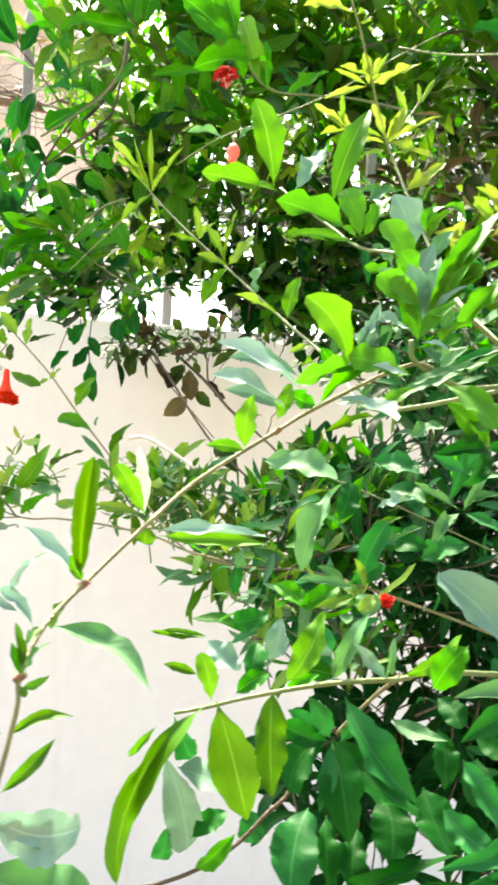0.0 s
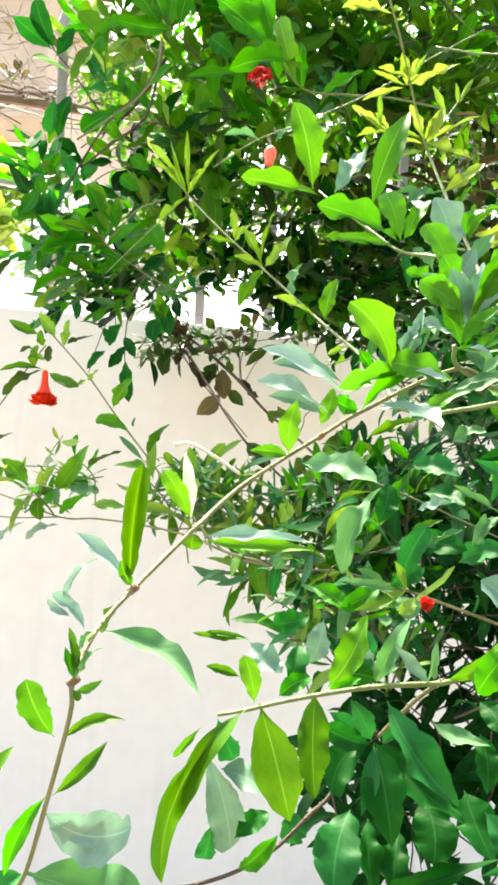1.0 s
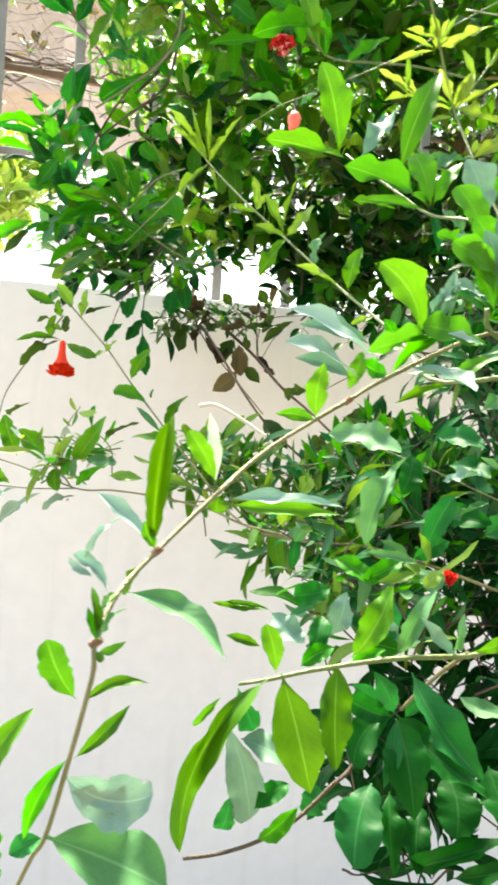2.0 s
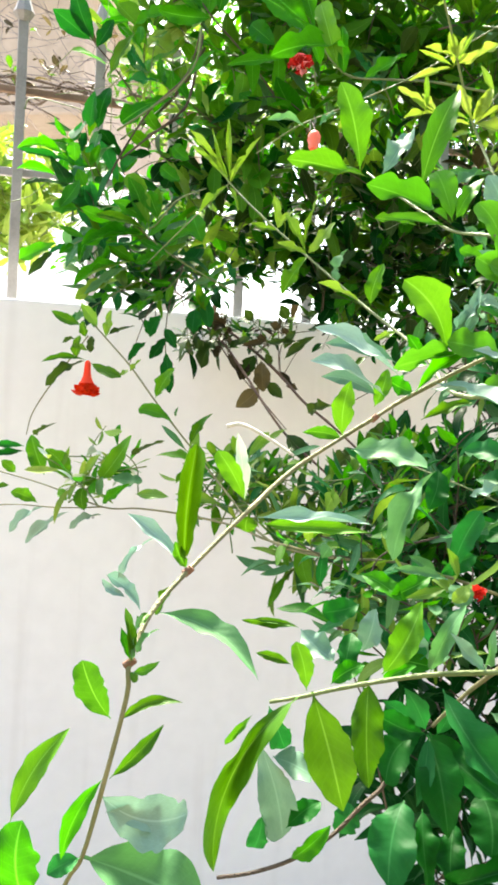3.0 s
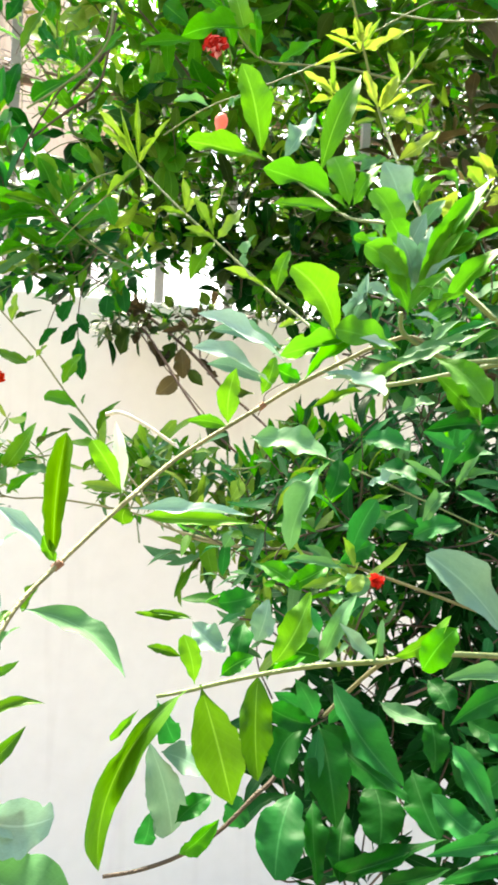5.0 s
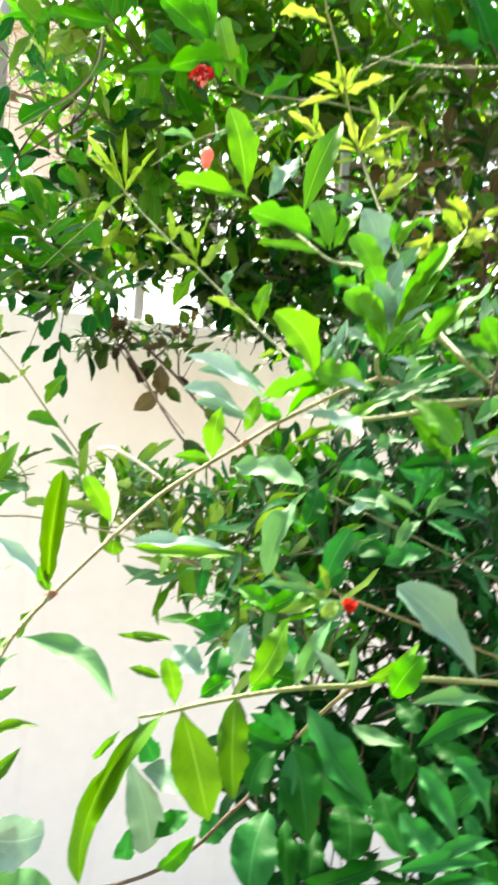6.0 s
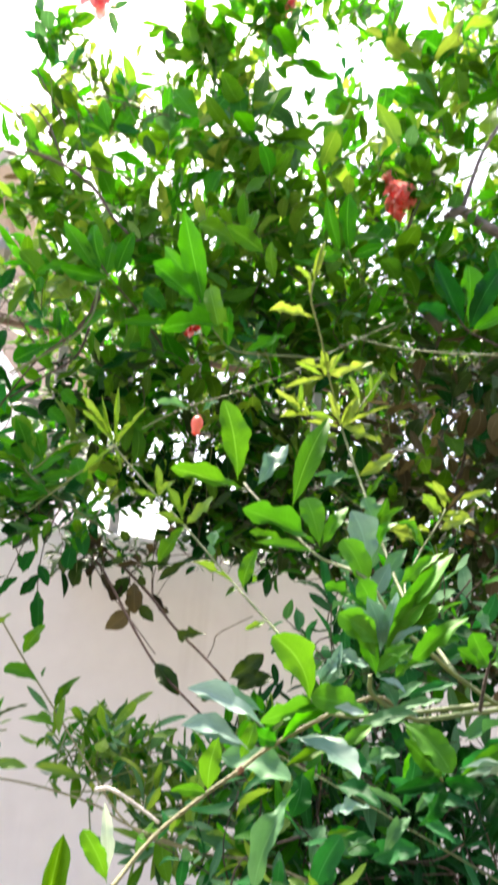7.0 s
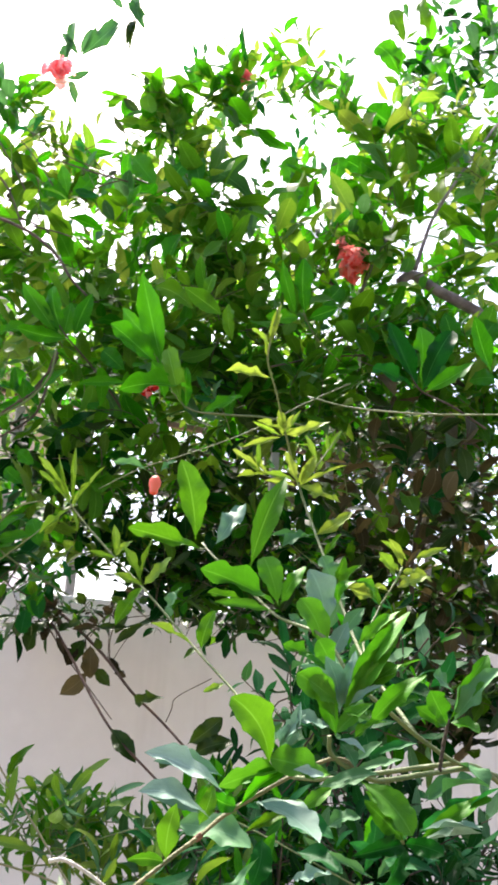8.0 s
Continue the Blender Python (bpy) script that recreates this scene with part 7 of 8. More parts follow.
# ---- the flowers and the bud ----
hanging = turned(branch_k, "flower", (-0.2576, 0.985, 1.6105), (0.02, -0.1, -1), [(0, 0.0016), (0.002, 0.0032), (0.006, 0.0036), (0.012, 0.0038), (0.018, 0.0048), (0.023, 0.0066), (0.027, 0.0092)], SCARLET, "orange-red bell flower hanging from its stalk")
v, f, uv = leaf_grid(0.16, 0.25, 0.5, 0.3, 77, 0.8, 0.3, None, 0.16)
petal_shape = mesh_of("petal", v, f, [SCARLET], uv=uv)
rng = random.Random(12)
for i in range(11):
    a, open_by = i * 2.4, rng.uniform(0.15, 0.55)
    out = Vector((math.cos(a), math.sin(a), 0))
    go = (Vector((0.02, -0.1, -1)) * math.cos(open_by) + out * math.sin(open_by)).normalized()
    face = out - go * out.dot(go)
    face.normalize()
    ob = under(new("petal", petal_shape), hanging)
    ob.matrix_basis = Matrix.Translation(Vector((-0.2572, 0.983, 1.5860)) + out * 0.0055) @ Matrix((go.cross(face), go, face)).transposed().to_4x4() @ Matrix.Diagonal((0.0125, rng.uniform(0.013, 0.018), 0.012, 1))
turned(branch_m9, "bud", (-0.0049, 0.82, 1.8196), (-0.05, -0.25, -1), [(0, 0.001), (0.002, 0.0038), (0.006, 0.0060), (0.011, 0.0060), (0.0155, 0.0042), (0.0175, 0.0046), (0.020, 0.0034)], CALYX, "closed coral-pink flower bud")
stem("stalk", branch_m9, [(-0.0082, 0.83, 1.8307), (-0.0062, 0.825, 1.8251), (-0.0048, 0.82, 1.8186)], 0.0008, 0.0008, BROWN_BARK)
rosette(branch_m2, (-0.0423, 1.25, 2.0639), (0.1, -1, -0.15), 0.030, CRIMSON, 16, "small red flower with crumpled petals", CALYX, seed=3)
rosette(branch_m2, (-0.0428, 1.256, 2.0634), (0.1, -1, -0.15), 0.036, CORAL, 6, "coral calyx lobes behind the red flower", CORAL, seed=9)
rosette(branch_g, (0.1254, 0.62, 1.4337), (0.1, -0.9, -0.3), 0.012, CRIMSON, 12, "small deep red opening flower", CRIMSON, seed=4)
rosette(branch_m2, (0.3030, 1.48, 2.4200), (0.25, -1, 0.15), 0.062, CORAL, 30, "coral-red double flower with crumpled petals", seed=5)
rosette(branch_m18, (-0.3345, 1.72, 2.9466), (0.05, -1, 0.3), 0.066, PINK, 34, "pink-red double flower on a bare twig", PINK, seed=6)
rosette(branch_m17, (0.084, 1.74, 3.0195), (0.1, -1, 0.35), 0.052, PINK, 26, "pink-red double flower on a twig tip", PINK, seed=7)

# ---- the crowns ----
BRIGHT_SHOOT, LEAFY, GLOSSY = ("fresh", "pale", "fresh"), ("mid", "fresh", "crown", "silver"), ("crown", "teal", "silver", "mid")
shoot(over, (-0.4030, 1.700, 2.6780), (-0.4660, 1.720, 2.9380), 4, 0.070, GLOSSY, 300)
shoot(over, (-0.3520, 1.680, 2.7590), (-0.4170, 1.700, 2.8990), 3, 0.055, GLOSSY, 301)
shoot(over, (-0.0700, 1.660, 2.7270), (-0.1030, 1.680, 2.9380), 4, 0.066, BRIGHT_SHOOT, 302)
shoot(over, (-0.0080, 1.700, 2.7180), (-0.0090, 1.720, 3.0890), 6, 0.062, GLOSSY, 303)
shoot(over, (0.0710, 1.700, 2.7880), (0.0830, 1.720, 3.0710), 4, 0.062, LEAFY, 304)
shoot(over, (0.2520, 1.660, 2.6980), (0.2280, 1.680, 2.8570), 3, 0.062, GLOSSY, 305)
shoot(over, (0.3890, 1.680, 2.8190), (0.3250, 1.700, 3.0950), 5, 0.066, LEAFY, 306)
shoot(over, (0.4810, 1.700, 2.8610), (0.4480, 1.720, 3.1750), 5, 0.066, LEAFY, 307)
shoot(over, (0.5690, 1.720, 2.9500), (0.4980, 1.740, 3.3120), 6, 0.060, LEAFY, 308)
shoot(over, (0.6580, 1.720, 2.9470), (0.6200, 1.740, 3.2750), 5, 0.058, GLOSSY, 309)
shoot(over, (0.7150, 1.740, 3.0510), (0.7120, 1.760, 3.3910), 5, 0.058, GLOSSY, 310)
shoot(over, (0.4900, 1.600, 2.6930), (0.4680, 1.620, 2.8560), 3, 0.062, BRIGHT_SHOOT, 311)
shoot(over, (0.6490, 1.640, 2.7250), (0.5890, 1.660, 2.9220), 4, 0.060, BRIGHT_SHOOT, 312)
shoot(over, (-0.2350, 1.600, 2.4760), (-0.3310, 1.620, 2.6220), 4, 0.062, LEAFY, 313)
shoot(over, (-0.1670, 1.620, 2.5760), (-0.2460, 1.640, 2.7340), 4, 0.062, GLOSSY, 314)
shoot(over, (0.1210, 1.580, 2.5360), (0.1500, 1.600, 2.7170), 4, 0.062, LEAFY, 315)
shoot(over, (0.0210, 1.560, 2.4710), (-0.0170, 1.580, 2.6260), 4, 0.062, GLOSSY, 316)
shoot(over, (0.1980, 1.560, 2.4960), (0.2140, 1.580, 2.6710), 4, 0.060, LEAFY, 317)
shoot(over, (0.3120, 1.580, 2.5610), (0.3600, 1.600, 2.7180), 4, 0.060, LEAFY, 318)
shoot(over, (-0.2690, 1.500, 2.2280), (-0.3350, 1.520, 2.3470), 4, 0.060, LEAFY, 319)
shoot(over, (0.0910, 1.420, 2.1260), (0.1410, 1.440, 2.2040), 4, 0.050, LEAFY, 320)
shoot(over, (0.3120, 1.420, 2.2150), (0.3790, 1.440, 2.2870), 4, 0.050, LEAFY, 321)
shoot(over, (-0.1540, 1.420, 2.1010), (-0.2070, 1.440, 2.1990), 4, 0.052, LEAFY, 322)
shoot(over, (0.2110, 1.440, 2.2120), (0.2520, 1.460, 2.3170), 4, 0.050, GLOSSY, 323)
shoot(over, (-0.2730, 1.300, 1.7610), (-0.3500, 1.270, 1.7040), 4, 0.045, GLOSSY, 324)
shoot(over, (-0.2730, 1.250, 1.8340), (-0.3550, 1.220, 1.7940), 4, 0.050, GLOSSY, 325)
shoot(over, (-0.2050, 1.300, 1.7790), (-0.2650, 1.270, 1.7230), 4, 0.042, LEAFY, 326)
shoot(over, (-0.3480, 1.300, 1.9060), (-0.3840, 1.270, 1.9640), 3, 0.050, GLOSSY, 327)
shoot(over, (-0.1350, 1.350, 1.8250), (-0.1640, 1.320, 1.7490), 4, 0.040, GLOSSY, 328)
shoot(over, (-0.2210, 1.300, 2.0160), (-0.2680, 1.270, 2.0630), 4, 0.050, GLOSSY, 329)
shoot(over, (-0.0200, 1.300, 2.0570), (-0.0540, 1.270, 2.1190), 4, 0.050, LEAFY, 330)
shoot(over, (0.1000, 1.350, 2.0340), (0.0540, 1.320, 2.0900), 4, 0.050, GLOSSY, 331)
WITHERING = ["dull", "tan", "olive", "dark", "tan", "dull"]
# SHADE darkens the crown's inner and lower gaps by leaf colour, as shadow would
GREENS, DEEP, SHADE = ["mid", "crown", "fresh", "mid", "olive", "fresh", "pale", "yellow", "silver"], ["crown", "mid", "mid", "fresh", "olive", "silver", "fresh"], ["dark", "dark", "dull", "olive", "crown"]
clump(over, (-0.0287, 1.7, 2.8196), (0.122, 0.180, 0.111), 9, GREENS, length=0.13, seed=21, size=0.084, slim=1.2)
clump(over, (-0.1157, 1.7, 2.914), (0.050, 0.100, 0.055), 5, ["fresh", "mid"], seed=22, size=0.076, slim=1.2)
clump(over, (0.0921, 1.72, 2.9921), (0.045, 0.100, 0.067), 5, GREENS, seed=23, size=0.076, slim=1.2)
clump(over, (-0.3093, 1.8, 2.7263), (0.140, 0.200, 0.105), 5, ["yellow", "pale", "olive", "mid"], length=0.13, seed=24, size=0.084, slim=1.2)
clump(over, (-0.4211, 1.75, 2.8294), (0.046, 0.100, 0.080), 3, DEEP, seed=25, size=0.076, slim=1.2)
clump(over, (0.4475, 1.7, 2.8717), (0.144, 0.200, 0.122), 7, GREENS, length=0.13, seed=26, size=0.084, slim=1.2)
clump(over, (0.7167, 2., 3.3828), (0.104, 0.200, 0.143), 13, ["mid", "silver", "dark"], seed=27, size=0.076, slim=1.2)
clump(over, (0.3395, 1.6, 2.6035), (0.156, 0.200, 0.094), 11, GREENS, length=0.13, seed=28, size=0.084, slim=1.2)
clump(over, (-0.0073, 1.6, 2.5319), (0.177, 0.200, 0.094), 16, GREENS, length=0.13, seed=29, size=0.084, slim=1.2)
clump(over, (-0.245, 1.6, 2.3731), (0.146, 0.200, 0.104), 7, GREENS, length=0.13, seed=30, size=0.084, slim=1.2)
clump(over, (0.6385, 1.7, 2.671), (0.099, 0.200, 0.122), 8, GREENS, length=0.13, seed=31, size=0.084, slim=1.2)
clump(over, (-0.1194, 1.5, 2.2), (0.215, 0.200, 0.107), 13, ["mid", "fresh", "pale", "olive"], seed=32, size=0.064, slim=1.2)
clump(over, (0.24, 1.5, 2.2743), (0.195, 0.200, 0.088), 11, DEEP, seed=33, size=0.064, slim=1.2)
clump(over, (0.5304, 1.5, 2.2709), (0.117, 0.200, 0.098), 12, DEEP, seed=34, size=0.064, slim=1.2)
clump(over, (-0.1167, 1.5, 1.9928), (0.176, 0.200, 0.107), 14, ["mid", "dull", "pale", "dark"], seed=35, size=0.064, slim=1.2)
clump(over, (0.121, 1.45, 2.0335), (0.170, 0.200, 0.113), 14, ["dark", "mid", "pale", "dull"], seed=36, size=0.064, slim=1.2)
clump(over, (0.401, 1.5, 2.02), (0.156, 0.200, 0.117), 16, WITHERING, seed=37, size=0.058, slim=1.25)
clump(over, (0.6098, 1.6, 1.972), (0.083, 0.200, 0.125), 10, WITHERING, seed=38, size=0.058, slim=1.25)
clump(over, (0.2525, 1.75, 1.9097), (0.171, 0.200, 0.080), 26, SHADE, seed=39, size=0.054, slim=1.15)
clump(over, (-0.3131, 1.35, 1.7966), (0.105, 0.150, 0.053), 11, ["dark", "crown", "teal", "olive", "silver"], seed=40, size=0.066, slim=1.15)
clump(over, (-0.3722, 1.4, 1.9259), (0.036, 0.120, 0.100), 7, ["dark", "crown", "teal", "olive", "silver"], seed=41, size=0.066, slim=1.15)
clump(over, (-0.3512, 1.6, 2.2039), (0.078, 0.200, 0.104), 7, ["mid", "olive", "pale"], seed=42, size=0.066, slim=1.15)
clump(near, (0.1013, 0.85, 1.4696), (0.066, 0.120, 0.055), 40, ["silver", "teal", "crown", "mid", "dark", "pale"], size=0.036, seed=43, slim=0.8, bark=BROWN_BARK)
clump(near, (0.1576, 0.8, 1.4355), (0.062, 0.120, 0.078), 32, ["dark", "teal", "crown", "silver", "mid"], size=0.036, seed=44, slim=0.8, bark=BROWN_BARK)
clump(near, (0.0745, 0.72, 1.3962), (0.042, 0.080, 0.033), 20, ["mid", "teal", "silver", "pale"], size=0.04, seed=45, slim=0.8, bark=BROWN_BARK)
# mostly dark-toned leaves: the shrub's inner shadow is put into their colour
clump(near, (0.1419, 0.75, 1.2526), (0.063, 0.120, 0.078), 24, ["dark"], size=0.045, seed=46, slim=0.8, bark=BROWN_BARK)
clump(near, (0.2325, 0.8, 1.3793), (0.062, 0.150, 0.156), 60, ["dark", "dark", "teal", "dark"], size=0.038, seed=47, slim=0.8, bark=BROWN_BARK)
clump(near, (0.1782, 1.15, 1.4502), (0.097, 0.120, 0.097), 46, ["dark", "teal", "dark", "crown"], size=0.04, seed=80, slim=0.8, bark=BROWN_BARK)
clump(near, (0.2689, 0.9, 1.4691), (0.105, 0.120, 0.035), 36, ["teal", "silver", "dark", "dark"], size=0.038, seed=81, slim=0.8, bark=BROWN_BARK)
for place, radii, count, seed in (
    ((0.62, 0.86, 1.35), (0.22, 0.25, 0.35), 90, 82), ((0.85, 0.95, 1.1), (0.3, 0.3, 0.45), 110, 83), ((0.88, 0.92, 1.75), (0.25, 0.25, 0.25), 60, 84),
):
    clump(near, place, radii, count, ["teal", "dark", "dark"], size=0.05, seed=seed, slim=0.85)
for place, radii, count, seed in (
    ((0.95, 1.5, 1.9), (0.3, 0.3, 0.45), 100, 85), ((0.85, 1.55, 2.6), (0.35, 0.3, 0.35), 70, 86), ((0.3, 1.75, 2.95), (0.5, 0.25, 0.12), 40, 87),
):
    clump(over, place, radii, count, GREENS, seed=seed)
clump(near, (-0.0571, 0.92, 1.4845), (0.090, 0.060, 0.023), 22, ["pale", "fresh", "silver", "pale", "mid"], size=0.034, length=0.06, bark=GREEN_BARK, seed=48, slim=0.75)
clump(near, (0.0114, 0.85, 1.4305), (0.044, 0.060, 0.025), 10, ["pale", "fresh", "silver"], bark=GREEN_BARK, size=0.04, length=0.06, seed=49, slim=0.75)

clump(over, (-0.0894, 1.55, 1.8803), (0.121, 0.150, 0.060), 14, ["dark", "olive", "crown", "pale"], seed=60, size=0.054, slim=1.15)
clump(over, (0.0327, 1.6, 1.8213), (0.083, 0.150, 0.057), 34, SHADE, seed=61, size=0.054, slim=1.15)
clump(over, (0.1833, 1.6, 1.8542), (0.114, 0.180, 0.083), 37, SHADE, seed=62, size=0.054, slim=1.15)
clump(over, (-0.1905, 1.6, 1.9946), (0.135, 0.180, 0.094), 12, ["dark", "crown", "teal", "olive", "silver"], seed=63, size=0.066, slim=1.15)
clump(over, (0.4093, 1.7, 1.8802), (0.099, 0.150, 0.066), 20, WITHERING, seed=64, size=0.058, slim=1.25)
clump(over, (0.6391, 1.75, 1.8584), (0.125, 0.150, 0.091), 22, WITHERING, seed=65, size=0.058, slim=1.25)
clump(over, (-0.0284, 1.5, 2.1783), (0.195, 0.200, 0.088), 21, DEEP, seed=67, size=0.066, slim=1.15)
clump(over, (0.2182, 1.5, 2.1665), (0.117, 0.200, 0.098), 22, DEEP, seed=68, size=0.066, slim=1.15)
yellow = thing("garden_shrub", (-1.3, 3.3, 0), "sunlit yellow-green shrub behind the fence", "shrub")
stem("trunk", yellow, [(-1.3, 3.3, -0.05), (-1.32, 3.3, 1.0), (-1.3, 3.3, 2.2)], 0.03, 0.01, BROWN_BARK)
clump(yellow, (-1.2273, 3.2, 2.3948), (0.229, 0.300, 0.229), 80, ["yellow", "yellow", "pale"], size=0.10, seed=50)

tangle(vine, "brushwood", (-0.72, 2.25, 2.50), (0.22, 0.080, 0.15), 64, 0.28, 0.0013, GREY_BARK, (1, 0, -0.35), 0.6, 51, "tangle of thin dry brown twigs")
tangle(vine, "brushwood", (-0.74, 2.27, 2.42), (0.20, 0.060, 0.02), 9, 0.42, 0.0042, BROWN_BARK, (1, 0, -0.12), 0.12, 58, "thick dry brown runners")
clump(vine, (-0.74, 2.24, 2.50), (0.20, 0.070, 0.12), 16, ["dry", "tan", "tan", "olive"], size=0.035, length=0.09, pairs=2, seed=59)
clump(vine, (-0.1407, 1.98, 1.7792), (0.109, 0.050, 0.031), 12, ["dry", "dry", "dark", "olive"], size=0.04, way=(0.3, -0.2, -0.6), length=0.08, pairs=3, seed=53)
clump(vine, (0.0244, 2., 1.811), (0.091, 0.050, 0.018), 8, ["dry", "dark"], size=0.035, way=(0.6, -0.2, -0.1), length=0.09, pairs=3, seed=54)

hedge = thing("garden_tree", (0.5, 3.2, 0), "green garden tree standing behind the fence", "tree")
stem("trunk", hedge, [(0.5, 3.2, -0.05), (0.48, 3.2, 1.2), (0.4, 3.15, 2.2), (0.3, 3.1, 3.2)], 0.05, 0.015, GREY_BARK, "", 9)
for place, radii, count, seed in (
    ((-0.3347, 3., 2.7562), (0.507, 0.250, 0.254), 26, 70), ((0.3053, 3., 2.6181), (0.390, 0.250, 0.293), 28, 71), ((0.3092, 2.9, 2.1936), (0.302, 0.250, 0.113), 24, 72),
    ((-0.0832, 3., 2.797), (0.429, 0.250, 0.234), 22, 73), ((0.7003, 3., 3.0712), (0.429, 0.250, 0.215), 22, 74), ((-0.4809, 2.8, 2.2536), (0.164, 0.200, 0.127), 16, 75),
):
    clump(hedge, place, radii, count, ["mid", "pale", "olive", "fresh"], size=0.075, length=0.16, seed=seed)
for place, radii, count, seed in (
    ((0.05, 2.9, 2.72), (0.42, 0.25, 0.26), 60, 150), ((0.55, 2.9, 2.70), (0.36, 0.25, 0.26), 50, 151), ((-0.42, 2.9, 2.62), (0.26, 0.25, 0.24), 30, 152),
    ((0.10, 2.9, 2.38), (0.34, 0.25, 0.16), 44, 153), ((0.55, 2.9, 2.36), (0.34, 0.25, 0.14), 34, 154), ((0.25, 2.9, 3.05), (0.50, 0.25, 0.18), 36, 155),
):
    clump(hedge, place, radii, count, WITHERING if seed in (151, 154) else ["fresh", "olive", "mid", "pale", "olive", "yellow"], size=0.075, length=0.16, seed=seed)
for place, radii, count, seed in (((0.942, 2.9, 2.3509), (0.283, 0.250, 0.226), 24, 76), ((0.6706, 2.9, 2.5344), (0.264, 0.250, 0.170), 28, 77)):
    clump(hedge, place, radii, count, ["dark", "dull", "olive", "tan"], size=0.075, length=0.16, seed=seed)


clump(over, (0.4549, 1.35, 1.6309), (0.097, 0.120, 0.070), 30, WITHERING, seed=90, size=0.058, slim=1.25)
clump(over, (0.3313, 1.6, 1.6694), (0.052, 0.080, 0.052), 8, WITHERING, seed=91)
clump(over, (0.6981, 1.95, 1.7949), (0.114, 0.080, 0.063), 30, WITHERING, seed=92, size=0.058, slim=1.25)
stem("trunk", over, [(0.5192, 1.75, 1.6213), (0.5135, 1.8, 1.7814), (0.5152, 1.85, 1.8958), (0.5348, 1.9, 2.0083)], 0.008, 0.005, BROWN_BARK)
clump(over, (0.6233, 1.6, 2.1721), (0.052, 0.120, 0.083), 20, DEEP, seed=93)
clump(over, (-0.4334, 1.9, 2.617), (0.043, 0.100, 0.111), 10, ["yellow", "pale", "dry"], size=0.06, seed=94)

for place, radii, count, seed in (((0.70, 2.35, 2.12), (0.30, 0.12, 0.20), 24, 140), ((0.50, 2.35, 2.02), (0.18, 0.12, 0.16), 14, 141), ((0.66, 2.5, 2.40), (0.26, 0.12, 0.16), 14, 142)):
    clump(hedge, place, radii, count, ["dull", "tan", "dark", "olive"], size=0.07, seed=seed, slim=1.3)

for place, radii, count, seed in (
    ((-0.10, 1.42, 2.22), (0.24, 0.10, 0.12), 20, 160), ((0.25, 1.42, 2.20), (0.22, 0.10, 0.12), 20, 161), ((0.52, 1.44, 2.24), (0.14, 0.10, 0.14), 12, 162),
    ((-0.28, 1.45, 2.35), (0.14, 0.10, 0.12), 13, 163), ((0.12, 1.45, 2.42), (0.30, 0.10, 0.10), 22, 164), ((-0.12, 1.40, 2.02), (0.18, 0.10, 0.10), 8, 165),
):
    clump(over, place, radii, count, ["fresh", "pale", "fresh", "mid", "olive", "lush"], size=0.064, seed=seed, slim=1.2)

# finer growth deep in the crowns
FINE = ["mid", "olive", "crown", "dull", "pale"]
for place, radii, count, tones, seed in (
    ((0.4411, 1.95, 2.7711), (0.317, 0.120, 0.203), 22, FINE, 101), ((-0.1199, 1.95, 2.6681), (0.317, 0.120, 0.178), 30, FINE, 102), ((0.6829, 1.95, 3.0963), (0.139, 0.120, 0.241), 30, ["pale", "yellow", "olive", "mid"], 103),
    ((0.2866, 1.8, 2.3629), (0.386, 0.120, 0.105), 45, ["pale", "mid", "pale", "fresh"], 104), ((-0.1378, 1.8, 2.2495), (0.257, 0.120, 0.105), 24, ["pale", "mid", "pale", "fresh"], 105), ((0.5154, 1.85, 2.1565), (0.241, 0.120, 0.132), 24, ["dull", "tan", "pale", "olive"], 106),
    ((0.2322, 2., 2.3369), (0.273, 0.120, 0.195), 60, FINE, 107), ((-0.1804, 2., 2.3871), (0.247, 0.120, 0.169), 40, FINE, 108), ((-0.1641, 1.75, 1.917), (0.171, 0.100, 0.057), 14, ["dull", "olive", "pale"], 109),
    ((-0.366, 1.85, 2.8132), (0.132, 0.100, 0.132), 18, ["pale", "olive", "yellow"], 110),
):
    clump(over, place, radii, count, tones, size=0.048 if seed in (101, 102, 103, 110) else 0.036, length=0.12, pairs=6, seed=seed)
clump(near, (-0.225, 0.93, 1.476), (0.079, 0.050, 0.030), 9, ["mid", "pale", "white", "yellow"], size=0.034, length=0.07, pairs=3, seed=111, slim=0.7, bark=GREEN_BARK)
clump(near, (-0.0443, 0.9, 1.4464), (0.053, 0.050, 0.035), 9, ["mid", "pale", "yellow"], size=0.034, length=0.07, pairs=3, seed=112, slim=0.7, bark=GREEN_BARK)
tangle(over, "brushwood", (0.1027, 1.75, 2.6901), (0.478, 0.150, 0.250), 34, 0.34, 0.0012, BROWN_BARK, (0.3, 0, 0.4), 0.7, 113, "thin dark bare twigs")
tangle(over, "brushwood", (-0.0761, 1.55, 2.0541), (0.383, 0.150, 0.202), 26, 0.3, 0.0012, GREEN_BARK, (0.5, 0, 0.4), 0.7, 114, "thin green twigs")
for place in ((-0.0341, 0.349, 1.4762), (0.0414, 0.44, 1.5428), (-0.0475, 0.31, 1.4486)):
    p = Vector(place)
    stem("node", branch_a, [p - Vector((0.0016, 0, 0.0014)), p - Vector((0.0006, 0, 0.0005)), p + Vector((0.0006, 0, 0.0005)), p + Vector((0.0016, 0, 0.0014))], 0.0017, 0.0016, RED_NODE)

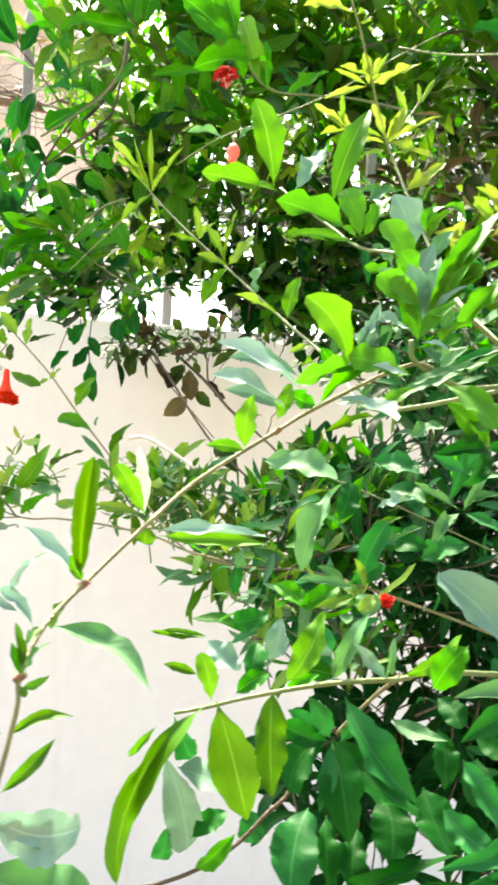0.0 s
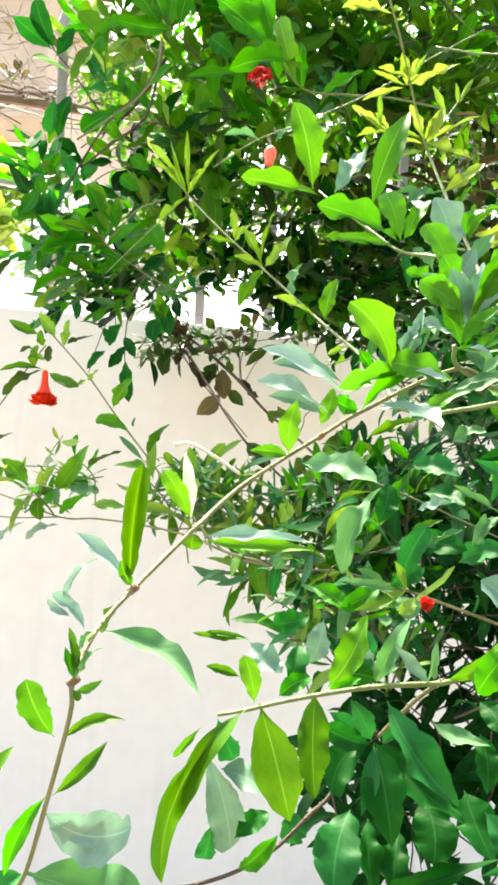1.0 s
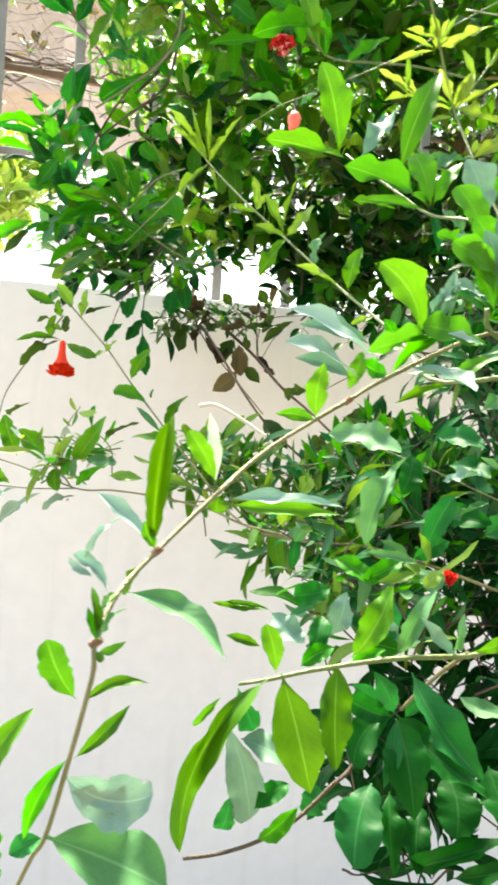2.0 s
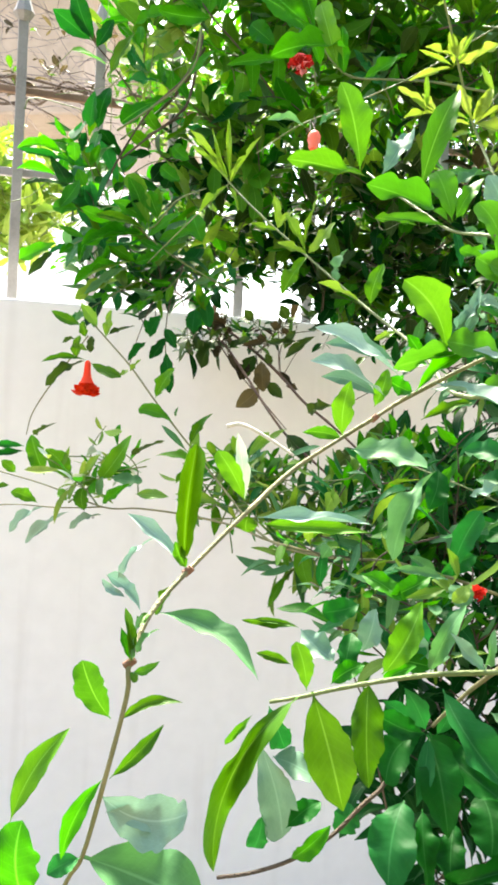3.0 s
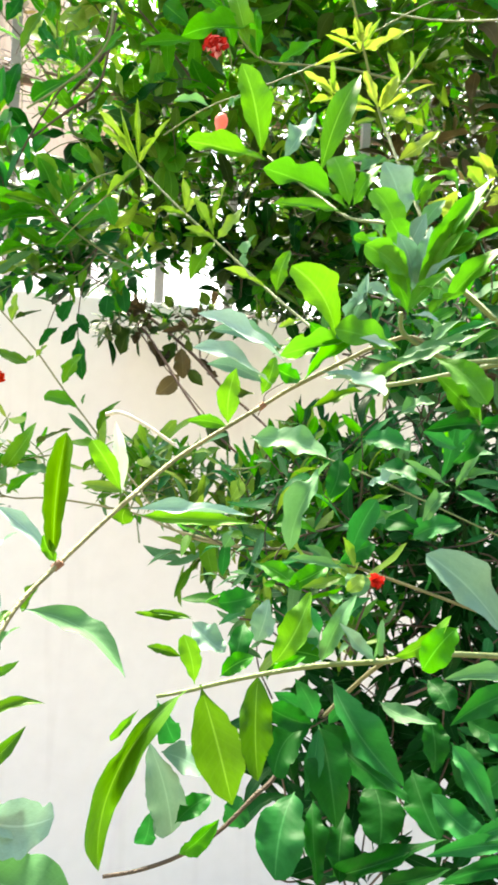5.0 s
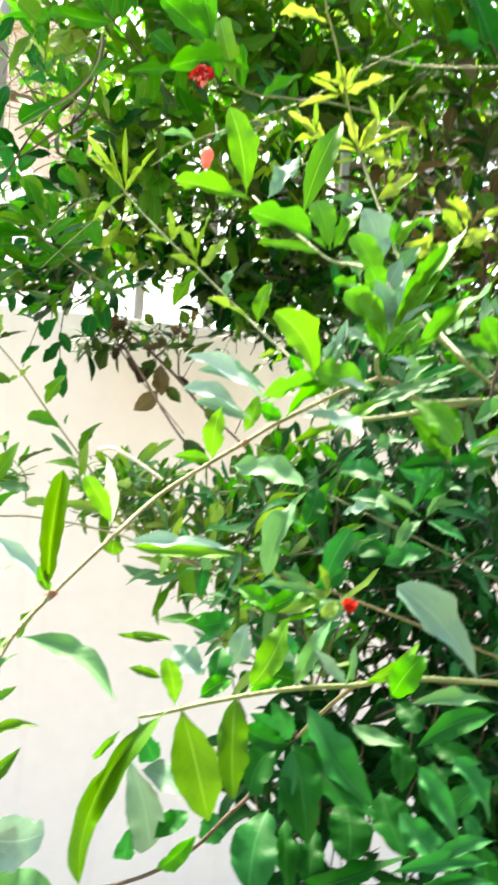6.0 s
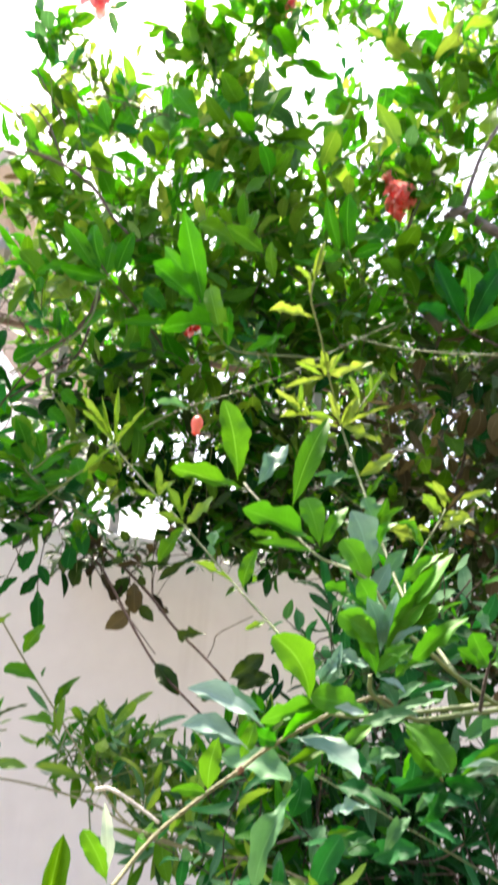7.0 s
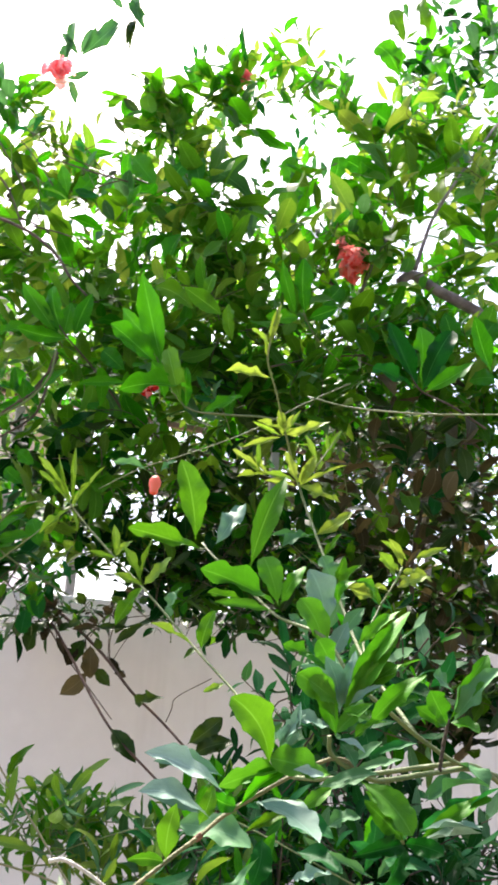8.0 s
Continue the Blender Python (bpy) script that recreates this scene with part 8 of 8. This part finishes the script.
clump(over, (0.4169, 1.62, 2.2745), (0.079, 0.100, 0.100), 18, ["mid", "crown", "dull"], size=0.045, seed=121)
clump(over, (0.0582, 1.65, 2.4204), (0.080, 0.100, 0.059), 16, ["mid", "fresh", "pale"], size=0.05, seed=122)
clump(over, (0.5157, 1.6, 2.3596), (0.073, 0.100, 0.073), 12, ["mid", "crown", "fresh"], size=0.05, seed=123)
clump(over, (0.0357, 1.7, 2.0294), (0.122, 0.100, 0.066), 26, ["mid", "dark", "olive", "dull"], size=0.04, seed=124)

rosette(branch_m2, (0.2978, 1.47, 2.4523), (0.0, -0.3, 1), 0.036, CORAL, 9, "small coral calyx star on the flower", CORAL, seed=8)
clump(vine, (-0.2672, 1.98, 1.76), (0.097, 0.050, 0.039), 9, ["dark", "dull", "dull"], size=0.055, way=(0.1, -0.2, -0.7), length=0.08, pairs=3, seed=125, slim=0.9)
clump(near, (-0.0177, 0.9, 1.465), (0.099, 0.080, 0.026), 10, ["silver", "pale", "teal", "silver"], size=0.034, length=0.05, pairs=3, seed=126, bark=GREEN_BARK, slim=0.8)

clump(over, (0.4872, 1.75, 2.2047), (0.137, 0.100, 0.068), 10, WITHERING, seed=127, size=0.058, slim=1.25)

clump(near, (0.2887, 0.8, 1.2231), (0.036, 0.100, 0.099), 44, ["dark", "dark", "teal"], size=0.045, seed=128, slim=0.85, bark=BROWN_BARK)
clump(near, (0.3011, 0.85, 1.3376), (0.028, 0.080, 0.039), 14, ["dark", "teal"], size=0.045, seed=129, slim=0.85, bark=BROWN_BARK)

clump(over, (0.4059, 1.7, 2.4169), (0.077, 0.100, 0.099), 9, ["mid", "crown", "fresh"], size=0.055, seed=130)
clump(over, (-0.1276, 1.75, 2.7042), (0.051, 0.100, 0.114), 12, ["mid", "fresh", "pale"], size=0.06, seed=131)
clump(over, (-0.2451, 1.5, 1.7936), (0.059, 0.080, 0.029), 5, ["dark", "crown", "teal", "olive", "silver"], seed=66)
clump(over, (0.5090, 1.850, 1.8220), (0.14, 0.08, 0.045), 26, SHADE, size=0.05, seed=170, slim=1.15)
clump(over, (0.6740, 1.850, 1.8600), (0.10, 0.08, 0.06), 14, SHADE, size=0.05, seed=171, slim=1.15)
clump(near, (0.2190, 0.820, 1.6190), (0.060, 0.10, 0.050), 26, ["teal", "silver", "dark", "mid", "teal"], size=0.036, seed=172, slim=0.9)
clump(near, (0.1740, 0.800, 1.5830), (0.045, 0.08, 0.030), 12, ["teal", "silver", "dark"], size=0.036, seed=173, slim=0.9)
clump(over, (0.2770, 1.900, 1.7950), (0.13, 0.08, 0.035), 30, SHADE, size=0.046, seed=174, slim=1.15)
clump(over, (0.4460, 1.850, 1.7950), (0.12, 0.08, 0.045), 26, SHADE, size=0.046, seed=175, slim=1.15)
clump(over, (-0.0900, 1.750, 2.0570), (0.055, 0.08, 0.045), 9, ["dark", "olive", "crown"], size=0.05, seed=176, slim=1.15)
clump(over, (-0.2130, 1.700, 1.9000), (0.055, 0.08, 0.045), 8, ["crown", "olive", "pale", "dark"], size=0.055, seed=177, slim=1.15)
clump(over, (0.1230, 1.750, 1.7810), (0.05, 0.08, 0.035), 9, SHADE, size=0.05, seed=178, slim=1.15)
